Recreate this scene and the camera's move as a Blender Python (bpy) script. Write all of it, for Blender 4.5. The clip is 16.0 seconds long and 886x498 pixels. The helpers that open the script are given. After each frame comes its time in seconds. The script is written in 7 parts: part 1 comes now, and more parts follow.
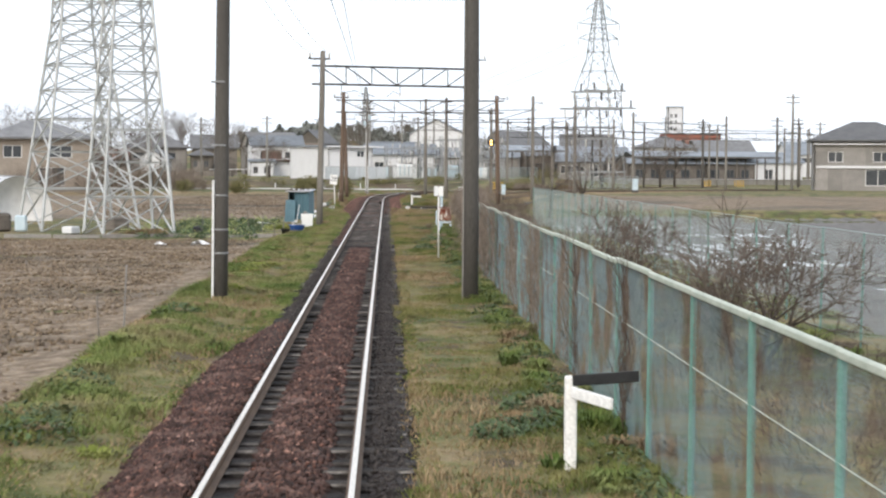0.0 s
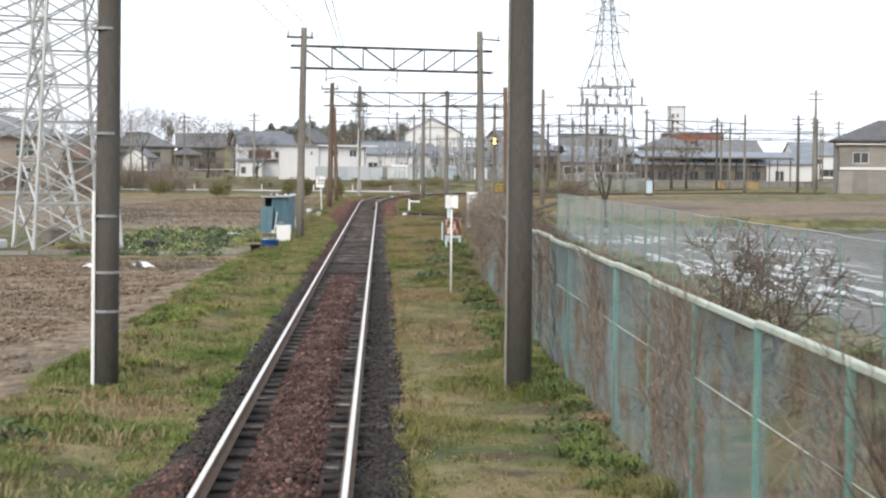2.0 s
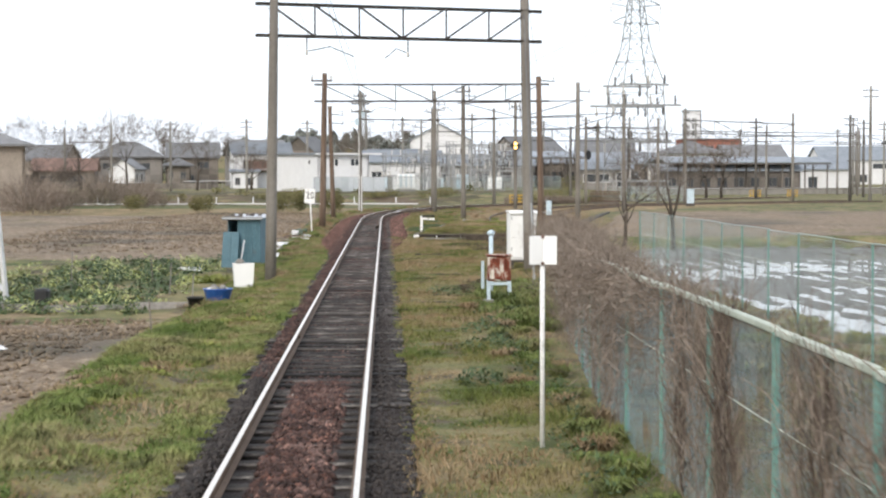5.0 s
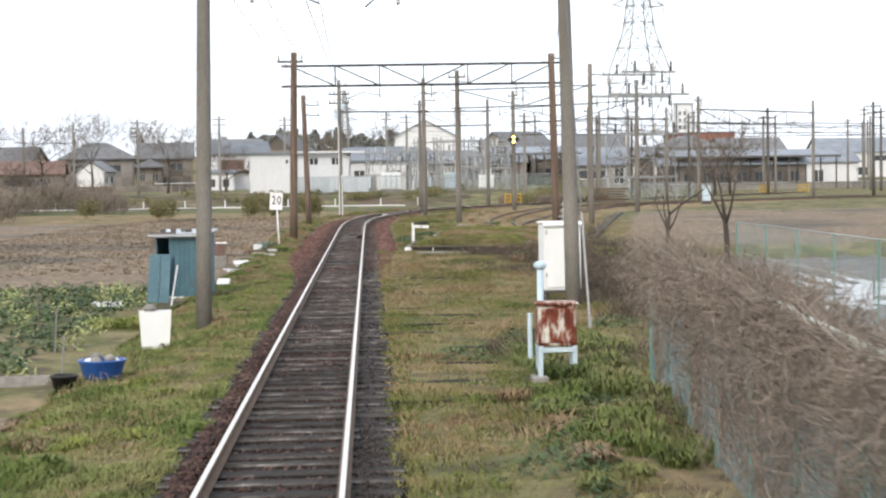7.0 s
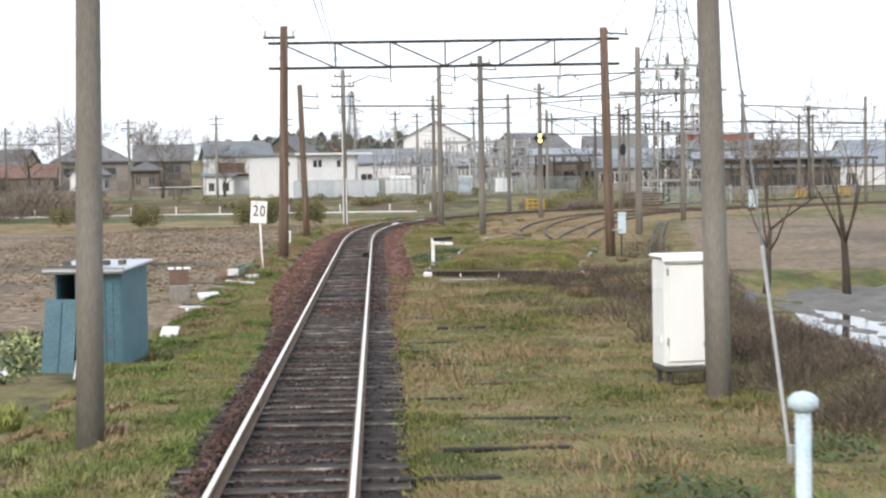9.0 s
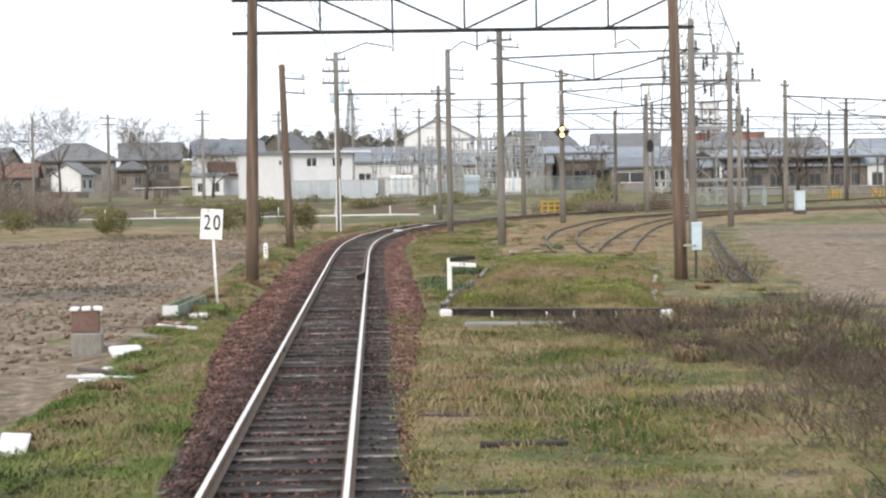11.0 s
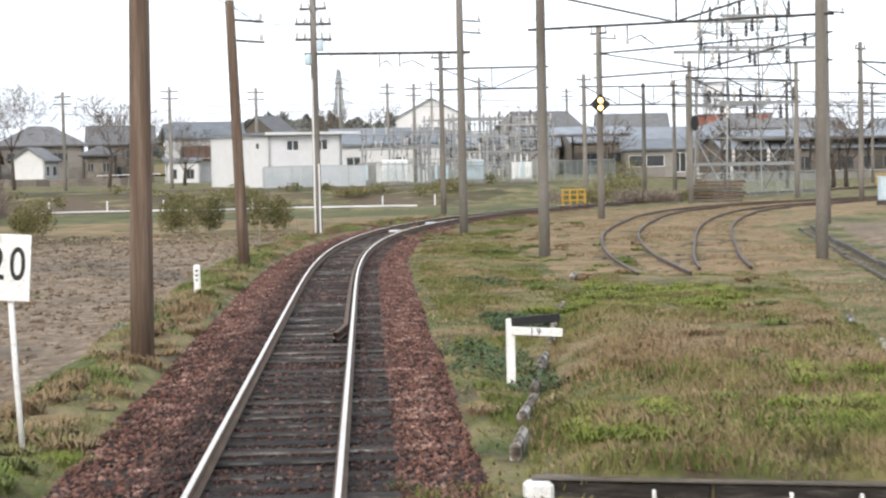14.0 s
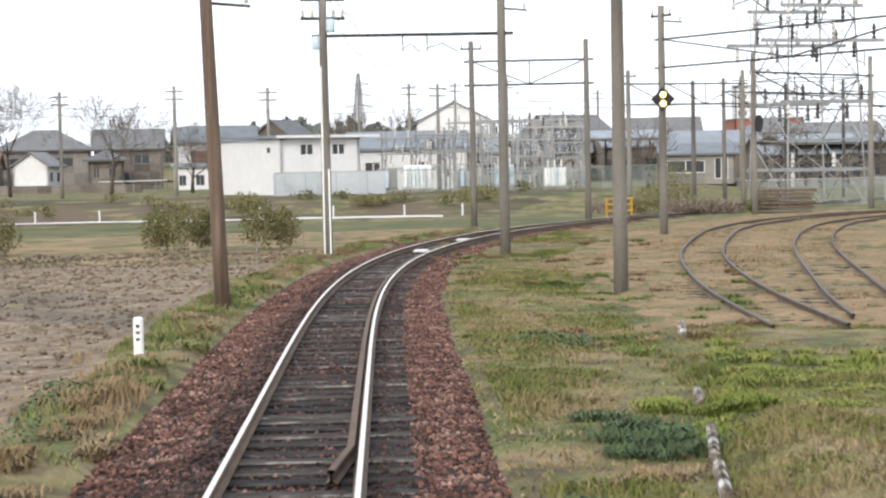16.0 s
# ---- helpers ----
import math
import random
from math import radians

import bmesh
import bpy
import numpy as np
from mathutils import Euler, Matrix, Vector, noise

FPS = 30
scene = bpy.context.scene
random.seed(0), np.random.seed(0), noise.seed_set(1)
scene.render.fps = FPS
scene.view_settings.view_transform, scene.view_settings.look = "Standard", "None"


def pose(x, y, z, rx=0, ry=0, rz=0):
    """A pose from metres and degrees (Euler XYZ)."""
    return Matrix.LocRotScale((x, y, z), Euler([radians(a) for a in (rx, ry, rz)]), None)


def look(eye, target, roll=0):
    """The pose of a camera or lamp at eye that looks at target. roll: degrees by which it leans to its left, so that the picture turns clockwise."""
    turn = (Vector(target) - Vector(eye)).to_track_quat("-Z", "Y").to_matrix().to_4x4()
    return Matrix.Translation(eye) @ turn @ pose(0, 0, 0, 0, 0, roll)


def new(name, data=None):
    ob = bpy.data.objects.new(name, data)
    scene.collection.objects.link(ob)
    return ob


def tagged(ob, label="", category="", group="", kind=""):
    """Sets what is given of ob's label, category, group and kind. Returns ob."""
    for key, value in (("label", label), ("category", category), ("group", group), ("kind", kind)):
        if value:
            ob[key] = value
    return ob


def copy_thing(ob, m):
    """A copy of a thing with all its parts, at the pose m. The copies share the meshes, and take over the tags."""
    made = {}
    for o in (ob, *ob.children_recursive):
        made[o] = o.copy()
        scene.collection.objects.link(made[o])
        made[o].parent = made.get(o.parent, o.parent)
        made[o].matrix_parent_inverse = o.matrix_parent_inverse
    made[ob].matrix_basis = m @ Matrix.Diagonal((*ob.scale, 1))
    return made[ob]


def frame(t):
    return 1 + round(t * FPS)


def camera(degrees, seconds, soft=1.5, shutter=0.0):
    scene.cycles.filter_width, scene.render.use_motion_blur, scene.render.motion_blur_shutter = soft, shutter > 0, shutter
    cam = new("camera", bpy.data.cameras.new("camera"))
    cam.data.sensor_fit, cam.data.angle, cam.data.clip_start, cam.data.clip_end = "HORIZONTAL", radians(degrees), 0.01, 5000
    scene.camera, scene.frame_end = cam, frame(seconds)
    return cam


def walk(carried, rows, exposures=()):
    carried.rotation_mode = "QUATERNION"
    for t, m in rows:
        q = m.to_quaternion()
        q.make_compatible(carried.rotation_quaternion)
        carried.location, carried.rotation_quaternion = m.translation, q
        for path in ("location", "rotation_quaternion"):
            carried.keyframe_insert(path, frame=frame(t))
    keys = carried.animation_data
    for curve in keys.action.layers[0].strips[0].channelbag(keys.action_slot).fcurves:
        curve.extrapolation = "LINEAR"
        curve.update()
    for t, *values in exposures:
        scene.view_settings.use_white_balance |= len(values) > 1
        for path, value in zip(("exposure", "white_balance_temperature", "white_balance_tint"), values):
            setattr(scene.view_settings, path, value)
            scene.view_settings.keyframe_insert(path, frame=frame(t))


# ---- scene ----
cam = camera(28.5, 16.0, soft=2.3, shutter=0.3)
PATH = [
    (0, (0.814, -4.057, 2.591), (0.8790, -2.0603, 2.4960), 0.32),
    (0.5, (0.822, -0.745, 2.597), (0.8894, 1.2516, 2.5014), 0.39),
    (1, (0.824, 2.553, 2.598), (0.8934, 4.5500, 2.5023), 0.41),
    (1.5, (0.804, 5.819, 2.606), (0.8757, 7.8152, 2.5100), 0.42),
    (2, (0.818, 9.026, 2.614), (0.8899, 11.0228, 2.5194), 0.45),
    (2.5, (0.807, 12.170, 2.603), (0.8766, 14.1670, 2.5113), 0.44),
    (3, (0.799, 15.297, 2.604), (0.8650, 17.2938, 2.5154), 0.38),
    (3.5, (0.809, 18.441, 2.595), (0.8711, 20.4386, 2.5089), 0.39),
    (4, (0.797, 21.634, 2.595), (0.8569, 23.6312, 2.5120), 0.36),
    (6.5, (0.792, 38.695, 2.598), (0.8747, 40.6910, 2.5115), -0.92),
    (7, (0.809, 42.072, 2.599), (0.8927, 44.0684, 2.5127), -0.91),
    (7.5, (0.808, 45.430, 2.601), (0.8918, 47.4268, 2.5147), -0.91),
    (8, (0.807, 48.756, 2.602), (0.8888, 50.7523, 2.5160), -1.01),
    (8.5, (0.813, 52.049, 2.599), (0.8905, 54.0453, 2.5155), -0.94),
    (9, (0.794, 55.329, 2.603), (0.8688, 57.3254, 2.5206), -0.95),
    (9.5, (0.798, 58.597, 2.611), (0.8679, 60.5942, 2.5303), -0.93),
    (12, (0.852, 74.821, 2.577), (0.9367, 76.8171, 2.4879), -1.07),
    (12.5, (0.826, 78.007, 2.604), (0.9151, 80.0026, 2.5091), -1.12),
    (13, (0.833, 81.145, 2.600), (0.9228, 83.1405, 2.5026), -1.11),
    (13.5, (0.826, 84.203, 2.603), (0.9158, 86.1980, 2.5031), -1.14),
    (14, (0.825, 87.173, 2.601), (0.9113, 89.1685, 2.5005), -1.23),
    (14.5, (0.838, 90.057, 2.608), (0.9182, 92.0528, 2.5091), -1.26),
    (15, (0.851, 92.848, 2.600), (0.9255, 94.8446, 2.5029), -1.23),
    (15.5, (0.828, 95.555, 2.605), (0.8975, 97.5518, 2.5104), -1.23),
    (16, (0.827, 98.223, 2.591), (0.8906, 100.2201, 2.4976), -1.20),
]
walk(cam, [(t, look(eye, target, roll)) for t, eye, target, roll in PATH], [(0, -0.09), (2, -0.05), (4, 0.0), (8, 0.05), (12, 0.05), (14.5, 0.06), (16, 0.11)])

# ---- overcast daylight ----
SKY, SUN_UP, SUN_TURN = 1.3, 32.0, 205.0
world = bpy.data.worlds.new("overcast")
scene.world = world
world.use_nodes = True
wn, wl = world.node_tree.nodes, world.node_tree.links
sky = wn.new("ShaderNodeTexSky")
sky.sky_type, sky.sun_disc = "NISHITA", False
sky.sun_elevation, sky.sun_rotation = radians(SUN_UP), radians(SUN_TURN)
sky.dust_density, sky.air_density = 4.0, 1.0
blue = wn.new("ShaderNodeBackground")
blue.inputs["Strength"].default_value = 0.06
wl.new(sky.outputs[0], blue.inputs["Color"])
# an even cloud layer with soft, faint structure over the clear sky
cloud = wn.new("ShaderNodeBackground")
cloud.inputs["Strength"].default_value = SKY
tc = wn.new("ShaderNodeTexCoord")
cn = wn.new("ShaderNodeTexNoise")
cn.inputs["Scale"].default_value, cn.inputs["Detail"].default_value = 2.2, 5.0
cr = wn.new("ShaderNodeValToRGB")
cr.color_ramp.elements[0].position, cr.color_ramp.elements[0].color = 0.3, (0.82, 0.88, 0.98, 1)
cr.color_ramp.elements[1].position, cr.color_ramp.elements[1].color = 0.65, (0.96, 1.0, 1.07, 1)
wl.new(tc.outputs["Generated"], cn.inputs["Vector"])
wl.new(cn.outputs["Fac"], cr.inputs["Fac"])
wl.new(cr.outputs["Color"], cloud.inputs["Color"])
both = wn.new("ShaderNodeAddShader")
wl.new(blue.outputs[0], both.inputs[0])
wl.new(cloud.outputs[0], both.inputs[1])
wl.new(both.outputs[0], wn["World Output"].inputs["Surface"])
sun = new("sun", bpy.data.lights.new("sun", "SUN"))
sun.data.energy, sun.data.angle, sun.data.color = 1.5, radians(14), (1.0, 0.95, 0.88)
a = radians(SUN_TURN)
sun.matrix_world = look((0, 0, 60), (0 - math.sin(a) * math.cos(radians(SUN_UP)), 0 - math.cos(a) * math.cos(radians(SUN_UP)), 60 - math.sin(radians(SUN_UP))))

# ---- materials ----
def rgb(c):
    return (c[0], c[1], c[2], 1)


def mat(name, cols, scale=8.0, rough=0.8, metal=0.0, bump=0.3, fine=60.0, space="Object", stretch=(1, 1, 1), vary=0.15, big=None, bump_dist=0.01, spec=0.3, detail=6.0, pos=(0.3, 0.7), soft_up=0.0, grain_range=(0.78, 1.2)):
    """A surface of two or three tones: cols mixed by coarse noise, broken by fine grain; vary shifts whole pieces."""
    m = bpy.data.materials.new(name)
    m.use_nodes = True
    n, l = m.node_tree.nodes, m.node_tree.links
    b = n["Principled BSDF"]
    b.inputs["Roughness"].default_value, b.inputs["Metallic"].default_value = rough, metal
    b.inputs["Specular IOR Level"].default_value = spec
    if space == "World":
        src = n.new("ShaderNodeNewGeometry").outputs["Position"]
    else:
        src = n.new("ShaderNodeTexCoord").outputs["Object"]
    mp = n.new("ShaderNodeMapping")
    mp.inputs["Scale"].default_value = stretch
    l.new(src, mp.inputs["Vector"])
    vec = mp.outputs[0]
    info = n.new("ShaderNodeObjectInfo")
    if space != "World":
        add = n.new("ShaderNodeVectorMath")
        add.operation = "MULTIPLY_ADD"
        comb = n.new("ShaderNodeCombineXYZ")
        for k in range(3):
            l.new(info.outputs["Random"], comb.inputs[k])
        add.inputs[1].default_value = (37.0, 19.0, 53.0)
        l.new(comb.outputs[0], add.inputs[0])
        l.new(vec, add.inputs[2])
        vec = add.outputs[0]
    n1 = n.new("ShaderNodeTexNoise")
    n1.inputs["Scale"].default_value, n1.inputs["Detail"].default_value, n1.inputs["Roughness"].default_value = scale, detail, 0.62
    l.new(vec, n1.inputs["Vector"])
    ramp = n.new("ShaderNodeValToRGB")
    els = ramp.color_ramp.elements
    els[0].position, els[0].color = pos[0], rgb(cols[0])
    els[1].position, els[1].color = pos[1], rgb(cols[-1])
    for k, c in enumerate(cols[1:-1]):
        e = els.new(pos[0] + (pos[1] - pos[0]) * (k + 1) / (len(cols) - 1))
        e.color = rgb(c)
    l.new(n1.outputs["Fac"], ramp.inputs["Fac"])
    n2 = n.new("ShaderNodeTexNoise")
    n2.inputs["Scale"].default_value, n2.inputs["Detail"].default_value = fine, 4.0
    l.new(vec, n2.inputs["Vector"])
    grain = n.new("ShaderNodeMapRange")
    grain.inputs["From Min"].default_value, grain.inputs["From Max"].default_value = 0.25, 0.75
    grain.inputs["To Min"].default_value, grain.inputs["To Max"].default_value = grain_range
    l.new(n2.outputs["Fac"], grain.inputs["Value"])
    mul = n.new("ShaderNodeMix")
    mul.data_type, mul.blend_type = "RGBA", "MULTIPLY"
    mul.inputs["Factor"].default_value = 1.0
    l.new(ramp.outputs[0], mul.inputs[6])
    l.new(grain.outputs[0], mul.inputs[7])
    out = mul.outputs[2]
    if big:
        n3 = n.new("ShaderNodeTexNoise")
        n3.inputs["Scale"].default_value, n3.inputs["Detail"].default_value = big[0], 4.0
        l.new(vec, n3.inputs["Vector"])
        r3 = n.new("ShaderNodeValToRGB")
        r3.color_ramp.elements[0].position, r3.color_ramp.elements[1].position = big[2], big[3]
        l.new(n3.outputs["Fac"], r3.inputs["Fac"])
        mx = n.new("ShaderNodeMix")
        mx.data_type = "RGBA"
        l.new(r3.outputs[0], mx.inputs["Factor"])
        l.new(out, mx.inputs[6])
        mx.inputs[7].default_value = rgb(big[1])
        out = mx.outputs[2]
    if vary:
        isl = n.new("ShaderNodeNewGeometry")
        addr = n.new("ShaderNodeMath")
        addr.operation = "ADD"
        l.new(info.outputs["Random"], addr.inputs[0])
        l.new(isl.outputs["Random Per Island"], addr.inputs[1])
        fr = n.new("ShaderNodeMath")
        fr.operation = "FRACT"
        l.new(addr.outputs[0], fr.inputs[0])
        mr = n.new("ShaderNodeMapRange")
        mr.inputs["To Min"].default_value, mr.inputs["To Max"].default_value = 1 - vary, 1 + vary
        l.new(fr.outputs[0], mr.inputs["Value"])
        m2 = n.new("ShaderNodeMix")
        m2.data_type, m2.blend_type = "RGBA", "MULTIPLY"
        m2.inputs["Factor"].default_value = 1.0
        l.new(out, m2.inputs[6])
        l.new(mr.outputs[0], m2.inputs[7])
        out = m2.outputs[2]
    l.new(out, b.inputs["Base Color"])
    if soft_up:
        # thin leaves scatter light as a mat: their shading leans towards the sky
        up = n.new("ShaderNodeVectorMath")
        up.operation = "ADD"
        up.inputs[1].default_value = (0, 0, soft_up)
        l.new(n.new("ShaderNodeNewGeometry").outputs["Normal"], up.inputs[0])
        unit = n.new("ShaderNodeVectorMath")
        unit.operation = "NORMALIZE"
        l.new(up.outputs[0], unit.inputs[0])
        l.new(unit.outputs[0], b.inputs["Normal"])
    if bump:
        bp = n.new("ShaderNodeBump")
        bp.inputs["Strength"].default_value, bp.inputs["Distance"].default_value = bump, bump_dist
        l.new(n2.outputs["Fac"], bp.inputs["Height"])
        l.new(bp.outputs[0], b.inputs["Normal"])
    return m


M = {}
M["grass"] = mat("grass_ground", [(0.045, 0.065, 0.018), (0.1, 0.108, 0.036), (0.18, 0.155, 0.07), (0.235, 0.175, 0.1)], 0.5, 0.95, fine=9, space="World", bump=0.9, bump_dist=0.06, vary=0, pos=(0.34, 0.66), big=(1.3, (0.075, 0.057, 0.035), 0.5, 0.66))
M["dry"] = mat("dry_ground", [(0.13, 0.1, 0.05), (0.19, 0.145, 0.07), (0.12, 0.12, 0.04)], 0.5, 0.95, fine=12, space="World", bump=0.9, bump_dist=0.06, vary=0, big=(0.09, (0.085, 0.095, 0.035), 0.5, 0.62))
M["field"] = mat("ploughed_soil", [(0.098, 0.071, 0.048), (0.19, 0.142, 0.097), (0.345, 0.278, 0.2)], 3.5, 0.95, fine=11, space="World", bump=1.0, bump_dist=0.08, vary=0, big=(0.12, (0.1, 0.085, 0.065), 0.5, 0.7))
M["ballast"] = mat("ballast_bed", [(0.012, 0.0085, 0.0075), (0.028, 0.019, 0.0165), (0.06, 0.043, 0.037)], 14.0, 0.9, fine=34, space="World", bump=1.0, bump_dist=0.05, vary=0, big=(0.5, (0.03, 0.024, 0.021), 0.45, 0.65))
M["stone"] = mat("ballast_stone", [(0.026, 0.014, 0.011), (0.062, 0.033, 0.026), (0.14, 0.09, 0.075)], 2.2, 0.85, fine=60, space="World", bump=0.3, vary=0.6)
M["stone_grey"] = mat("ballast_stone_grey", [(0.024, 0.02, 0.018), (0.056, 0.047, 0.042)], 3.0, 0.85, fine=60, space="World", bump=0.3, vary=0.45)
M["sleeper"] = mat("sleeper_wood", [(0.008, 0.0066, 0.0058), (0.022, 0.0185, 0.016), (0.058, 0.05, 0.044)], 3.0, 0.85, fine=22, stretch=(1, 7, 7), bump=0.8, bump_dist=0.012, vary=0.65)
M["rail"] = mat("rusty_rail", [(0.085, 0.056, 0.038), (0.15, 0.1, 0.066)], 2.0, 0.75, 0.2, space="World", bump=0.2)
M["railhead"] = mat("polished_railhead", [(0.74, 0.68, 0.6), (0.86, 0.81, 0.73)], 0.6, 0.42, 1.0, space="World", bump=0.03, vary=0, stretch=(3, 0.2, 1), fine=40)
M["concrete"] = mat("concrete", [(0.19, 0.18, 0.16), (0.27, 0.255, 0.23)], 1.6, 0.85, fine=40, stretch=(1, 1, 0.3), bump=0.2, vary=0.12, big=(0.9, (0.13, 0.12, 0.1), 0.55, 0.75))
M["pole"] = mat("pole_concrete", [(0.078, 0.072, 0.064), (0.125, 0.115, 0.102)], 1.5, 0.85, fine=40, stretch=(1, 1, 0.25), bump=0.2, vary=0.18, big=(0.8, (0.075, 0.068, 0.06), 0.5, 0.75))
M["pole_light"] = mat("pale_pole_concrete", [(0.155, 0.143, 0.124), (0.23, 0.21, 0.183)], 1.5, 0.85, fine=40, stretch=(1, 1, 0.25), bump=0.2, vary=0.14, big=(0.8, (0.115, 0.1, 0.085), 0.5, 0.75))
M["pole_wood"] = mat("pole_timber", [(0.075, 0.05, 0.036), (0.13, 0.09, 0.065), (0.185, 0.138, 0.104)], 4.0, 0.85, fine=26, stretch=(3, 3, 0.12), bump=0.5, vary=0.15)
M["steel"] = mat("galvanised_steel", [(0.27, 0.275, 0.275), (0.37, 0.375, 0.37)], 3.0, 0.55, 0.3, bump=0.1, vary=0.1)
M["dark_steel"] = mat("weathered_steel", [(0.065, 0.06, 0.055), (0.11, 0.1, 0.09)], 3.0, 0.6, 0.3, bump=0.1, vary=0.15)
M["tower"] = mat("white_tower_steel", [(0.42, 0.43, 0.43), (0.56, 0.57, 0.56)], 1.5, 0.55, 0.1, bump=0.1, vary=0.12)
M["wire"] = mat("wire", [(0.12, 0.12, 0.12), (0.2, 0.2, 0.2)], 3.0, 0.5, 0.5, bump=0, vary=0)
M["porcelain"] = mat("porcelain", [(0.45, 0.42, 0.38), (0.6, 0.58, 0.54)], 5, 0.25, bump=0, vary=0.1, spec=0.5)
M["white_paint"] = mat("worn_white_paint", [(0.7, 0.69, 0.66), (0.82, 0.81, 0.79)], 6.0, 0.6, fine=40, bump=0.15, vary=0.03, big=(5.0, (0.4, 0.36, 0.3), 0.66, 0.8))
M["white_box"] = mat("white_cabinet_paint", [(0.74, 0.74, 0.72), (0.82, 0.82, 0.81)], 1.2, 0.5, fine=3, bump=0.03, vary=0.02, stretch=(1, 1, 0.3), big=(2.0, (0.6, 0.56, 0.5), 0.7, 0.95), grain_range=(0.95, 1.04))
M["black_paint"] = mat("black_paint", [(0.015, 0.015, 0.015), (0.03, 0.03, 0.03)], 6.0, 0.6, bump=0.1, vary=0)
M["fence_green"] = mat("fence_green_coating", [(0.1, 0.22, 0.19), (0.17, 0.3, 0.26)], 4.0, 0.55, bump=0.1, vary=0.1, big=(1.2, (0.12, 0.13, 0.1), 0.6, 0.75))
M["mesh_green"] = mat("mesh_wire_coating", [(0.13, 0.2, 0.215), (0.24, 0.32, 0.34)], 1.0, 0.6, space="World", bump=0, vary=0.15, big=(1.4, (0.16, 0.12, 0.09), 0.5, 0.62))
M["rail_cream"] = mat("fence_top_rail", [(0.34, 0.38, 0.31), (0.52, 0.55, 0.47)], 3.0, 0.6, bump=0.1, vary=0.06)
M["blade"] = mat("grass_blade", [(0.054, 0.088, 0.018), (0.12, 0.142, 0.036), (0.2, 0.185, 0.068), (0.265, 0.2, 0.11)], 0.5, 0.8, fine=5, space="World", bump=0, vary=0.25, pos=(0.34, 0.66), soft_up=1.2, spec=0.1, big=(1.9, (0.07, 0.068, 0.03), 0.56, 0.7))
M["bank_blade"] = mat("bank_grass_blade", [(0.085, 0.13, 0.028), (0.15, 0.19, 0.055), (0.23, 0.235, 0.09), (0.29, 0.235, 0.125)], 0.6, 0.8, fine=5, space="World", bump=0, vary=0.3, pos=(0.34, 0.66), soft_up=1.2, spec=0.1, big=(1.5, (0.075, 0.08, 0.035), 0.56, 0.72))
M["blade_dry"] = mat("dry_grass_blade", [(0.19, 0.125, 0.066), (0.275, 0.195, 0.108), (0.345, 0.27, 0.175)], 0.8, 0.9, fine=6, space="World", bump=0, vary=0.25, soft_up=1.2, spec=0.1)
M["leaf"] = mat("weed_leaf", [(0.04, 0.07, 0.022), (0.085, 0.12, 0.048)], 3.0, 0.7, fine=20, space="World", bump=0, vary=0.35, soft_up=0.8)
M["daffodil"] = mat("pale_leaf", [(0.16, 0.22, 0.07), (0.5, 0.5, 0.2)], 4.0, 0.6, fine=20, space="World", bump=0, vary=0.3)
M["twig"] = mat("bare_twig", [(0.085, 0.068, 0.055), (0.16, 0.13, 0.105)], 6.0, 0.9, fine=30, space="World", bump=0.2, vary=0.3)
M["vine"] = mat("dead_vine", [(0.11, 0.086, 0.068), (0.2, 0.16, 0.128), (0.31, 0.265, 0.22)], 6.0, 0.9, fine=30, space="World", bump=0, vary=0.35)
M["bark"] = mat("bark", [(0.05, 0.04, 0.033), (0.095, 0.078, 0.062)], 8.0, 0.95, fine=40, stretch=(1, 1, 0.3), bump=0.6, vary=0.15)
# pale grey-green: distance haze is mixed into the leaf colour of the far woods
M["hazed_conifer"] = mat("evergreen", [(0.17, 0.185, 0.17), (0.24, 0.25, 0.225)], 0.6, 0.9, fine=4, space="World", bump=0, vary=0.35)
M["brush"] = mat("evergreen_shrub", [(0.06, 0.068, 0.024), (0.125, 0.115, 0.044), (0.2, 0.165, 0.085)], 0.9, 0.9, fine=6, space="World", bump=0, vary=0.4, soft_up=0.5)
M["teal"] = mat("teal_sheet_metal", [(0.06, 0.13, 0.165), (0.095, 0.18, 0.215)], 2.0, 0.5, fine=25, bump=0.1, vary=0.06, big=(1.5, (0.13, 0.11, 0.09), 0.62, 0.8))
M["blue"] = mat("blue_plastic", [(0.015, 0.07, 0.27), (0.03, 0.11, 0.36)], 4.0, 0.4, bump=0.03, vary=0, spec=0.5)
M["pale_blue"] = mat("pale_blue_paint", [(0.44, 0.55, 0.61), (0.55, 0.64, 0.69)], 3.0, 0.5, bump=0.05, vary=0.03, big=(3.0, (0.3, 0.2, 0.13), 0.7, 0.85))
M["rust"] = mat("rusted_paint", [(0.1, 0.025, 0.014), (0.19, 0.05, 0.025), (0.6, 0.57, 0.5)], 7.0, 0.8, fine=40, stretch=(1, 1, 0.35), bump=0.4, vary=0, pos=(0.42, 0.6))
M["wall_white"] = mat("white_plaster", [(0.63, 0.63, 0.635), (0.67, 0.67, 0.67)], 0.5, 0.85, fine=2, bump=0.01, vary=0.03, big=(0.35, (0.57, 0.56, 0.55), 0.55, 0.95), grain_range=(0.96, 1.03))
M["wall_beige"] = mat("beige_siding", [(0.27, 0.23, 0.19), (0.34, 0.29, 0.24)], 0.8, 0.85, fine=12, bump=0.1, vary=0.05)
M["wall_grey"] = mat("grey_siding", [(0.2, 0.19, 0.175), (0.27, 0.25, 0.23)], 0.8, 0.85, fine=12, bump=0.1, vary=0.2)
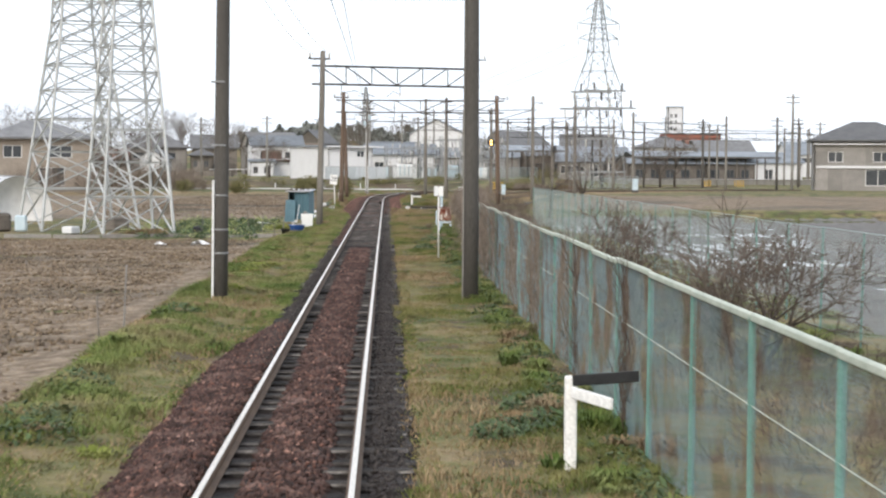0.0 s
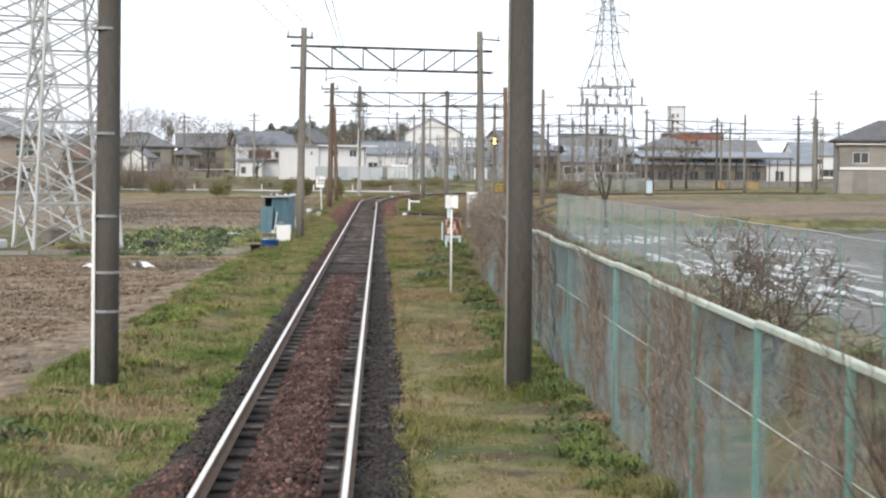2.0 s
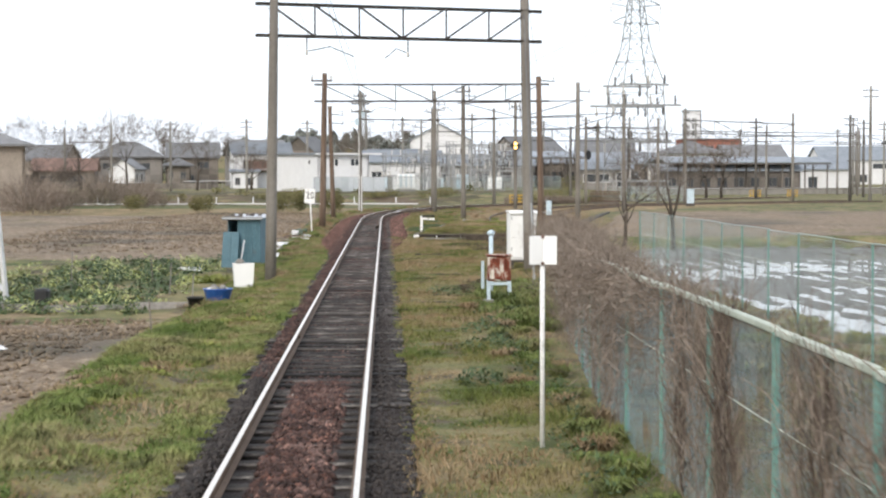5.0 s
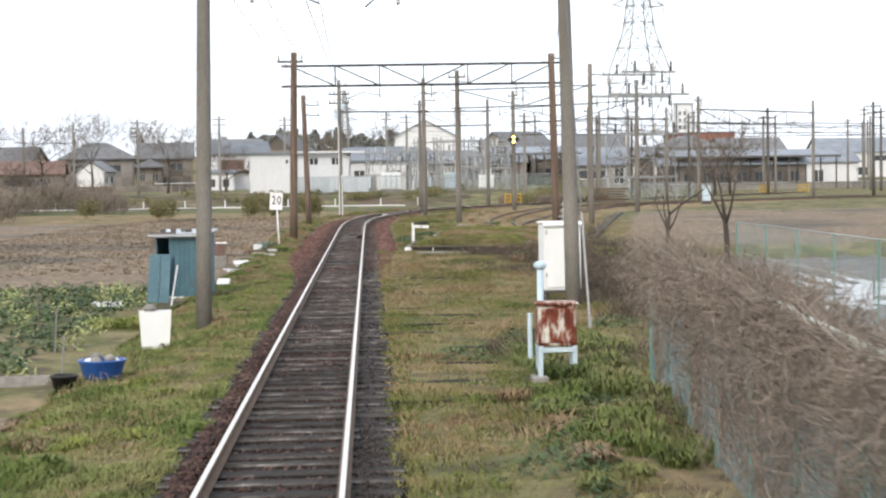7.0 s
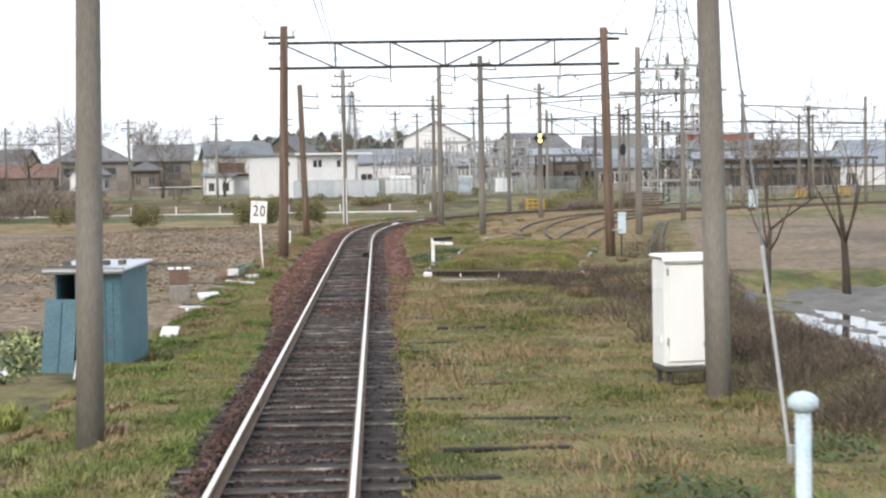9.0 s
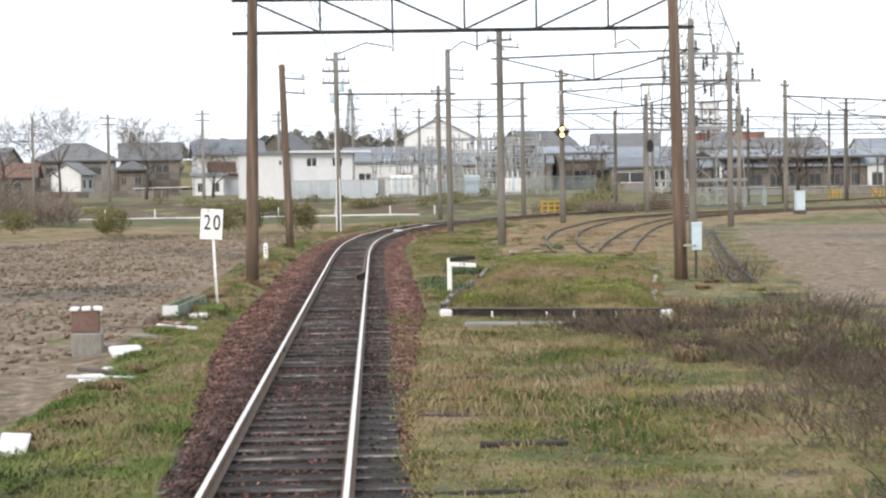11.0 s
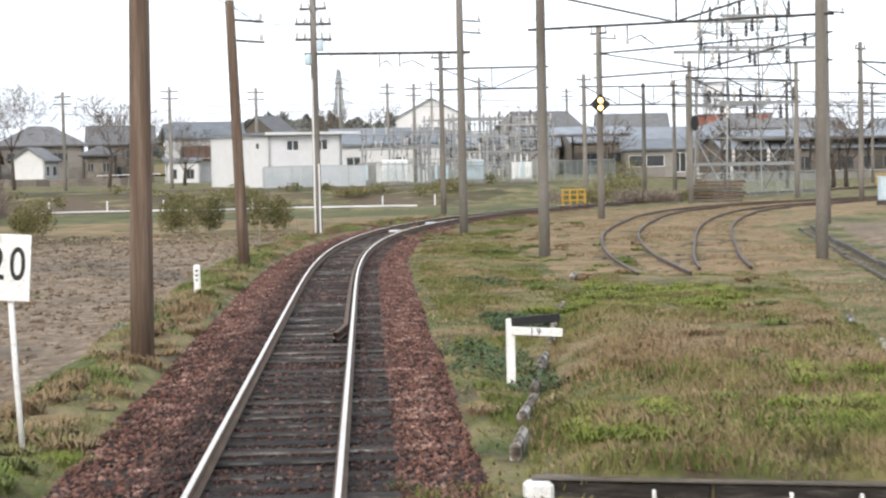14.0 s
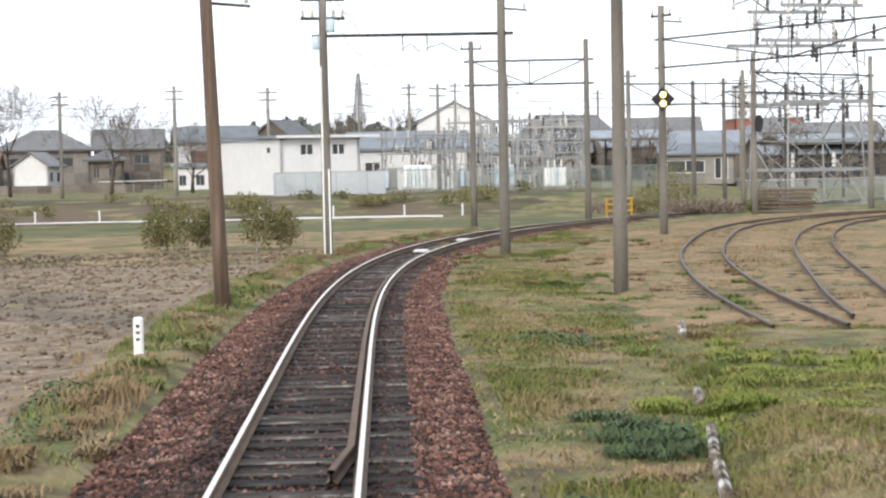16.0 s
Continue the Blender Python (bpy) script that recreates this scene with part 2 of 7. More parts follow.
# lightened to put haze over the far houses; nearer boards share this tone
M["wall_dark"] = mat("weathered_hazed_boards", [(0.11, 0.097, 0.085), (0.19, 0.165, 0.14)], 1.2, 0.9, fine=14, stretch=(1, 1, 4), bump=0.2, vary=0.35)
# tile grey made paler than its own, standing in for haze on distant roofs
M["roof_tile"] = mat("hazed_grey_roof_tiles", [(0.11, 0.11, 0.113), (0.17, 0.17, 0.17)], 1.0, 0.6, fine=14, bump=0.4, bump_dist=0.03, vary=0.3)
M["roof_metal"] = mat("pale_metal_roof", [(0.16, 0.178, 0.198), (0.24, 0.262, 0.283)], 0.6, 0.5, 0.2, bump=0.1, vary=0.3)
M["brick"] = mat("red_brick_cladding", [(0.25, 0.1, 0.075), (0.32, 0.135, 0.1)], 0.4, 0.85, fine=6, bump=0.1, vary=0.05)
M["glass"] = mat("window_glass", [(0.03, 0.035, 0.04), (0.06, 0.065, 0.07)], 0.7, 0.12, bump=0, vary=0.2, spec=0.6)
M["yellow"] = mat("yellow_paint", [(0.45, 0.26, 0.03), (0.55, 0.34, 0.05)], 4.0, 0.5, bump=0.05, vary=0.05)
M["asphalt"] = mat("asphalt_road", [(0.1, 0.098, 0.094), (0.14, 0.137, 0.13)], 1.0, 0.9, fine=40, space="World", bump=0.2, vary=0)
M["water"] = mat("standing_water", [(0.03, 0.03, 0.028), (0.05, 0.048, 0.044)], 1.0, 0.06, fine=3, space="World", bump=0.06, bump_dist=0.01, vary=0, spec=0.5)
M["mud"] = mat("wet_paddy_mud", [(0.06, 0.055, 0.048), (0.1, 0.09, 0.078), (0.14, 0.13, 0.11)], 1.2, 0.6, fine=9, space="World", bump=0.7, bump_dist=0.05, vary=0, stretch=(1, 1, 1))
M["mesh_grey"] = mat("mesh_wire_grey", [(0.3, 0.37, 0.36), (0.42, 0.48, 0.46)], 1.0, 0.6, space="World", bump=0, vary=0.15)
M["edging"] = mat("stained_whitewash", [(0.06, 0.045, 0.035), (0.16, 0.13, 0.1), (0.5, 0.48, 0.44)], 5.0, 0.9, fine=30, bump=0.4, vary=0.2, pos=(0.35, 0.6))
M["sleeper_edge"] = mat("worn_sleeper_edge", [(0.025, 0.022, 0.019), (0.06, 0.052, 0.046), (0.21, 0.195, 0.175)], 3.5, 0.9, fine=30, bump=0.3, vary=0.7, stretch=(1, 3, 3))
M["screen"] = mat("pale_screen_sheet", [(0.42, 0.45, 0.48), (0.5, 0.52, 0.55)], 0.6, 0.7, fine=3, bump=0.02, vary=0.08, grain_range=(0.94, 1.05))
M["frame_steel"] = mat("pale_frame_steel", [(0.2, 0.205, 0.21), (0.34, 0.345, 0.345)], 2.0, 0.6, 0.1, bump=0, vary=0.2)
M["plastic_sheet"] = mat("white_film", [(0.6, 0.6, 0.6), (0.75, 0.75, 0.75)], 2.0, 0.4, bump=0.1, vary=0)
M["lime"] = mat("lime_grass_blade", [(0.125, 0.165, 0.03), (0.21, 0.24, 0.055), (0.31, 0.295, 0.1)], 1.6, 0.8, fine=9, space="World", bump=0, vary=0.25, soft_up=1.2, spec=0.1)
M["stone_rust"] = mat("rusty_ballast_stone", [(0.05, 0.023, 0.017), (0.115, 0.055, 0.04), (0.27, 0.17, 0.135)], 2.6, 0.85, fine=60, space="World", bump=0.3, vary=0.75)
M["dead_brush"] = mat("dead_brush", [(0.045, 0.034, 0.027), (0.09, 0.07, 0.052), (0.16, 0.125, 0.095)], 3.0, 0.9, fine=30, space="World", bump=0, vary=0.35)
M["roof_rust"] = mat("rust_brown_roof", [(0.12, 0.075, 0.06), (0.2, 0.125, 0.1)], 0.7, 0.7, fine=12, bump=0.3, vary=0.15)
M["bank_turf"] = mat("bank_turf", [(0.035, 0.035, 0.015), (0.07, 0.062, 0.03), (0.12, 0.09, 0.052)], 0.35, 0.95, fine=3, space="World", bump=0.9, bump_dist=0.1, vary=0, stretch=(1, 1, 2), big=(0.12, (0.11, 0.08, 0.05), 0.5, 0.6))
M["verge_green"] = mat("green_verge", [(0.05, 0.062, 0.018), (0.08, 0.088, 0.03), (0.14, 0.115, 0.055)], 0.3, 0.95, fine=3, space="World", bump=0.9, bump_dist=0.08, vary=0)
M["straw_ground"] = mat("straw_ground", [(0.13, 0.1, 0.045), (0.22, 0.15, 0.078), (0.29, 0.2, 0.11)], 0.35, 0.95, fine=5, space="World", bump=0.9, bump_dist=0.05, vary=0, big=(1.2, (0.12, 0.105, 0.045), 0.5, 0.65))
M["stem"] = mat("vine_stem", [(0.05, 0.036, 0.028), (0.13, 0.095, 0.072)], 5.0, 0.9, fine=30, space="World", bump=0, vary=0.35)
M["moss_concrete"] = mat("mossy_concrete", [(0.1, 0.13, 0.08), (0.22, 0.25, 0.19)], 3.0, 0.9, fine=25, bump=0.3, vary=0.1)
M["siding_rail"] = mat("dusty_rusted_rail", [(0.09, 0.065, 0.05), (0.16, 0.12, 0.095)], 2.0, 0.85, 0.1, space="World", bump=0.2)

# ---- building blocks ----
class Geo:
    """A growing mesh."""

    def __init__(self):
        self.v, self.f = [], []

    def add(self, v, f):
        k = len(self.v)
        self.v += [tuple(p) for p in v]
        self.f += [tuple(i + k for i in q) for q in f]
        return self

    def box(self, x, y, z, sx, sy, sz, turn=0.0, ch=0.0, tilt=0.0):
        """A box about its middle; ch: chamfer of the upright and level edges."""
        m = Matrix.Translation((x, y, z)) @ Matrix.Rotation(radians(turn), 4, "Z") @ Matrix.Rotation(radians(tilt), 4, "X")
        a, b, c = sx / 2, sy / 2, sz / 2
        if not ch:
            v = [m @ Vector((i * a, j * b, k * c)) for k in (-1, 1) for j in (-1, 1) for i in (-1, 1)]
            return self.add(v, [(0, 2, 3, 1), (4, 5, 7, 6), (0, 1, 5, 4), (2, 6, 7, 3), (0, 4, 6, 2), (1, 3, 7, 5)])
        ring = []
        for k, inset in ((-c, ch), (-c + ch, 0), (c - ch, 0), (c, ch)):
            p, q = a - inset, b - inset
            e = ch
            ring.append([(-p + e, -q), (p - e, -q), (p, -q + e), (p, q - e), (p - e, q), (-p + e, q), (-p, q - e), (-p, -q + e)])
            ring[-1] = [m @ Vector((u, w, k)) for u, w in ring[-1]]
        v = [p for r in ring for p in r]
        f = [tuple(reversed(range(8))), tuple(range(24, 32))]
        for r in range(3):
            for i in range(8):
                f.append((r * 8 + i, r * 8 + (i + 1) % 8, r * 8 + 8 + (i + 1) % 8, r * 8 + 8 + i))
        return self.add(v, f)

    def tube(self, p, q, r, r2=None, n=8, cap=True):
        p, q = Vector(p), Vector(q)
        r2 = r if r2 is None else r2
        d = (q - p).normalized()
        u = d.cross(Vector((0, 0, 1)) if abs(d.z) < 0.9 else Vector((0, 1, 0))).normalized()
        w = d.cross(u)
        v = []
        for c, rr in ((p, r), (q, r2)):
            v += [c + (u * math.cos(2 * math.pi * i / n) + w * math.sin(2 * math.pi * i / n)) * rr for i in range(n)]
        f = [(i, n + i, n + (i + 1) % n, (i + 1) % n) for i in range(n)]
        if cap:
            f += [tuple(range(n)), tuple(reversed(range(n, 2 * n)))]
        return self.add(v, f)

    def path(self, pts, radii, n=6):
        """A bent tube through pts."""
        pts = [Vector(p) for p in pts]
        v, f = [], []
        for i, p in enumerate(pts):
            d = (pts[min(i + 1, len(pts) - 1)] - pts[max(i - 1, 0)]).normalized()
            u = d.cross(Vector((0.13, 0.21, 1)) if abs(d.z) < 0.9 else Vector((0.1, 1, 0.1))).normalized()
            w = d.cross(u)
            rr = radii[i] if hasattr(radii, "__len__") else radii
            v += [p + (u * math.cos(2 * math.pi * k / n) + w * math.sin(2 * math.pi * k / n)) * rr for k in range(n)]
        for i in range(len(pts) - 1):
            for k in range(n):
                f.append((i * n + k, (i + 1) * n + k, (i + 1) * n + (k + 1) % n, i * n + (k + 1) % n))
        f += [tuple(range(n)), tuple(reversed(range(len(v) - n, len(v))))]
        return self.add(v, f)

    def lathe(self, prof, x=0, y=0, z=0, n=14):
        """A turned shape: prof is radius, height from the foot up."""
        v = [(x + r * math.cos(2 * math.pi * k / n), y + r * math.sin(2 * math.pi * k / n), z + h) for r, h in prof for k in range(n)]
        f = [(i * n + k, i * n + (k + 1) % n, (i + 1) * n + (k + 1) % n, (i + 1) * n + k) for i in range(len(prof) - 1) for k in range(n)]
        f += [tuple(reversed(range(n))), tuple(range(len(v) - n, len(v)))]
        return self.add(v, f)

    def angle(self, p, q, w=0.07, t=0.012):
        """A steel angle bar of L section."""
        p, q = Vector(p), Vector(q)
        d = (q - p).normalized()
        u = d.cross(Vector((0, 0, 1)) if abs(d.z) < 0.95 else Vector((0, 1, 0))).normalized()
        s = d.cross(u)
        v = [c + u * i + s * j for c in (p, q) for i, j in ((0, 0), (w, 0), (w, t), (t, t), (t, w), (0, w))]
        return self.add(v, [(k, (k + 1) % 6, 6 + (k + 1) % 6, 6 + k) for k in range(6)] + [(5, 4, 3, 2, 1, 0), (6, 7, 8, 9, 10, 11)])


def mesh_of(name, geo, material, smooth=False):
    me = bpy.data.meshes.new(name)
    me.from_pydata(geo.v, [], geo.f)
    me.materials.append(material)
    if smooth:
        me.polygons.foreach_set("use_smooth", [True] * len(me.polygons))
        me.update()
    return me


def part(name, geo, material, parent=None, label="", smooth=False):
    ob = new(name, mesh_of(name, geo, material, smooth) if isinstance(geo, Geo) else geo)
    if parent is not None:
        ob.parent = parent
    if label:
        ob["label"] = label
    return ob


def thing(name, at, label, category, group="", kind="", turn=0.0):
    ob = new(name)
    ob.empty_display_size = 0.2
    ob.matrix_basis = pose(*at, 0, 0, turn)
    return tagged(ob, label, category, group, kind)


def arrays(name, v, f, material, smooth=False):
    """A mesh from number arrays: v (n, 3), f (m, 3 or 4)."""
    me = bpy.data.meshes.new(name)
    v, f = np.asarray(v, np.float32), np.asarray(f, np.int32)
    k = f.shape[1]
    me.vertices.add(len(v))
    me.vertices.foreach_set("co", v.ravel())
    me.loops.add(f.size)
    me.loops.foreach_set("vertex_index", f.ravel())
    me.polygons.add(len(f))
    me.polygons.foreach_set("loop_start", np.arange(0, f.size, k, dtype=np.int32))
    me.polygons.foreach_set("loop_total", np.full(len(f), k, np.int32))
    if smooth:
        me.polygons.foreach_set("use_smooth", np.ones(len(f), bool))
    me.update(calc_edges=True)
    me.validate()
    me.materials.append(material)
    return me


rng = np.random.default_rng(7)


NOISE = {}


def vnoise(x, y, scale, seed=0):
    """Smooth random values from 0 to 1 over the plane."""
    if seed not in NOISE:
        NOISE[seed] = np.random.default_rng(seed + 100).random((64, 64))
    t = NOISE[seed]
    x, y = np.asarray(x) / scale, np.asarray(y) / scale
    i, j = np.floor(x).astype(int), np.floor(y).astype(int)
    a, b = x - i, y - j
    a, b = a * a * (3 - 2 * a), b * b * (3 - 2 * b)
    g = lambda p, q: t[p % 64, q % 64]
    return (g(i, j) * (1 - a) + g(i + 1, j) * a) * (1 - b) + (g(i, j + 1) * (1 - a) + g(i + 1, j + 1) * a) * b


# ---- the line of the track: straight, then a tightening curve to the right ----
CURVE = 119.0
S = np.arange(-40, 300, 0.5)
KAPPA = np.where(S < CURVE, 0, np.where(S < 173, 3.3e-4 * (S - CURVE), np.where(S < 215, 0.006, 0.0)))
HEAD = np.cumsum(KAPPA) * 0.5
LX = np.cumsum(np.sin(HEAD)) * 0.5
LY = -40 + np.cumsum(np.cos(HEAD)) * 0.5 - 0.5


def on_line(s, u=0.0, z=0.0):
    """The place at s metres along the track and u metres to its right."""
    x, y, h = np.interp(s, S, LX), np.interp(s, S, LY), np.interp(s, S, HEAD)
    return Vector((x + u * math.cos(h), y - u * math.sin(h), z))


def line_x(y):
    return np.interp(y, LY, LX)


def smooth_step(a, b, v):
    t = np.clip((v - a) / (b - a), 0, 1)
    return t * t * (3 - 2 * t)


def waves(x, y):
    return np.sin(x * 1.7 + 0.6 * np.sin(y * 0.9)) * np.sin(y * 1.3 + 0.7 * np.sin(x * 1.1)) * 0.5 + 0.5 * np.sin(x * 0.53 + y * 0.71 + 1.0)


def left_width(y):
    """How far the level ballast reaches to the left of the track."""
    return 1.35 - 0.47 * smooth_step(18, 26, y) + 0.82 * smooth_step(80, 100, y)


def paddy_edge(y):
    return np.interp(y, (30, 45, 62, 72, 84, 90, 99), (8.3, 8.4, 7.8, 7.2, 7.1, 7.6, 9.4))


def height(x, y):
    """The lie of the land."""
    x, y = np.asarray(x, float), np.asarray(y, float)
    u = x - line_x(y)
    z = 0.03 + 0.025 * waves(x, y) + 0.06 * (vnoise(x, y, 0.55, 94) - 0.5) * (np.abs(u) > 1.3) * (y < 172) * (y > 0)
    reach = np.where(u < 0, left_width(y), 1.0 + 0.65 * smooth_step(84, 104, y)) - 0.2
    z = z - 0.17 * (1 - smooth_step(reach, reach + 0.34, np.abs(u))) * (y < 172)
    lump = smooth_step(1.7, 2.2, -u) * (1 - smooth_step(3.1, 3.5, -u)) + 0.5 * smooth_step(2.2, 2.6, u) * (1 - smooth_step(3.2, 3.6, u)) * (y < 62)
    z = z + lump * (0.2 * (vnoise(x, y, 1.1, 91) - 0.35) + 0.06 * vnoise(x, y, 0.4, 92)) * (y < 172)
    z = z - (0.2 + 0.02 * waves(x * 2, y * 2)) * smooth_step(2.7, 3.7, -u)
    z = z - 0.2 * smooth_step(1.7, 2.5, -u) * smooth_step(54, 62, y) * (1 - smooth_step(94, 100, y))
    e = paddy_edge(y)
    paddy = smooth_step(e, e + 1.5 - 0.7 * smooth_step(60, 70, y), x) * (1 - smooth_step(30, 33, x)) * (1 - smooth_step(97.5, 100.5, y)) * smooth_step(-60, -50, y)
    z = z - 0.45 * paddy - 0.27 * paddy * smooth_step(e + 1.4, e + 2.4, x)
    bank = smooth_step(199, 212, y + 0.1 * x) * (1 - smooth_step(8, 26, x - 0.25 * (y - 200)))
    z = z + 0.95 * bank
    z = z + 0.5 * smooth_step(250, 330, y) * smooth_step(10, 40, x)
    return z


# ---- ground ----
gx = np.unique(np.round(np.concatenate([np.arange(-8, 14, 0.3), np.arange(-44, -8, 2), np.arange(14, 60, 2), -np.geomspace(44, 1600, 14), np.geomspace(60, 1600, 14)]), 2))
gy = np.unique(np.round(np.concatenate([np.arange(0, 215, 0.5), np.arange(-40, 0, 2.5), np.arange(215, 330, 4), -np.geomspace(42, 300, 6), np.geomspace(330, 2600, 14)]), 2))
GX, GY = np.meshgrid(gx, gy)
verts = np.stack([GX, GY, height(GX, GY)], -1).reshape(-1, 3)
nx, ny = len(gx), len(gy)
ii = (np.arange(ny - 1)[:, None] * nx + np.arange(nx - 1)[None]).ravel()
ground = tagged(new("ground", arrays("ground", verts, np.stack([ii, ii + 1, ii + nx + 1, ii + nx], 1), M["grass"], True)), "winter grass ground, patchy green and straw-coloured", "ground", kind="structure")


def sheet(name, outline, lift, material, label, category, step=1.0, rough=0.0, kind="structure"):
    """A patch that follows the land: outline(v) gives the left and right x at y; lift above the ground."""
    y0, y1, left, right = outline
    ys = np.arange(y0, y1 + 0.01, step)
    n = 40
    vs, fs = [], []
    for j, y in enumerate(ys):
        a, b = left(y), right(y)
        xs = a + (b - a) * np.linspace(0, 1, n) ** 1.0
        zs = height(xs, np.full(n, y)) + lift + rough * rng.normal(size=n)
        if j in (0, len(ys) - 1):
            zs -= lift + 0.06
        zs[0] -= lift + 0.06
        zs[-1] -= lift + 0.06
        vs.append(np.stack([xs, np.full(n, y), zs], -1))
    vs = np.concatenate(vs)
    k = (np.arange(len(ys) - 1)[:, None] * n + np.arange(n - 1)[None]).ravel()
    return tagged(new(name, arrays(name, vs, np.stack([k, k + 1, k + n + 1, k + n], 1), material, True)), label, category, kind=kind)


edge = lambda y: line_x(y) - 3.25 + 0.25 * float(smooth_step(16, 28, y) * (1 - smooth_step(55, 64, y))) + 0.15 * math.sin(y * 0.7) + 0.1 * math.sin(y * 2.1)
sheet("ploughed_field", (-20, 64, lambda y: -60.0, edge), 0.03, M["field"], "ploughed brown field with dry stubble clods", "field", 1.0, 0.012)
sheet("ploughed_field", (90, 152, lambda y: -45.0, lambda y: edge(y) + 0.3), 0.03, M["field"], "ploughed brown field beside the curve", "field", 1.2, 0.012)
sheet("ploughed_field", (99.8, 152, lambda y: 10.5 + (y - 112) * 0.172, lambda y: 45.0), 0.03, M["field"], "bare brown field behind the sidings", "field", 1.5, 0.01)

sheet("straw_strip", (150, 178, lambda y: -60.0, lambda y: line_x(y) - 3.4), 0.012, M["straw_ground"], "straw-coloured rough grass at the end of the field", "grass", 1.5, 0.02)
sheet("green_verge", (176, 191, lambda y: -60.0, lambda y: line_x(y) - 3.4), 0.02, M["verge_green"], "green grass verge along the path", "grass", 1.5, 0.02)
siding_edge = lambda y: line_x(y) + 4.6 + 0.5 * math.sin(y * 0.8) + 0.3 * math.sin(y * 2.3)
sheet("siding_ground", (124, 186, siding_edge, lambda y: 11.2 + (y - 124) * 0.17 + max(0.0, y - 150) * 0.5), 0.012, M["straw_ground"], "tan trodden ground between the sidings", "ground", 0.8, 0.012)
sheet("bank_turf", (193, 226, lambda y: -64.0, lambda y: 7.0 + 0.35 * (y - 193)), 0.02, M["bank_turf"], "rough olive-brown turf on the bank", "grass", 1.5, 0.05)

# ---- ballast, sleepers and rails ----
railway = thing("railway_track", (0, 0, 0), "single railway track of worn rails on dark timber sleepers", "track", kind="structure")


def bed_row(s):
    """Where the cross-section of the ballast bends, and its heights, at s along the track."""
    c = float(1 - smooth_step(45, 52, s))
    wide = float(left_width(s))
    right = 1.0 + 0.65 * float(smooth_step(84, 104, s))
    m = (1 - c) * (0.0 + 0.026 * float(vnoise(s, 0.0, 1.6, 61)))
    lo = 0.055 + 0.015 * float(vnoise(s, 3.0, 2.0, 62))
    ro = 0.05 * c + 0.042 * (1 - c)
    u = [-wide - 0.75, -wide, -0.84, -0.72, -0.6, -0.38, -0.29, -0.18, 0.0, 0.2, 0.3, 0.4, 0.6, 0.74, 0.92, right, right + 0.6]
    z = [-0.28, 0.02, lo + 0.01, lo, m, m, m + 0.035 * c, m + 0.07 * c, m + 0.08 * c, m + 0.07 * c, m + 0.035 * c, m, m * 0.5, ro, 0.02 + 0.02 * c, 0.015, -0.2]
    return u, z


def bed_z(s, u):
    """Height of the ballast at many places."""
    i = np.clip(np.round((np.asarray(s) + 12) / 0.5).astype(int), 0, len(BED) - 1)
    j = np.clip(np.round((np.asarray(u) + 2.6) / 0.05).astype(int), 0, 104)
    return BED[i, j]


BED = np.stack([np.interp(np.linspace(-2.6, 2.6, 105), *bed_row(q)) for q in np.arange(-12, 230, 0.5)])


def surface(x, y):
    """Ground or ballast, whichever is higher."""
    u = np.asarray(x) - line_x(y)
    return np.maximum(height(x, y), np.where(np.abs(u) < 1.9, bed_z(np.interp(y, LY, S), u), -9) * (np.asarray(y) < 172) - 9 * (np.asarray(y) >= 172))


bed = Geo()
rows = []
for s in np.arange(-12, 230, 0.5):
    rows.append([on_line(s, u + 0.03 * math.sin(s * 1.3 + u), z + 0.006 * math.sin(s * 2.9 + 5 * u)) for u, z in zip(*bed_row(s))])
k = len(rows[0])
bed.add([p for r in rows for p in r], [(i * k + j, i * k + j + 1, (i + 1) * k + j + 1, (i + 1) * k + j) for i in range(len(rows) - 1) for j in range(k - 1)])
part("ballast_bed", bed, M["ballast"], railway, "red-brown crushed stone ballast", True)["kind"] = "stuff"

RAIL = [(-0.055, 0.0), (0.055, 0.0), (0.055, 0.012), (0.01, 0.028), (0.009, 0.085), (0.031, 0.094), (0.031, 0.12), (0.026, 0.125), (-0.026, 0.125), (-0.031, 0.12), (-0.031, 0.094), (-0.009, 0.085), (-0.01, 0.028), (-0.055, 0.012)]


def sweep(places, prof, z):
    """A rail: prof swept along places of (point, sideways)."""
    g = Geo()
    k = len(prof)
    g.add([p + side * a + Vector((0, 0, z + b)) for p, side in places for a, b in prof], [(i * k + j, i * k + (j + 1) % k, (i + 1) * k + (j + 1) % k, (i + 1) * k + j) for i in range(len(places) - 1) for j in range(k)])
    return g


def along(u, a, b, step):
    out = []
    for s in np.arange(a, b, step):
        h = np.interp(s, S, HEAD)
        w = u(s) if callable(u) else u
        out.append((on_line(s, w), Vector((math.cos(h), -math.sin(h), 0))))
    return out


for u in (-0.565, 0.565):
    r = part("rail", sweep(along(u, -12, 235, 2.0), RAIL, 0.055), M["rail"], railway, "rail with rust-brown web")
    part("running_surface", sweep(along(u, -12, 235, 2.0), [(-0.024, 0.0), (0.024, 0.0), (0.021, 0.004), (-0.021, 0.004)], 0.1785), M["railhead"], r, "bright polished rail top")
guard = lambda s: 0.47 - 0.14 * max(0.0, 1 - (s - 112.2) / 1.3)
part("guard_rail", sweep(along(guard, 112.2, 180, 0.65), RAIL, 0.05), M["rail"], railway, "rusty guard rail inside the curve")

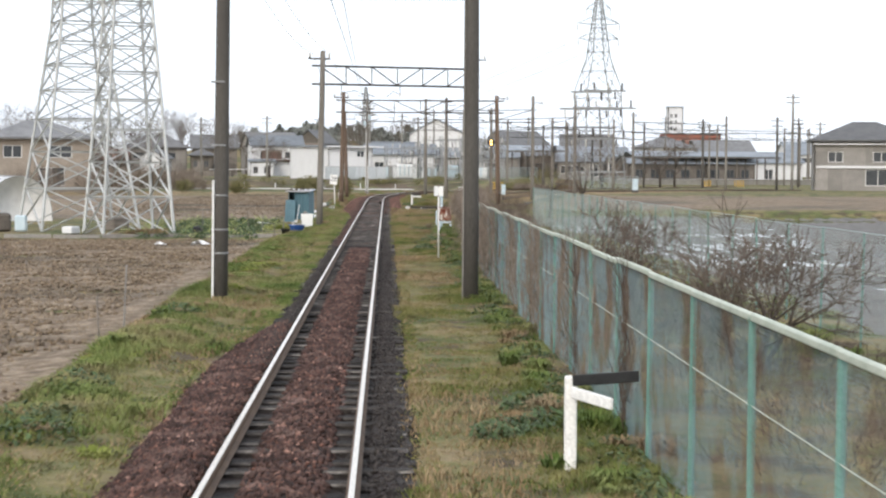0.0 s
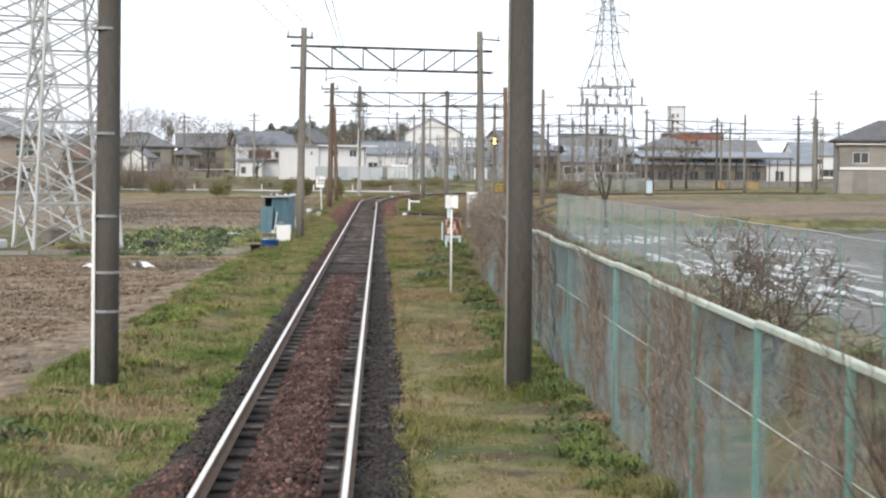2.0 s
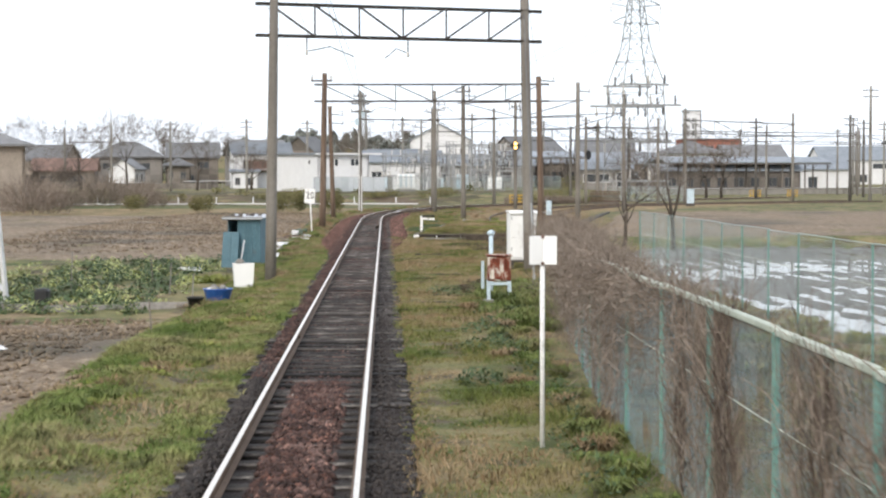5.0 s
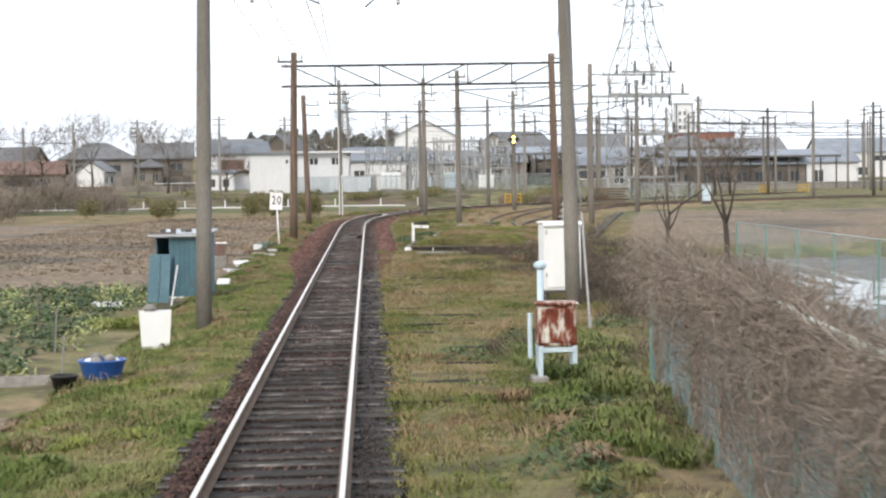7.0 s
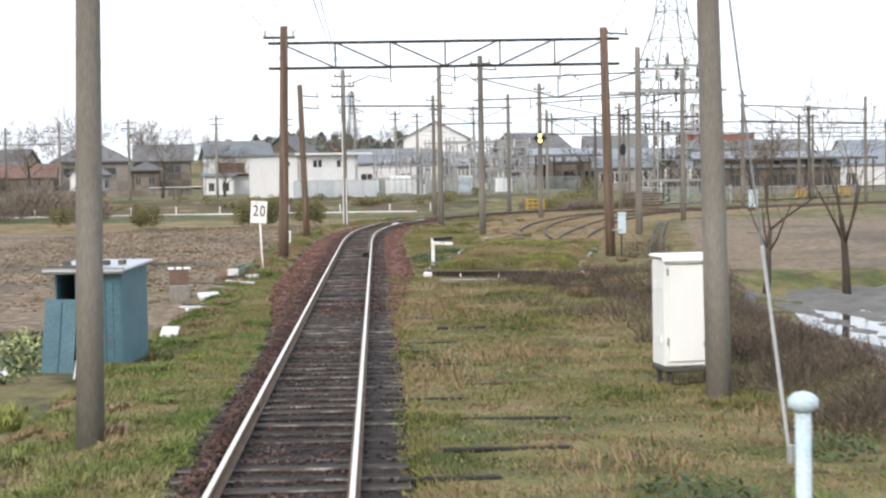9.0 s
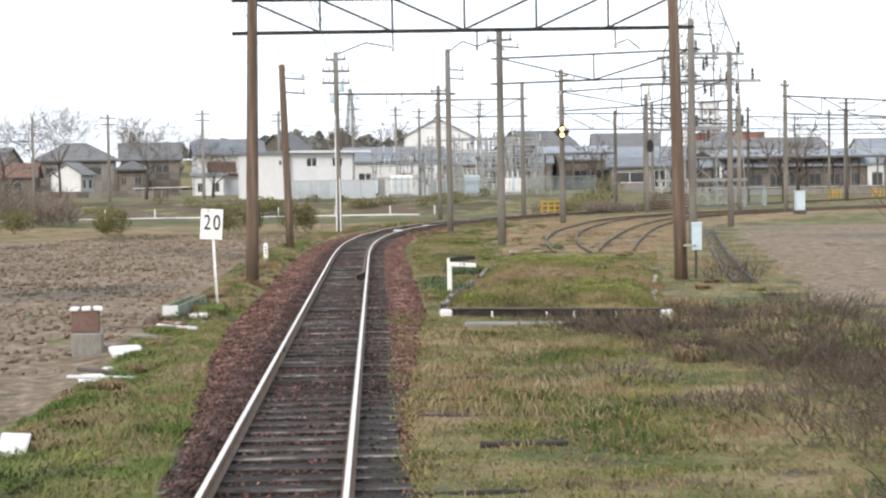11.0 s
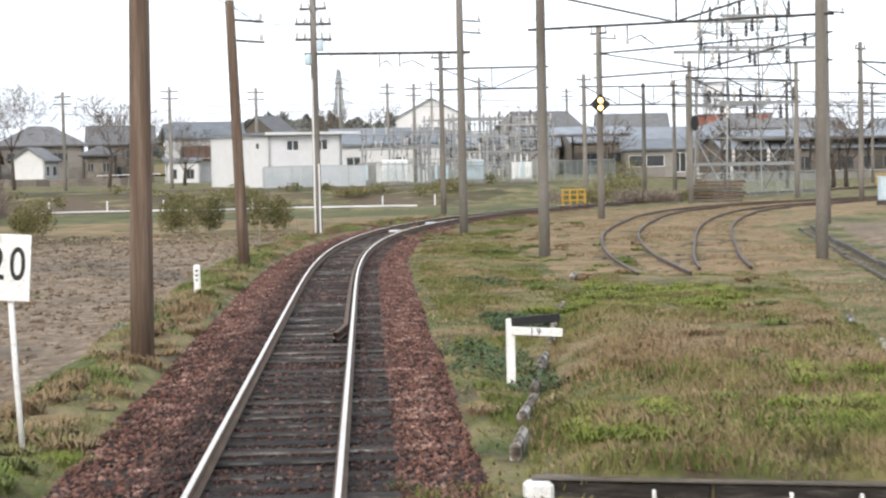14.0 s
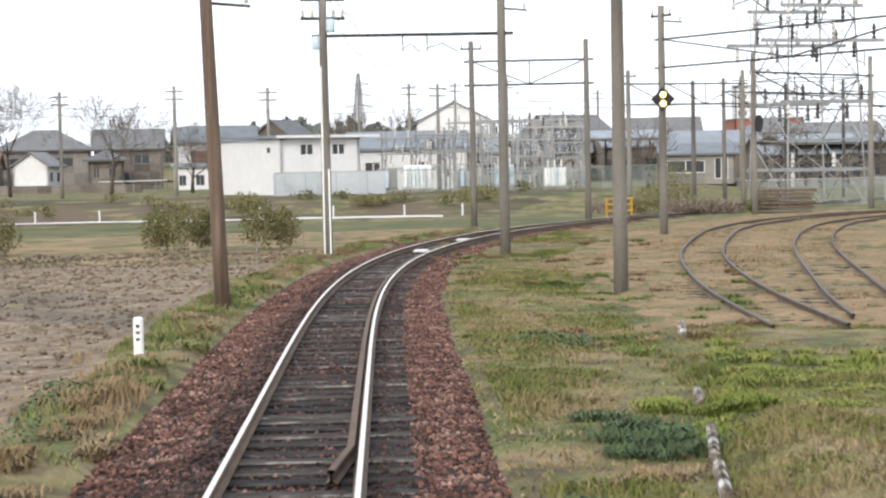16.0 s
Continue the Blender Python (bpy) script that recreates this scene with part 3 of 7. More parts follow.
sl = Geo().box(0, 0, 0, 2.1, 0.2, 0.14, ch=0.018)
sleeper_mesh = mesh_of("sleeper", sl, M["sleeper"])
sleeper_mesh.materials.append(M["sleeper_edge"])
for p in sleeper_mesh.polygons:
    if 0.2 < p.normal.z < 0.95:
        p.material_index = 1
s = 6.0
count = 0
while s < 186:
    h = float(np.interp(s, S, HEAD))
    p = on_line(s, random.uniform(-0.04, 0.04), -0.02 + random.choice((0, 0, 0, -0.012, -0.02)) + random.uniform(-0.008, 0.008))
    ob = new("sleeper", sleeper_mesh)
    ob.parent = railway
    ob.matrix_basis = pose(p.x, p.y, p.z, 0, random.uniform(-0.4, 0.4), -math.degrees(h) + random.uniform(-1.2, 1.2))
    s += 0.55 + random.uniform(-0.03, 0.03)
    if 44 < s < 62 or 112 < s < 120:
        s -= 0.06

# rail joints, a cable duct across the track and pale beacons between the rails
for s in (55.5, 74.6, 94.0):
    for u in (-0.565, 0.565):
        for k in (-1, 1):
            p = on_line(s, u + 0.022 * k)
            part("fishplate", Geo().box(p.x, p.y, 0.108, 0.022, 0.46, 0.07, ch=0.005), M["rail"], railway, "bolted steel fishplate")
duct = thing("cable_duct", (0, 33.7, -0.08), "dark cable duct lying across the track", "cable duct")
part("duct", Geo().box(0, 0, 0.035, 2.9, 0.09, 0.07, 0.6, 0.015), M["black_paint"], duct)
for s in (150.5, 158.0):
    p = on_line(s, 0.05)
    bc = thing("track_beacon", (p.x, p.y, 0.05), "pale flat beacon plate between the rails", "beacon", "track beacons", turn=-math.degrees(float(np.interp(s, S, HEAD))))
    part("plate", Geo().box(0, 0, 0.06, 0.42, 0.5, 0.07, ch=0.015), M["wall_white"], bc)

# ---- poles and gantries ----
def pole_geo(top, r0, r1, lean=(0, 0), n=12):
    g = Geo()
    pts = [(lean[0] * t, lean[1] * t, -0.3 + (top + 0.3) * t) for t in (0, 0.25, 0.5, 0.75, 1)]
    return g.path(pts, [r0 + (r1 - r0) * t for t in (0, 0.25, 0.5, 0.75, 1)], n)


def gantry(a, b, tops, zt, zb, bays, mats=("pole_light", "pole_light"), r=(0.15, 0.11), arm=True, label="", over=0.35, lean=(0.0, 0.0), bar=0.085, fall=0.0):
    """Two posts joined by a lattice beam: top and bottom chords, posts and braces; zb None: a single bar."""
    a, b = Vector((*a, 0)), Vector((*b, 0))
    za, zbb = float(height(a.x, a.y)), float(height(b.x, b.y))
    g = thing("catenary_gantry", (a.x, a.y, za), label or "overhead line gantry of two posts with a steel lattice beam", "gantry", "gantries over the railway")
    d = b - a
    e = d.normalized()
    side = Vector((-e.y, e.x, 0))
    part("post", pole_geo(tops[0] - za, r[0], r[1], (lean[0], 0)), M[mats[0]], g, smooth=True)
    p = part("post", pole_geo(tops[1] - zbb, r[0], r[1], (lean[1], 0)), M[mats[1]], g, smooth=True)
    p.matrix_basis = Matrix.Translation(b - a + Vector((0, 0, zbb - za)))
    lo, hi = -e * over, d + e * over
    mat_b = M["dark_steel"]
    up = Vector((0, 0, 1))
    for z in (zt, zb) if zb else (zt,):
        part("chord", Geo().angle(lo + up * (z - za), hi + up * (z - za - fall), bar, min(0.012, bar * 0.6)), mat_b, g)
    if zb:
        for i in range(bays + 1):
            f = i / bays
            if 0 < i < bays:
                part("strut", Geo().angle(d * f + up * (zt - za), d * f + up * (zb - za), 0.05), mat_b, g)
            if i < bays:
                p, q = (zt, zb) if i < bays / 2 else (zb, zt)
                part("brace", Geo().angle(d * f + up * (p - za), d * (i + 1) / bays + up * (q - za), 0.05), mat_b, g)
    if arm:
        for off, zz in ((0.35, tops[0] - za - 0.35),):
            part("crossarm", Geo().box(0, 0, zz, 1.0, 0.08, 0.08, math.degrees(math.atan2(e.y, e.x)), 0.01), mat_b, g)
            for sx in (-0.44, 0.44):
                part("insulator", Geo().lathe([(0.02, 0), (0.05, 0.03), (0.03, 0.07), (0.055, 0.1), (0.03, 0.14), (0.045, 0.17), (0.015, 0.22)], e.x * sx, e.y * sx, zz + 0.04), M["porcelain"], g, smooth=True)
    return g


def lone_pole(x, y, top, r0=0.15, r1=0.11, m="pole", lean=(0, 0), label="grey concrete line pole", name="line_pole"):
    z = float(height(x, y))
    g = thing(name, (x, y, z), label, "pole", "poles along the railway")
    part("shaft", pole_geo(top - z, r0, r1, lean), M[m], g, smooth=True)
    return g


first = gantry((-2.36, 29.3), (2.42, 29.0), (8.4, 8.6), 5.75, None, 0, ("pole", "pole"), r=(0.15, 0.12), arm=False, lean=(0.1, 0.0), bar=0.03, over=0.1, label="pair of dark concrete poles with a thin cross bar")
gantry((-2.15, 73.0), (4.66, 75.0), (7.62, 7.7), 7.0, 6.2, 6, ("pole_light", "pole_light"), (0.15, 0.11), lean=(0.15, -0.15), label="overhead line gantry with a lattice beam on two slim poles")
gantry((-2.15, 110.0), (8.12, 109.9), (7.37, 7.2), 6.88, 6.1, 6, ("pole_wood", "pole_wood"), (0.16, 0.12), lean=(0.15, -0.15), label="wide overhead line gantry on dark timber poles")
gantry((5.48, 132.9), (12.0, 129.6), (7.95, 8.0), 6.95, 6.02, 2, bar=0.06, label="overhead line gantry above the sidings")
curve_gantry = gantry((-0.92, 149.6), (4.2, 148.0), (8.45, 8.4), 6.55, None, 0, fall=0.15, label="overhead line gantry with a single bar over the curve")
gantry((4.9, 179.4), (10.2, 179.0), (8.4, 8.4), 7.5, 6.4, 2, label="pale overhead line gantry at the end of the curve")
gantry((10.6, 159.5), (17.4, 149.4), (8.1, 8.2), 6.95, 5.96, 2, bar=0.06, label="overhead line gantry carrying the signal")
gantry((18.4, 181.0), (25.7, 187.0), (7.72, 7.82), 6.86, 5.9, 3)
gantry((14.8, 198.0), (21.8, 200.0), (7.93, 7.93), 7.18, 6.0, 3)
lone_pole(-2.22, 130.4, 6.65, 0.15, 0.11, "pole_wood", (-0.2, 0), label="leaning brown timber line pole")
lone_pole(19.4, 203, 7.5)
lone_pole(25.5, 205, 7.3)

for zz in (0.9, 1.35, 2.0, 2.95, 4.15):
    part("band", Geo().lathe([(0.165, zz), (0.165, zz + 0.03)], n=14), M["steel"], first, "steel strap round the pole")
part("conduit", Geo().tube((-0.13, -0.12, -0.1), (-0.11, -0.11, 2.3), 0.022, n=8), M["white_box"], first, "white cable conduit")
part("conduit", Geo().tube((4.78 - 0.155, -0.33, -0.1), (4.78 - 0.135, -0.33, 6.0), 0.016, n=8), M["concrete"], first, "thin cable conduit")
for dx in (-0.09, 0.09):
    part("conduit", Geo().tube((dx, -0.15, -0.1), (dx * 0.9, -0.13, 5.6 if dx < 0 else 2.6), 0.026, n=8), M["white_box"], curve_gantry, "white cable conduit")
for zz in (7.55, 7.0):
    part("crossarm", Geo().box(0, 0, zz, 1.3, 0.09, 0.09, 8, 0.01), M["dark_steel"], curve_gantry)
    for sx in (-0.58, -0.3, 0.3, 0.58):
        part("insulator", Geo().lathe([(0.02, 0), (0.05, 0.03), (0.03, 0.07), (0.055, 0.1), (0.03, 0.14), (0.045, 0.17), (0.015, 0.22)], sx, sx * 0.14, zz + 0.05), M["porcelain"], curve_gantry, smooth=True)
for zz in (6.6, 6.1):
    part("transformer", Geo().lathe([(0.12, zz), (0.13, zz + 0.03), (0.13, zz + 0.34), (0.1, zz + 0.38)], 0.22 if zz > 6.3 else -0.2, -0.05, 0, 12), M["pale_blue"], curve_gantry, "small pale blue pole transformer", True)

# ---- near mesh fence along the track ----
def mesh_fence(pts, spacing, top, base, label, rail, wires=True, r_post=0.025, pitch=0.056, w=0.0028, jitter=0.0, wire="mesh_green", bar=(0.05, 0.065)):
    """A chain-link fence along the polyline pts, from base to top height."""
    fence = thing("mesh_fence", (*pts[0], 0), label, "fence", "mesh fences")
    o = Vector((*pts[0], 0))
    segs = [(Vector((*p, 0)), Vector((*q, 0))) for p, q in zip(pts, pts[1:])]
    for p, q in segs:
        d = (q - p).length
        e = (q - p) / d
        n = max(1, round(d / spacing))
        for i in range(n + (q.to_tuple() == segs[-1][1].to_tuple())):
            c = p + e * d * i / n - o
            z0 = float(height((c + o).x, (c + o).y)) - 0.05
            lean = random.uniform(-1, 1) * jitter
            part("post", Geo().tube((c.x, c.y, z0), (c.x + lean, c.y, top), r_post, n=6), M["steel" if rail == "steel" else "fence_green"], fence)
        for i in range(n):
            c0, c1 = p + e * d * i / n - o, p + e * d * (i + 1) / n - o
            tn = math.degrees(math.atan2(e.y, e.x))
            cm = (c0 + c1) / 2
            part("top_rail", Geo().box(cm.x, cm.y, top + random.uniform(-0.012, 0.012), (c1 - c0).length - 0.006, bar[0], bar[1], tn, min(bar) * 0.2), M[rail], fence)
            zm = base + (top - base) * 0.65
            part("mid_wire", Geo().tube((c0.x, c0.y, zm), (c1.x, c1.y, zm), 0.005, n=4), M["rail_cream"], fence)
        if wires:
            hgt = top - base - 0.02
            m = int(d / pitch)
            t0 = np.arange(-int(hgt / pitch), m) * pitch
            V, F = [], []
            side = np.array([-e.y, e.x, 0.0])
            for sgn in (1, -1):
                a = np.clip(t0, 0, d)
                b = np.clip(t0 + hgt, 0, d)
                za = base + (a - t0) if sgn > 0 else base + hgt - (a - t0)
                zb = base + (b - t0) if sgn > 0 else base + hgt - (b - t0)
                P = np.stack([p.x - o.x + e.x * a, p.y - o.y + e.y * a, za], -1)
                Q = np.stack([p.x - o.x + e.x * b, p.y - o.y + e.y * b, zb], -1)
                al = np.array([e.x, e.y, -sgn * 1.0]) / math.sqrt(2)
                offs = [al * w * 0.5, -al * w * 0.5 + side * w * 0.5, -al * w * 0.5 - side * w * 0.5]
                for k3 in range(len(P)):
                    if np.linalg.norm(Q[k3] - P[k3]) < 0.02:
                        continue
                    i0 = len(V)
                    V += [P[k3] + f for f in offs] + [Q[k3] + f for f in offs]
                    F += [(i0, i0 + 1, i0 + 4, i0 + 3), (i0 + 1, i0 + 2, i0 + 5, i0 + 4), (i0 + 2, i0, i0 + 3, i0 + 5)]
            part("wire_mesh", arrays("wire_mesh", V, F, M[wire]), None, fence, "coated chain-link mesh")
    return fence


mesh_fence([(3.1, -6.0), (3.1, 47.0), (4.2, 63.0)], 2.08, 1.67, 0.05, "green chain-link fence with a pale top rail, half overgrown", "rail_cream", jitter=0.02, bar=(0.045, 0.05))
mesh_fence([(7.7, 14.0), (7.3, 45.0), (7.3, 72.6)], 2.2, 1.67, 0.1, "pale green mesh fence across the wet paddy", "mesh_grey", pitch=0.085, jitter=0.03, wire="mesh_grey", w=0.0026, r_post=0.016, bar=(0.012, 0.014))

# ---- pylons ----
def pylon(x, y, shape, m, label, turn=0.0, arms=(), decks=(), w=0.12, low=0.0, dense=1.5):
    """A four-legged lattice tower: legs, girts, braces, cross arms and decks. shape: height and width from the foot up."""
    z = float(height(x, y)) + low
    g = thing("lattice_tower", (x, y, z), label, "pylon", "lattice towers", turn=turn)
    zs, ws = zip(*shape)
    h = zs[-1]

    def half(zz):
        return float(np.interp(zz, zs, ws)) / 2

    levels = [0.0]
    while levels[-1] < h - 0.5:
        levels.append(min(h, levels[-1] + max(0.9, half(levels[-1]) * dense)))
    C = ((-1, -1), (1, -1), (1, 1), (-1, 1))
    for cx, cy in C:
        part("leg", Geo().path([(cx * half(a), cy * half(a), a) for a in sorted({*levels, *zs})], w * 0.55, 4), M[m], g)
    for a, b in zip(levels, levels[1:]):
        for k in range(4):
            (ax, ay), (bx, by) = C[k], C[(k + 1) % 4]
            ha, hb = half(a), half(b)
            part("brace", Geo().angle((ax * ha, ay * ha, a), (bx * hb, by * hb, b), w * 0.5, 0.012), M[m], g)
            part("brace", Geo().angle((bx * ha, by * ha, a), (ax * hb, ay * hb, b), w * 0.5, 0.012), M[m], g)
            part("girt", Geo().angle((ax * hb, ay * hb, b), (bx * hb, by * hb, b), w * 0.55, 0.012), M[m], g)
    for za, ln in arms:
        hh = half(za)
        for sgn in (-1, 1):
            tip = (sgn * ln, 0, za + 0.15)
            for yy in (-hh, hh):
                part("cross_arm", Geo().angle((sgn * hh, yy, za), tip, w * 0.6, 0.015), M[m], g)
                part("arm_stay", Geo().angle((sgn * hh, yy, za + 0.9), tip, w * 0.6, 0.015), M[m], g)
            part("insulator_string", Geo().lathe([(0.03, 0), (0.09, 0.05), (0.03, 0.15), (0.09, 0.25), (0.03, 0.4), (0.09, 0.5), (0.03, 0.75)], sgn * ln, 0, za - 0.7, 8), M["porcelain"], g)
    for zd, ln in decks:
        for yy in (-half(zd) - 0.1, half(zd) + 0.1):
            part("deck_beam", Geo().box(0, yy, zd, 2 * ln, 0.14, 0.2), M[m], g)
            for i in range(6):
                xx = -ln + (i + 0.5) * ln / 3
                part("deck_insulator", Geo().lathe([(0.05, 0), (0.15, 0.08), (0.06, 0.2), (0.15, 0.34), (0.06, 0.5), (0.13, 0.62), (0.05, 0.9)], xx, yy, zd + (0.1 if i % 2 else -1.0), 8), M["dark_steel" if i % 3 else "porcelain"], g)
    return g


pylon(-10.1, 70.2, ((0, 3.05), (9.3, 1.65), (21, 0.5)), "tower", "white-painted lattice tower standing beside the field", 24.5, w=0.12, dense=1.05)
pylon(-13.15, 75.5, ((0, 4.4), (9.2, 1.9), (21, 0.6)), "tower", "white-painted lattice tower with wide legs", 24.5, w=0.12, dense=0.85)
pylon(25.5, 200, ((0, 5.0), (11.8, 4.1), (15.2, 2.2), (22.4, 0.6)), "steel", "grey steel transmission tower behind the sidings", 14, arms=((17.4, 2.5), (19.2, 2.6), (20.9, 1.5)), decks=((9.4, 3.9), (11.4, 2.6), (5.9, 2.8), (2.0, 2.6)), w=0.11, dense=1.5)
pylon(-5.92, 560, ((0, 5.0), (17, 2.0), (27, 0.6)), "steel", "distant transmission tower on the skyline", 20, arms=((18, 4), (21, 3.6), (24, 3)), w=0.2)

# ---- far buildings ----
def gable_roof(w, d, z, rise, over=0.4, t=0.18):
    a, b = w / 2 + over, d / 2 + over
    drop = rise * over / (d / 2)
    v = [(-a, -b, z - drop), (a, -b, z - drop), (a, 0, z + rise), (-a, 0, z + rise), (a, b, z - drop), (-a, b, z - drop)]
    v += [(x, y, zz + t) for x, y, zz in v]
    f = [(0, 3, 2, 1), (3, 5, 4, 2), (6, 7, 8, 9), (9, 8, 10, 11), (0, 1, 7, 6), (1, 2, 8, 7), (2, 4, 10, 8), (4, 5, 11, 10), (5, 3, 9, 11), (3, 0, 6, 9)]
    return Geo().add(v, f)


def hip_roof(w, d, z, rise, over=0.6, t=0.2):
    a, b = w / 2 + over, d / 2 + over
    r = max(0.2, a - b)
    v = [(-a, -b, z), (a, -b, z), (a, b, z), (-a, b, z), (-r, 0, z + rise), (r, 0, z + rise), (-a, -b, z + t), (a, -b, z + t), (a, b, z + t), (-a, b, z + t)]
    return Geo().add(v, [(3, 2, 1, 0), (0, 1, 7, 6), (1, 2, 8, 7), (2, 3, 9, 8), (3, 0, 6, 9), (6, 7, 5, 4), (8, 9, 4, 5), (7, 8, 5), (9, 6, 4)])


def flat_roof(w, d, z, rise, over=0.35, t=0.22):
    a, b = w / 2 + over, d / 2 + over
    v = [(-a, -b, z), (a, -b, z), (a, b, z + rise), (-a, b, z + rise)]
    v += [(x, y, q + t) for x, y, q in v]
    return Geo().add(v, [(3, 2, 1, 0), (4, 5, 6, 7), (0, 1, 5, 4), (1, 2, 6, 5), (2, 3, 7, 6), (3, 0, 4, 7)])


def walled(w, d, h, openings, t=0.25):
    """Four walls with real openings cut into them. openings: face (0 front, 1 right, 2 back, 3 left), along, up, width, height."""
    g = Geo()
    faces = [((-w / 2, -d / 2), (w / 2, -d / 2)), ((w / 2, -d / 2), (w / 2, d / 2)), ((w / 2, d / 2), (-w / 2, d / 2)), ((-w / 2, d / 2), (-w / 2, -d / 2))]
    for k, (p, q) in enumerate(faces):
        p, q = Vector((*p, 0)), Vector((*q, 0))
        ln = (q - p).length
        e = (q - p) / ln
        inn = Vector((-e.y, e.x, 0)) * t
        holes = [(a, a + ow, b, b + oh) for f, a, b, ow, oh in openings if f == k]
        us = sorted({0, ln, *[v for hh in holes for v in hh[:2]]})
        zs = sorted({0, h, *[v for hh in holes for v in hh[2:]]})
        for u0, u1 in zip(us, us[1:]):
            for z0, z1 in zip(zs, zs[1:]):
                cu, cz = (u0 + u1) / 2, (z0 + z1) / 2
                if any(a < cu < b and c < cz < dd for a, b, c, dd in holes):
                    continue
                A, B = p + e * u0, p + e * u1
                v = [A + Vector((0, 0, z0)), B + Vector((0, 0, z0)), B + Vector((0, 0, z1)), A + Vector((0, 0, z1))]
                g.add(v + [x + inn for x in v], [(0, 1, 2, 3), (7, 6, 5, 4), (0, 4, 5, 1), (1, 5, 6, 2), (2, 6, 7, 3), (3, 7, 4, 0)])
    return g, faces


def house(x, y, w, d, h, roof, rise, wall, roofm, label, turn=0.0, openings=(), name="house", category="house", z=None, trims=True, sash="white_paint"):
    z = float(height(x, y)) - 0.05 if z is None else z
    g = thing(name, (x, y, z), label, category, "houses round the railway", turn=turn)
    walls, faces = walled(w, d, h, openings)
    part("wall", walls, M[wall], g)
    part("roof", {"gable": gable_roof, "hip": hip_roof, "flat": flat_roof}[roof](w, d, h, rise), M[roofm], g)
    if roof == "gable":
        for sx in (-1, 1):
            xx = sx * (w / 2 - 0.12)
            t = 0.12
            v = [(xx - t, -d / 2, h), (xx - t, d / 2, h), (xx - t, 0, h + rise), (xx + t, -d / 2, h), (xx + t, d / 2, h), (xx + t, 0, h + rise)]
            part("gable_end", Geo().add(v, [(0, 1, 2), (3, 5, 4), (0, 3, 4, 1), (1, 4, 5, 2), (2, 5, 3, 0)]), M[wall], g)
    for f, a, b, ow, oh in openings:
        p, q = (Vector((*c, 0)) for c in faces[f])
        e = (q - p).normalized()
        inn = Vector((-e.y, e.x, 0))
        c = p + e * (a + ow / 2) + inn * 0.12
        tn = math.degrees(math.atan2(e.y, e.x))
        win = part("window", Geo().box(c.x, c.y, b + oh / 2, ow, 0.03, oh, tn), M["glass"], g, "dark window glass")
        fr = Geo()
        for s2 in (-1, 0, 1):
            k = c + e * s2 * (ow / 2 - 0.04)
            fr.box(k.x, k.y, b + oh / 2, 0.07, 0.09, oh - 0.004, tn)
        for zz in (b + 0.035, b + oh - 0.035):
            fr.box(c.x, c.y, zz, ow - 0.004, 0.085, 0.06, tn)
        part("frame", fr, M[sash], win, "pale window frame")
    return g


sb = house(-6.87, 234.6, 6.2, 16.0, 4.2, "flat", 0.25, "wall_white", "roof_metal", "white flat-roofed substation building with small windows", 21.6, [(0, 1.5, 2.95, 1.07, 0.85), (0, 3.97, 2.95, 1.07, 0.85)], "substation_building", "building")
part("roof_edge", Geo().box(0.45, -8.55, 4.33, 8.0, 0.12, 0.2), M["wall_white"], sb, "white fascia board along the roof")
part("vent", Geo().box(-3.13, -5.2, 3.4, 0.08, 0.5, 0.4), M["dark_steel"], sb, "small wall vent")
house(-33.8, 170, 10, 8, 5.2, "hip", 1.9, "wall_beige", "roof_tile", "two-storey beige house with a grey hip roof", 20, [(0, 1.2, 3.4, 1.8, 1.2), (0, 5.6, 3.4, 2.2, 1.2), (0, 4.5, 0.7, 2.6, 1.8), (1, 3, 3.4, 1.8, 1.2)])
hb = house(56.45, 198, 11.73, 9, 5.67, "hip", 2.35, "wall_grey", "roof_tile", "two-storey grey house with a dark hip roof", -12, [(0, 1.6, 3.3, 1.7, 1.2), (0, 6.6, 3.3, 1.9, 1.2), (0, 5.8, 0.6, 2.8, 1.9)])
part("band", Geo().box(0, -4.56, 2.75, 11.2, 0.14, 0.28), M["wall_white"], hb, "white band between the storeys")
part("eaves", Geo().box(0, 0, 5.36, 12.0, 10.0, 0.12), M["wall_white"], hb, "pale eaves board")
house(30.9, 266, 7.0, 6, 2.9, "gable", 0.9, "wall_grey", "roof_metal", "low grey station office with a row of windows", -8, [(0, 0.5, 1.1, 3.6, 1.2), (0, 5.0, 0.5, 1.3, 2.0)], "station_office", "building")
house(66.04, 300, 12.79, 9, 3.36, "gable", 1.71, "wall_white", "roof_metal", "white single-storey house with a blue-grey roof", 4, [(0, 2, 0.9, 1.6, 1.4), (0, 6, 0.2, 1.6, 2.0)])
house(89.49, 505, 15.99, 12, 11.03, "flat", 0.11, "brick", "roof_metal", "red-clad block with white bands", 0, [(0, 1 + 2.8 * i, 2 + 3 * j, 1.8, 1.3) for i in range(5) for j in range(3)], "apartment_building", "building")
house(85.76, 510, 4.48, 4.2, 18.9, "flat", 0.11, "wall_white", "roof_metal", "white water tower on the block", 0, [(0, 0.6 + 1.3 * i, 12 + 1.9 * j, 0.8, 1.2) for i in range(2) for j in range(3)], "tower_block", "building")
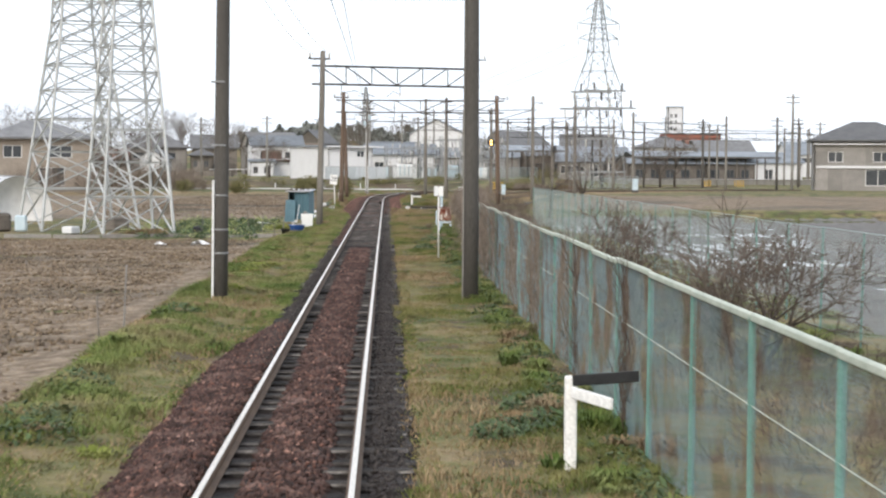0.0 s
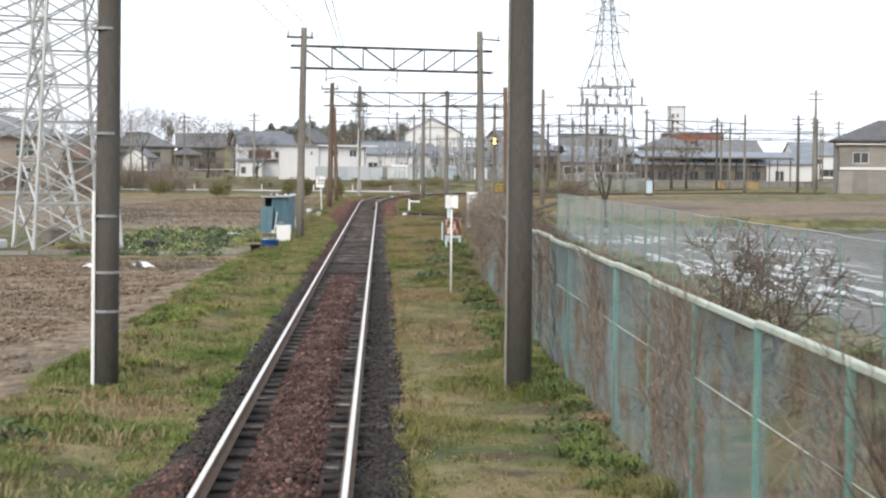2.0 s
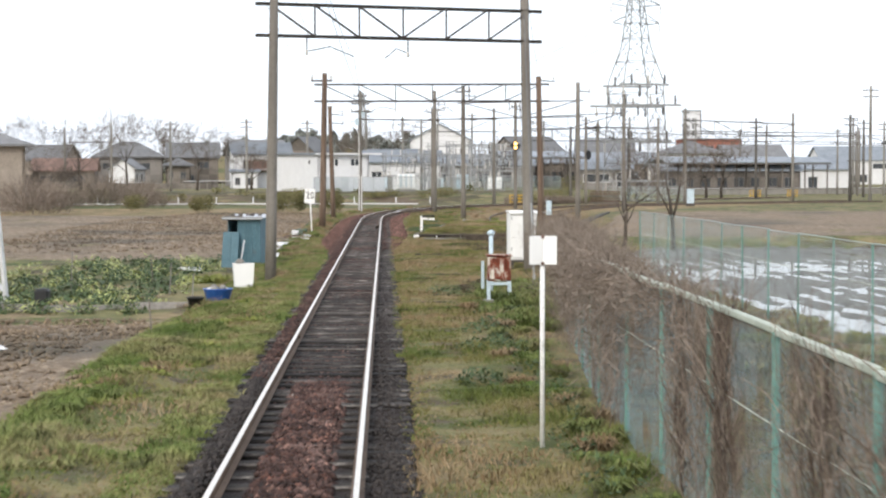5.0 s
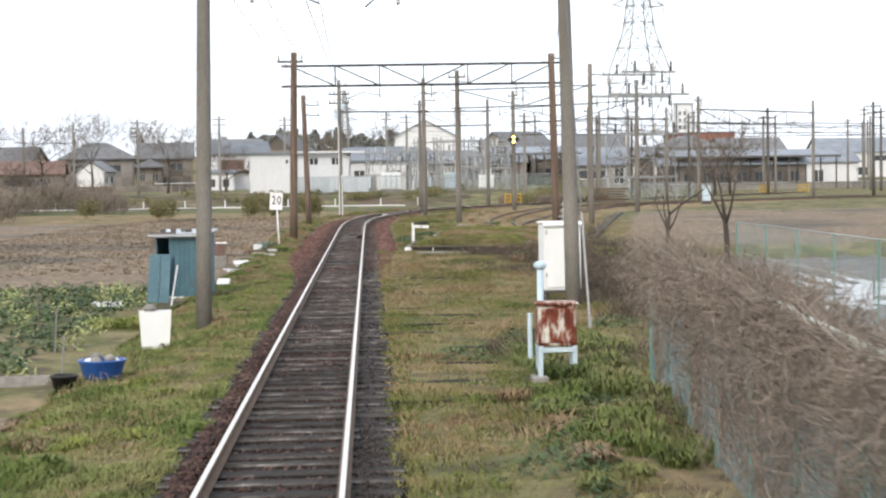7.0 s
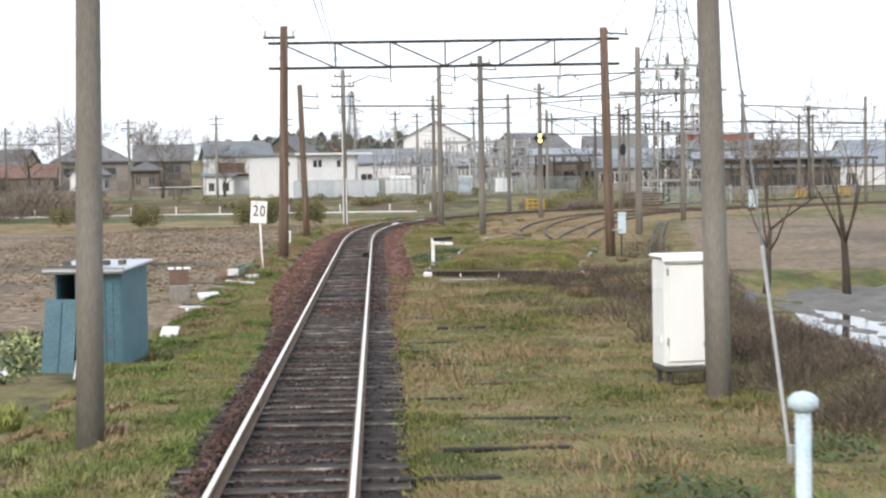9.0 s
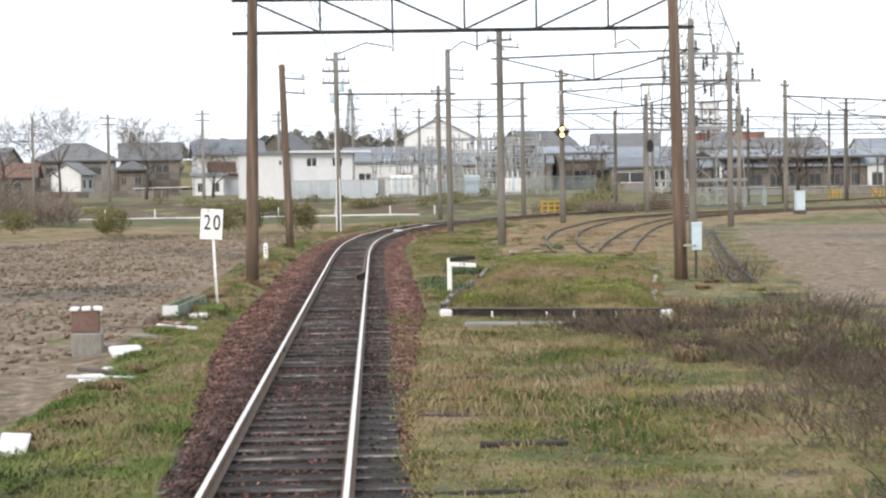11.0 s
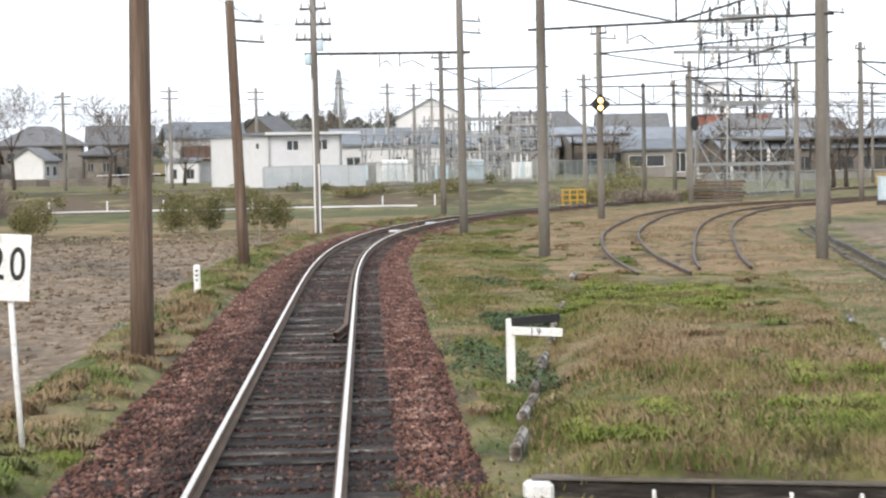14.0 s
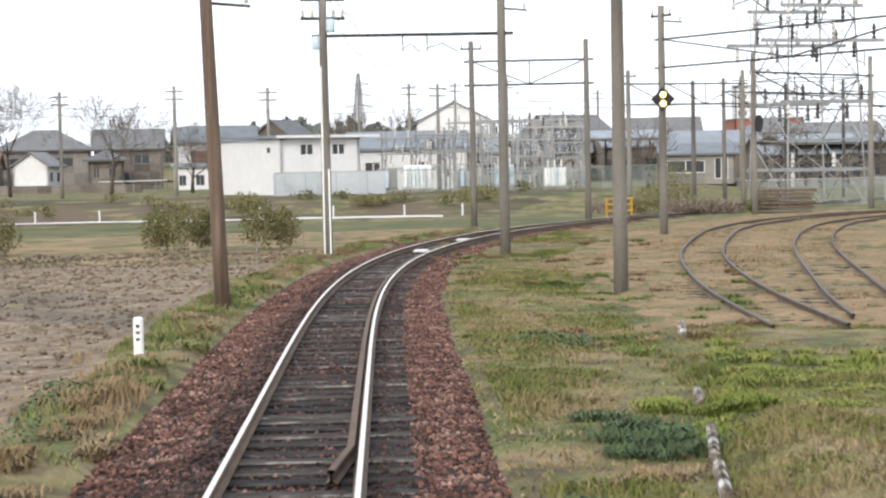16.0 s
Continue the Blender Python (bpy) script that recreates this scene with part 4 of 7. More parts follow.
for n, (x, y, w, d, h, roof, rise, wall, rm, lab, turn) in enumerate([
    (-41.2, 316, 10.87, 8, 4.83, "hip", 2.67, "wall_grey", "roof_tile", "old house under a broad grey tiled roof", 8),
    (-39.49, 302.5, 5.33, 4.2, 3.04, "gable", 1.39, "wall_white", "roof_tile", "white-walled storehouse with a small gable", 82),
    (-29.9, 309, 7.89, 7, 4.94, "gable", 2.13, "wall_dark", "roof_tile", "dark boarded farmhouse with a tiled roof", 6),
    (-31.29, 300.5, 3.84, 3.6, 3.36, "hip", 1.28, "wall_dark", "roof_tile", "low dark porch building beside the farmhouse", 6),
    (-19.88, 286, 3.84, 3, 2.42, "flat", 0.32, "wall_white", "roof_metal", "small white glazed annexe", 8),
    (-12.84, 335, 6.82, 5.8, 6.2, "gable", 2.35, "wall_dark", "roof_tile", "dark gabled house behind the substation", 66),
    (2.29, 325, 9.06, 8, 4.41, "gable", 1.81, "wall_white", "roof_metal", "long white building with a blue-grey roof", -3),
    (11.46, 356, 10.66, 11, 8.4, "gable", 2.88, "wall_white", "roof_metal", "tall pale building with its gable to the line", 84),
    (-49.62, 306, 9.59, 6, 2.84, "gable", 1.71, "wall_dark", "roof_rust", "low house with a rust-brown roof", 4),
    (-56.55, 322, 10.66, 8, 4.62, "gable", 2.35, "wall_beige", "roof_tile", "two-storey house with a grey roof", -10),
    (-66.14, 300, 10.66, 8, 3.36, "hip", 2.35, "wall_grey", "roof_rust", "low house under a brown roof", 12),
    (-22.44, 345, 9.59, 8, 5.67, "gable", 2.56, "wall_grey", "roof_tile", "grey house further back", 20),
    (26.6, 345, 9.59, 9, 5.88, "gable", 2.56, "wall_grey", "roof_tile", "grey house with a dark tiled roof", 30),
    (42.59, 360, 10.66, 10, 5.25, "gable", 2.77, "wall_grey", "roof_tile", "house with a dark tiled roof beyond the station", -5),
    (57.51, 352, 9.59, 9, 5.88, "hip", 2.56, "wall_white", "roof_tile", "pale house behind the platform", 10),
    (74.57, 380, 12.79, 10, 5.25, "gable", 2.98, "wall_grey", "roof_tile", "grey house behind the platform", 10),
    (102.28, 400, 19.19, 10, 5.25, "gable", 2.77, "wall_white", "roof_metal", "long low building with a blue-grey roof", 3),
    (-74.67, 330, 12.79, 9, 4.73, "gable", 2.77, "wall_grey", "roof_tile", "distant grey house with a tiled roof", -14),
]):
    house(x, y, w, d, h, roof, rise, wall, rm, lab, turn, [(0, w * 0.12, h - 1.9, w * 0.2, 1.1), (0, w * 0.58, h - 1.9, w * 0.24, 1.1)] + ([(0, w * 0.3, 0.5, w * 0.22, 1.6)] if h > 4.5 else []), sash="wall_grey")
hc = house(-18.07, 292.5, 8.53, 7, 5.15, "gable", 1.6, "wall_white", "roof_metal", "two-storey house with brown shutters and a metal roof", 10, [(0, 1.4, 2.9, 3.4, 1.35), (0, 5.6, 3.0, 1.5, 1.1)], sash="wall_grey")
for i in range(4):
    part("shutter", Geo().box(-4 + 1.85 + i * 0.84, -3.54, 3.55, 0.8, 0.05, 1.3, ch=0.01), M["roof_rust"], hc, "brown sliding shutter")
part("pent_roof", Geo().box(-0.6, -4.0, 2.62, 7.0, 1.2, 0.12, 0, 0.02, -12), M["roof_rust"], hc, "narrow brown roof between the storeys")
gw = thing("garden_wall", (-36.3, 282, float(height(-36.3, 282))), "long low dark block wall before the houses", "wall", turn=-38)
for i in range(16):
    part("block", Geo().box(-17.6 + i * 2.2, 0, 0.3, 2.18, 0.2, 0.9, ch=0.02), M["wall_dark"], gw)
rl = thing("garden_railing", (-23.29, 266, float(height(-23.29, 266))), "pale pipe railing with short posts by the houses", "railing", turn=3)
part("rail", Geo().tube((-3.2, 0, 1.1), (3.2, 0, 1.15), 0.05, n=6), M["wall_white"], rl)
for i in range(7):
    part("post", Geo().tube((-3.1 + i * 1.03, 0, -0.1), (-3.1 + i * 1.03, 0, 1.12), 0.04, n=6), M["wall_grey"], rl)

# ---- trackside things ----
def lettering(text, size, material, parent, m, label=""):
    cu = bpy.data.curves.new("lettering", "FONT")
    cu.body, cu.size, cu.align_x, cu.align_y, cu.extrude, cu.offset = text, size, "CENTER", "CENTER", 0.002, size * 0.008
    tmp = new("lettering_tmp", cu)
    me = bpy.data.meshes.new_from_object(tmp)
    bpy.data.objects.remove(tmp)
    me.materials.append(material)
    ob = new("lettering", me)
    ob.parent = parent
    ob.matrix_basis = m
    if label:
        ob["label"] = label
    return ob


def put(ob, m):
    ob.matrix_basis = m
    return ob


def gradient_post(x, y, h, white_turn, black_turn, text=None):
    z = float(height(x, y))
    g = thing("gradient_post", (x, y, z), "white timber gradient post with a white and a black arm", "post", "gradient posts")
    part("upright", Geo().box(0, 0, h / 2 - 0.1, 0.1, 0.09, h + 0.2, ch=0.01), M["white_paint"], g)
    for nm, m, turn, zz, tilt in (("white_arm", "white_paint", white_turn, h - 0.13, 3), ("black_arm", "black_paint", black_turn, h - 0.035, -3)):
        arm = part(nm, Geo().box(0.3, 0, 0, 0.58, 0.03, 0.095, ch=0.006), M[m], g, nm.replace("_", " ") + " of painted board")
        arm.matrix_basis = pose(0, -0.05, zz, 0, tilt, turn)
        if text and nm == "white_arm":
            lettering(text, 0.1, M["black_paint"], arm, pose(0.28, -0.018, 0, 90, 0, 0), "black number")
    return g


gradient_post(2.38, 10.6, 0.8, -62, 8)
gradient_post(2.43, 106.95, 0.76, -8, 12, "1 9")

# twin white marker plates on a thin post
z = float(height(2.27, 44.7))
board = thing("marker_post", (2.27, 44.7, z), "thin white post with two angled white plates", "marker")
part("post", Geo().tube((0, 0, -0.2), (0, 0, 1.99), 0.022, n=8), M["white_paint"], board, smooth=True)
for sx in (-1, 1):
    p = part("plate", Geo().box(sx * 0.07, 0, 0, 0.138, 0.008, 0.27, ch=0.003), M["white_box"], board)
    p.matrix_basis = pose(0, -0.03, 1.87, 0, 0, -sx * 22)
for zz in (1.745, 1.995):
    part("clamp", Geo().box(0, -0.012, zz, 0.04, 0.06, 0.035, ch=0.006), M["roof_rust"], board, "rusty clamp")

# rusted relay box on a pale blue stand
z = float(height(3.08, 63.4))
rb = thing("relay_box", (3.08, 63.4, z), "heavily rusted relay box on pale blue legs", "relay box")
part("case", Geo().box(0, 0, 0.7, 0.47, 0.38, 0.5, ch=0.015), M["rust"], rb, "white paint eaten by red rust")
part("lid", Geo().box(0, -0.01, 0.965, 0.52, 0.43, 0.035, ch=0.01), M["rust"], rb)
part("door_frame", Geo().box(0, -0.197, 0.7, 0.4, 0.02, 0.42, ch=0.006), M["rust"], rb)
for sx in (-1, 1):
    for sy in (-1, 1):
        part("leg", Geo().box(sx * 0.21, sy * 0.15, 0.2, 0.06, 0.06, 0.5, ch=0.006), M["pale_blue"], rb)
    part("footing", Geo().box(sx * 0.21, 0, -0.02, 0.2, 0.45, 0.2, ch=0.02), M["concrete"], rb)
part("stand_bar", Geo().box(0, -0.16, 0.4, 0.44, 0.05, 0.06, ch=0.006), M["pale_blue"], rb)
part("conduit", Geo().tube((-0.33, -0.1, 0.3), (-0.33, -0.1, 0.85), 0.03), M["pale_blue"], rb)
z = float(height(2.8, 64.2))
vp = thing("vent_pipe", (2.97, 64.2, z), "pale blue vent pipe with a flat cap", "pipe")
part("pipe", Geo().lathe([(0.042, -0.2), (0.042, 1.36)], n=14), M["pale_blue"], vp, smooth=True)
part("cap", Geo().lathe([(0.045, 1.34), (0.08, 1.37), (0.08, 1.41), (0.05, 1.44), (0.01, 1.45)], n=14), M["pale_blue"], vp, smooth=True)

# white equipment cabinet on a low stand
z = float(height(4.56, 76.45)) - 0.1
cab = thing("equipment_cabinet", (4.56, 76.45, z), "tall white equipment cabinet on a low steel stand", "cabinet", turn=7)
part("body", Geo().box(0, 0, 1.0, 0.74, 0.52, 1.28, ch=0.012), M["white_box"], cab)
part("roof", Geo().box(0, 0.02, 1.685, 0.8, 0.58, 0.05, ch=0.02), M["white_box"], cab)
part("roof_slope", Geo().box(0, -0.27, 1.655, 0.78, 0.1, 0.06, 0, 0.012, 40), M["white_box"], cab, "sloping front of the cabinet roof")
part("latch", Geo().box(0.18, -0.29, 0.62, 0.14, 0.02, 0.06, ch=0.006), M["steel"], cab, "steel latch plate")
door = part("door", Geo().box(0, -0.272, 1.0, 0.64, 0.02, 1.16, ch=0.008), M["white_box"], cab)
part("handle", Geo().box(0.22, -0.295, 1.0, 0.025, 0.03, 0.14, ch=0.005), M["steel"], door, "steel door handle")
for zz in (0.62, 1.46):
    part("hinge", Geo().tube((-0.33, -0.287, zz), (-0.33, -0.287, zz + 0.09), 0.012, n=6), M["steel"], door)
for zz in (0.68, 1.34):
    part("vent", Geo().box(-0.375, 0, zz, 0.012, 0.3, 0.1), M["white_box"], cab)
for sx in (-1, 1):
    for sy in (-1, 1):
        part("leg", Geo().box(sx * 0.3, sy * 0.21, 0.14, 0.06, 0.06, 0.44, ch=0.005), M["dark_steel"], cab)
part("stand_frame", Geo().box(0, 0, 0.325, 0.76, 0.56, 0.06, ch=0.01), M["dark_steel"], cab)

# guy wire with a pale sleeve by the gantry pole
guy = thing("guy_wire", (4.4, 70.5, float(height(4.4, 70.5))), "steel guy wire with a pale plastic sleeve", "guy wire")
part("stay", Geo().tube((0, 0, 0), (0.1, 4.4, 6.9), 0.012, n=6), M["wire"], guy)
part("sleeve", Geo().tube((0.001, 0.06, 0.1), (0.027, 1.19, 1.87), 0.018, n=8), M["steel"], guy, "pale grey plastic sleeve")
part("anchor", Geo().tube((0, 0, -0.2), (0, 0, 0.16), 0.035, n=8), M["steel"], guy)

# speed limit sign
z = float(height(-2.42, 103.0))
sg = thing("speed_sign", (-2.42, 103.0, z), "white speed limit plate with black figures on a leaning post", "sign", turn=-4)
part("post", Geo().path([(0.1, 0, -0.2), (0.05, 0, 0.7), (0.0, 0.01, 1.95)], 0.028, 8), M["white_paint"], sg, smooth=True)
pl = part("plate", Geo().box(0, 0, 0, 0.44, 0.012, 0.6, ch=0.004), M["white_paint"], sg)
pl.matrix_basis = pose(0.0, -0.03, 1.7, -4, 3, 0)
lettering("2", 0.42, M["black_paint"], pl, pose(-0.085, -0.0095, 0.02, 90, 0, 0) @ Matrix.Diagonal((0.72, 1, 1, 1)), "black figure")
lettering("0", 0.42, M["black_paint"], pl, pose(0.105, -0.0095, 0.02, 90, 0, 0) @ Matrix.Diagonal((0.72, 1, 1, 1)), "black figure")

# white kilometre stone
z = float(height(-2.57, 121.9))
ks = thing("kilometre_stone", (-2.57, 121.9, z), "short white concrete distance post with faint dark marks", "marker")
part("stone", Geo().box(0, 0, 0.28, 0.13, 0.12, 0.68, ch=0.025), M["white_paint"], ks)
for i in range(3):
    part("mark", Geo().box(0, -0.0615, 0.32 + 0.09 * i, 0.05, 0.004, 0.04), M["dark_steel"], ks, "small dark painted mark")

# teal tool shed with a leaning sheet
z = -0.08
sh = thing("tool_shed", (-3.36, 81.7, z), "small teal sheet-metal tool shed, its front half open", "shed", turn=-9)
W, D, H = 0.98, 1.3, 1.4
for sx in (-1, 1):
    part("side_wall", Geo().box(sx * W / 2, 0, H / 2, 0.03, D, H, ch=0.004), M["teal"], sh)
part("back_wall", Geo().box(0, D / 2 - 0.02, H / 2, W - 0.04, 0.03, H), M["teal"], sh)
for i in range(6):
    part("front_panel", Geo().box(-0.14 + i * 0.115, -D / 2 - 0.004 * (i % 2), H / 2 + 0.02, 0.112, 0.02, H - 0.04, ch=0.004), M["teal"], sh)
part("roof_edge", Geo().box(-0.02, -0.81, H + 0.0, W + 0.26, 0.03, 0.09, ch=0.006), M["concrete"], sh, "pale sheet roof edge")
part("roof", Geo().box(-0.02, -0.05, H + 0.04, W + 0.24, D + 0.3, 0.04, ch=0.01, tilt=3), M["screen"], sh, "pale sheet roof with clutter on it")
part("roof_board", Geo().box(-0.3, -0.72, H + 0.055, 0.55, 0.12, 0.05, 8), M["wall_dark"], sh)
for i in range(5):
    part("roof_weight", Geo().box(-0.4 + 0.2 * i, -0.4 + 0.15 * (i % 3), H + 0.1, 0.12, 0.09, 0.07, 20 * i, 0.01), M["wall_dark"], sh)
ln = thing("sheet_panel", (-3.9, 80.7, -0.12), "loose blue sheet panel leaning beside the shed", "panel", turn=-14)
part("panel", Geo().box(0, 0.16, 0.5, 0.5, 0.02, 1.08, ch=0.004, tilt=-12), M["teal"], ln)
part("rib", Geo().box(0.0, 0.14, 0.5, 0.04, 0.03, 1.0, ch=0.004, tilt=-12), M["teal"], ln)
pole_leaning = thing("stake", (-3.5, 79.9, -0.05), "pale stake leaning on the shed", "stake")
part("rod", Geo().tube((0, 0, -0.1), (0.12, 0.3, 0.75), 0.018, n=6), M["wall_white"], pole_leaning)
rd = thing("pump_box", (-3.95, 97.2, -0.42), "red-brown timber box on a grey concrete block", "box", turn=6)
part("block", Geo().box(0, 0, 0.28, 0.5, 0.5, 0.56, ch=0.025), M["concrete"], rd, "grey concrete base block")
part("body", Geo().box(-0.02, 0, 0.74, 0.44, 0.4, 0.36, ch=0.012), M["roof_rust"], rd, "red-brown board casing")
for k in range(3):
    part("lid_strip", Geo().box(-0.2 + 0.19 * k, -0.02, 0.945, 0.14, 0.46, 0.05, 3 * k, 0.012), M["white_paint"], rd, "white slat on the lid")

# white tapered tub
z = float(height(-2.5, 68.9)) - 0.02
tb = thing("white_tub", (-2.5, 68.9, z), "white plastic tub standing on the grass", "tub", turn=8)
prof = [((-0.2, -0.14), (0.2, 0.14), 0.0), ((-0.245, -0.18), (0.245, 0.18), 0.7)]
v = [(x, y, zz - 0.04) for (a, b), (c, d), zz in prof for x, y in ((a, b), (c, b), (c, d), (a, d))]
v += [(x * 0.93, y * 0.9, zz) for x, y, zz in v[4:]] + [(x * 0.93, y * 0.9, zz + 0.06) for x, y, zz in v[:4]]
part("tub", Geo().add(v, [(3, 2, 1, 0), (0, 1, 5, 4), (1, 2, 6, 5), (2, 3, 7, 6), (3, 0, 4, 7), (4, 5, 9, 8), (5, 6, 10, 9), (6, 7, 11, 10), (7, 4, 8, 11), (8, 9, 13, 12), (9, 10, 14, 13), (10, 11, 15, 14), (11, 8, 12, 15), (12, 13, 14, 15)]), M["white_box"], tb)
part("stone", Geo().lathe([(0.02, 0.66), (0.09, 0.66), (0.11, 0.7), (0.06, 0.76), (0.01, 0.77)], -0.08, 0, 0, 9), M["concrete"], tb, "stone lying on the rim")

# blue washing tub with stones, black pot and stakes
z = float(height(-2.72, 65.0))
bt = thing("blue_tub", (-2.72, 65.0, z), "round blue plastic tub filled with stones and rags", "tub")
part("tub", Geo().lathe([(0.21, -0.02), (0.24, 0.02), (0.3, 0.24), (0.315, 0.25), (0.315, 0.27), (0.285, 0.27), (0.27, 0.18), (0.05, 0.16)], n=20), M["blue"], bt, smooth=True)
for i in range(7):
    part("stone", Geo().lathe([(0.02, 0), (0.07, 0.01), (0.08, 0.05), (0.04, 0.09), (0.01, 0.1)], 0.17 * math.cos(i * 1.1), 0.17 * math.sin(i * 1.1), 0.19 + 0.03 * (i % 3), 8), M["concrete" if i % 3 else "wall_white"], bt, smooth=True)
bp = thing("black_pot", (-3.15, 64.6, float(height(-3.15, 64.6))), "black plastic plant pot lying on soil", "pot")
part("pot", Geo().lathe([(0.12, 0), (0.17, 0.2), (0.185, 0.2), (0.185, 0.23), (0.15, 0.23), (0.12, 0.05)], n=14), M["black_paint"], bp, smooth=True)
for i, (x, y, hh) in enumerate(((-3.3, 65.2, 0.75), (-3.1, 57.5, 0.6), (-3.4, 24.0, 1.1), (-3.25, 20.8, 0.75), (-4.6, 72, 0.8), (-5.4, 75, 0.9), (-7.4, 74, 1.0), (-8.2, 70, 0.9), (-3.0, 149, 0.9), (-1.9, 156, 0.8))):
    st = thing("garden_stake", (x, y, float(height(x, y))), "thin weathered garden stake", "stake", "garden stakes")
    part("rod", Geo().tube((0, 0, -0.1), (0.05 * (-1) ** i, 0.03, hh), 0.014, n=6), M["wall_dark" if i % 2 else "wall_grey"], st)

# litter, boards and an old gutter trough under the speed sign
for i, (x, y, sx, sy, sz, m, turn, tilt, lab) in enumerate((
    (-2.75, 92.1, 0.1, 1.3, 0.04, "wall_white", 86, 2, "long white batten on the bank"), (-3.1, 95.7, 0.5, 0.4, 0.1, "plastic_sheet", 20, 14, "crumpled grey-white plastic sheet"),
    (-3.12, 93.9, 0.14, 0.1, 0.05, "plastic_sheet", 40, 8, "small white scrap on the soil"), (-3.13, 92.5, 0.36, 0.3, 0.12, "plastic_sheet", 10, 20, "folded white sheet on the bank"),
    (-2.75, 98.7, 0.3, 0.45, 0.05, "rust", 50, 4, "red and white scrap of painted board"), (-2.6, 98.2, 0.1, 0.8, 0.05, "wall_white", 62, 3, "white painted plank end"),
    (-3.1, 98.9, 0.08, 1.6, 0.05, "wall_dark", 80, 0, "weathered grey plank on the bank"), (-2.45, 100.3, 0.34, 0.2, 0.06, "plastic_sheet", 15, 10, "torn white plastic scrap"),
    (-3.0, 93.0, 0.09, 1.1, 0.06, "wall_dark", 55, 2, "dark broken plank in the grass"), (-2.9, 97.0, 0.3, 0.7, 0.03, "wall_dark", 50, 3, "faded grey sheet lying flat"))):
    b = thing("loose_board", (x, y, float(surface(x, y)) + 0.05), lab, "scrap", "scrap on the bank", turn=turn)
    part("board", Geo().box(0, 0, sz / 2, sx, sy, sz, ch=min(sx, sz) * 0.2, tilt=tilt), M[m], b)
wp = thing("plastic_sheet", (-2.93, 86.2, float(height(-2.93, 86.2)) - 0.12), "white plastic sheet bundled beside the shed", "sheet", turn=-20)
part("film", Geo().box(0, 0, 0.16, 0.34, 0.03, 0.44, ch=0.006, tilt=-35), M["plastic_sheet"], wp)
tr = thing("old_trough", (-2.78, 101.2, float(surface(-2.78, 101.2)) - 0.03), "pale green concrete trough lying tilted on the bank", "trough", turn=-4)
part("floor", Geo().box(0, 0, 0.02, 0.28, 3.0, 0.05, ch=0.01), M["concrete"], tr)
for sx in (-1, 1):
    part("side", Geo().box(sx * 0.13, 0, 0.1, 0.04, 3.0, 0.17, ch=0.01), M["moss_concrete"], tr)
part("end_plate", Geo().box(0, -1.49, 0.1, 0.28, 0.04, 0.18, ch=0.01), M["wall_white"], tr, "pale end plate")
lg = thing("cut_log", (-3.2, 99.6, float(surface(-3.2, 99.6)) - 0.02), "short red-brown cut log on the bank", "log")
part("log", Geo().path([(0, -0.3, 0.15), (0, 0, 0.16), (0.03, 0.4, 0.15)], [0.14, 0.15, 0.13], 12), M["pole_wood"], lg, smooth=True)

# ---- raised grass siding end with its timber face ----
def mound_edges(y):
    return 1.95 + (y - 101.2) * 0.135 + 0.0003 * (y - 101) ** 2, 6.05 + (y - 101.2) * 0.165


def mound_y(x, y):
    """The front of the raised bed runs askew to the track; the slant dies out towards its far end."""
    return y - (0.86 + 0.27 * (x - 2.1)) * (1 - smooth_step(101.2, 114, y))


def bed_top(x, y):
    """Height of the raised bed before its front is slanted."""
    a, b = mound_edges(y)
    rim = np.clip(np.minimum(x - a, b - x) / 0.7, 0, 1)
    return height(x, y) + (0.22 * (1 - smooth_step(110, 124, y)) + 0.02) * rim + 0.07 * (vnoise(x, y, 1.3, 71) - 0.5) + 0.05 * (vnoise(x, y, 0.5, 72) - 0.5) + 0.02 * waves(x * 2, y * 2.0)


vs, n = [], 30
ys = np.concatenate([[101.17], np.arange(101.2, 126, 0.6)])
for j, y in enumerate(ys):
    a, b = mound_edges(y)
    xs = np.linspace(a, b, n)
    e = np.minimum(np.arange(n), np.arange(n)[::-1]) / 3.0
    zs = bed_top(xs, np.full(n, y))
    zs[[0, -1]] -= 0.1
    if j == 0:
        zs[:] = -0.15
    vs.append(np.stack([xs, mound_y(xs, y), zs], -1))
vs = np.concatenate(vs)
k = (np.arange(len(ys) - 1)[:, None] * n + np.arange(n - 1)[None]).ravel()
tagged(new("grass_mound", arrays("grass_mound", vs, np.stack([k, k + 1, k + n + 1, k + n], 1), M["grass"], True)), "low raised bed of rough grass over the buried siding", "mound", kind="structure")
face = thing("timber_face", (2.05, 100.4, -0.04), "dark weathered timber retaining face of the grass bed", "retaining wall", turn=-15)
for i in range(3):
    part("beam", Geo().box(0.69 + 1.36 * i, 0, 0.0, 1.34, 0.16, 0.4, ch=0.02), M["sleeper"], face)
part("top_plank", Geo().box(2.05, -0.05, 0.217, 4.1, 0.12, 0.03, ch=0.008), M["wall_dark"], face)
for i, x in enumerate((0.95, 1.95, 2.45, 3.2)):
    part("peg", Geo().box(x, -0.25, 0.06, 0.03, 0.03, 0.24, 4 * i, 0.008), M["white_paint"], face, "small white peg")
for x, y in ((2.08, 100.3), (5.98, 99.28)):
    eb = thing("end_block", (x, y, -0.04), "white-painted concrete end block", "block", "white end blocks")
    part("block", Geo().box(0, 0, 0.07, 0.22, 0.2, 0.26, 3, 0.03), M["white_paint"], eb)
slab = thing("concrete_slab", (3.75, 97.85, float(height(3.75, 97.85))), "cracked flush concrete strip in the grass", "slab", turn=-9)
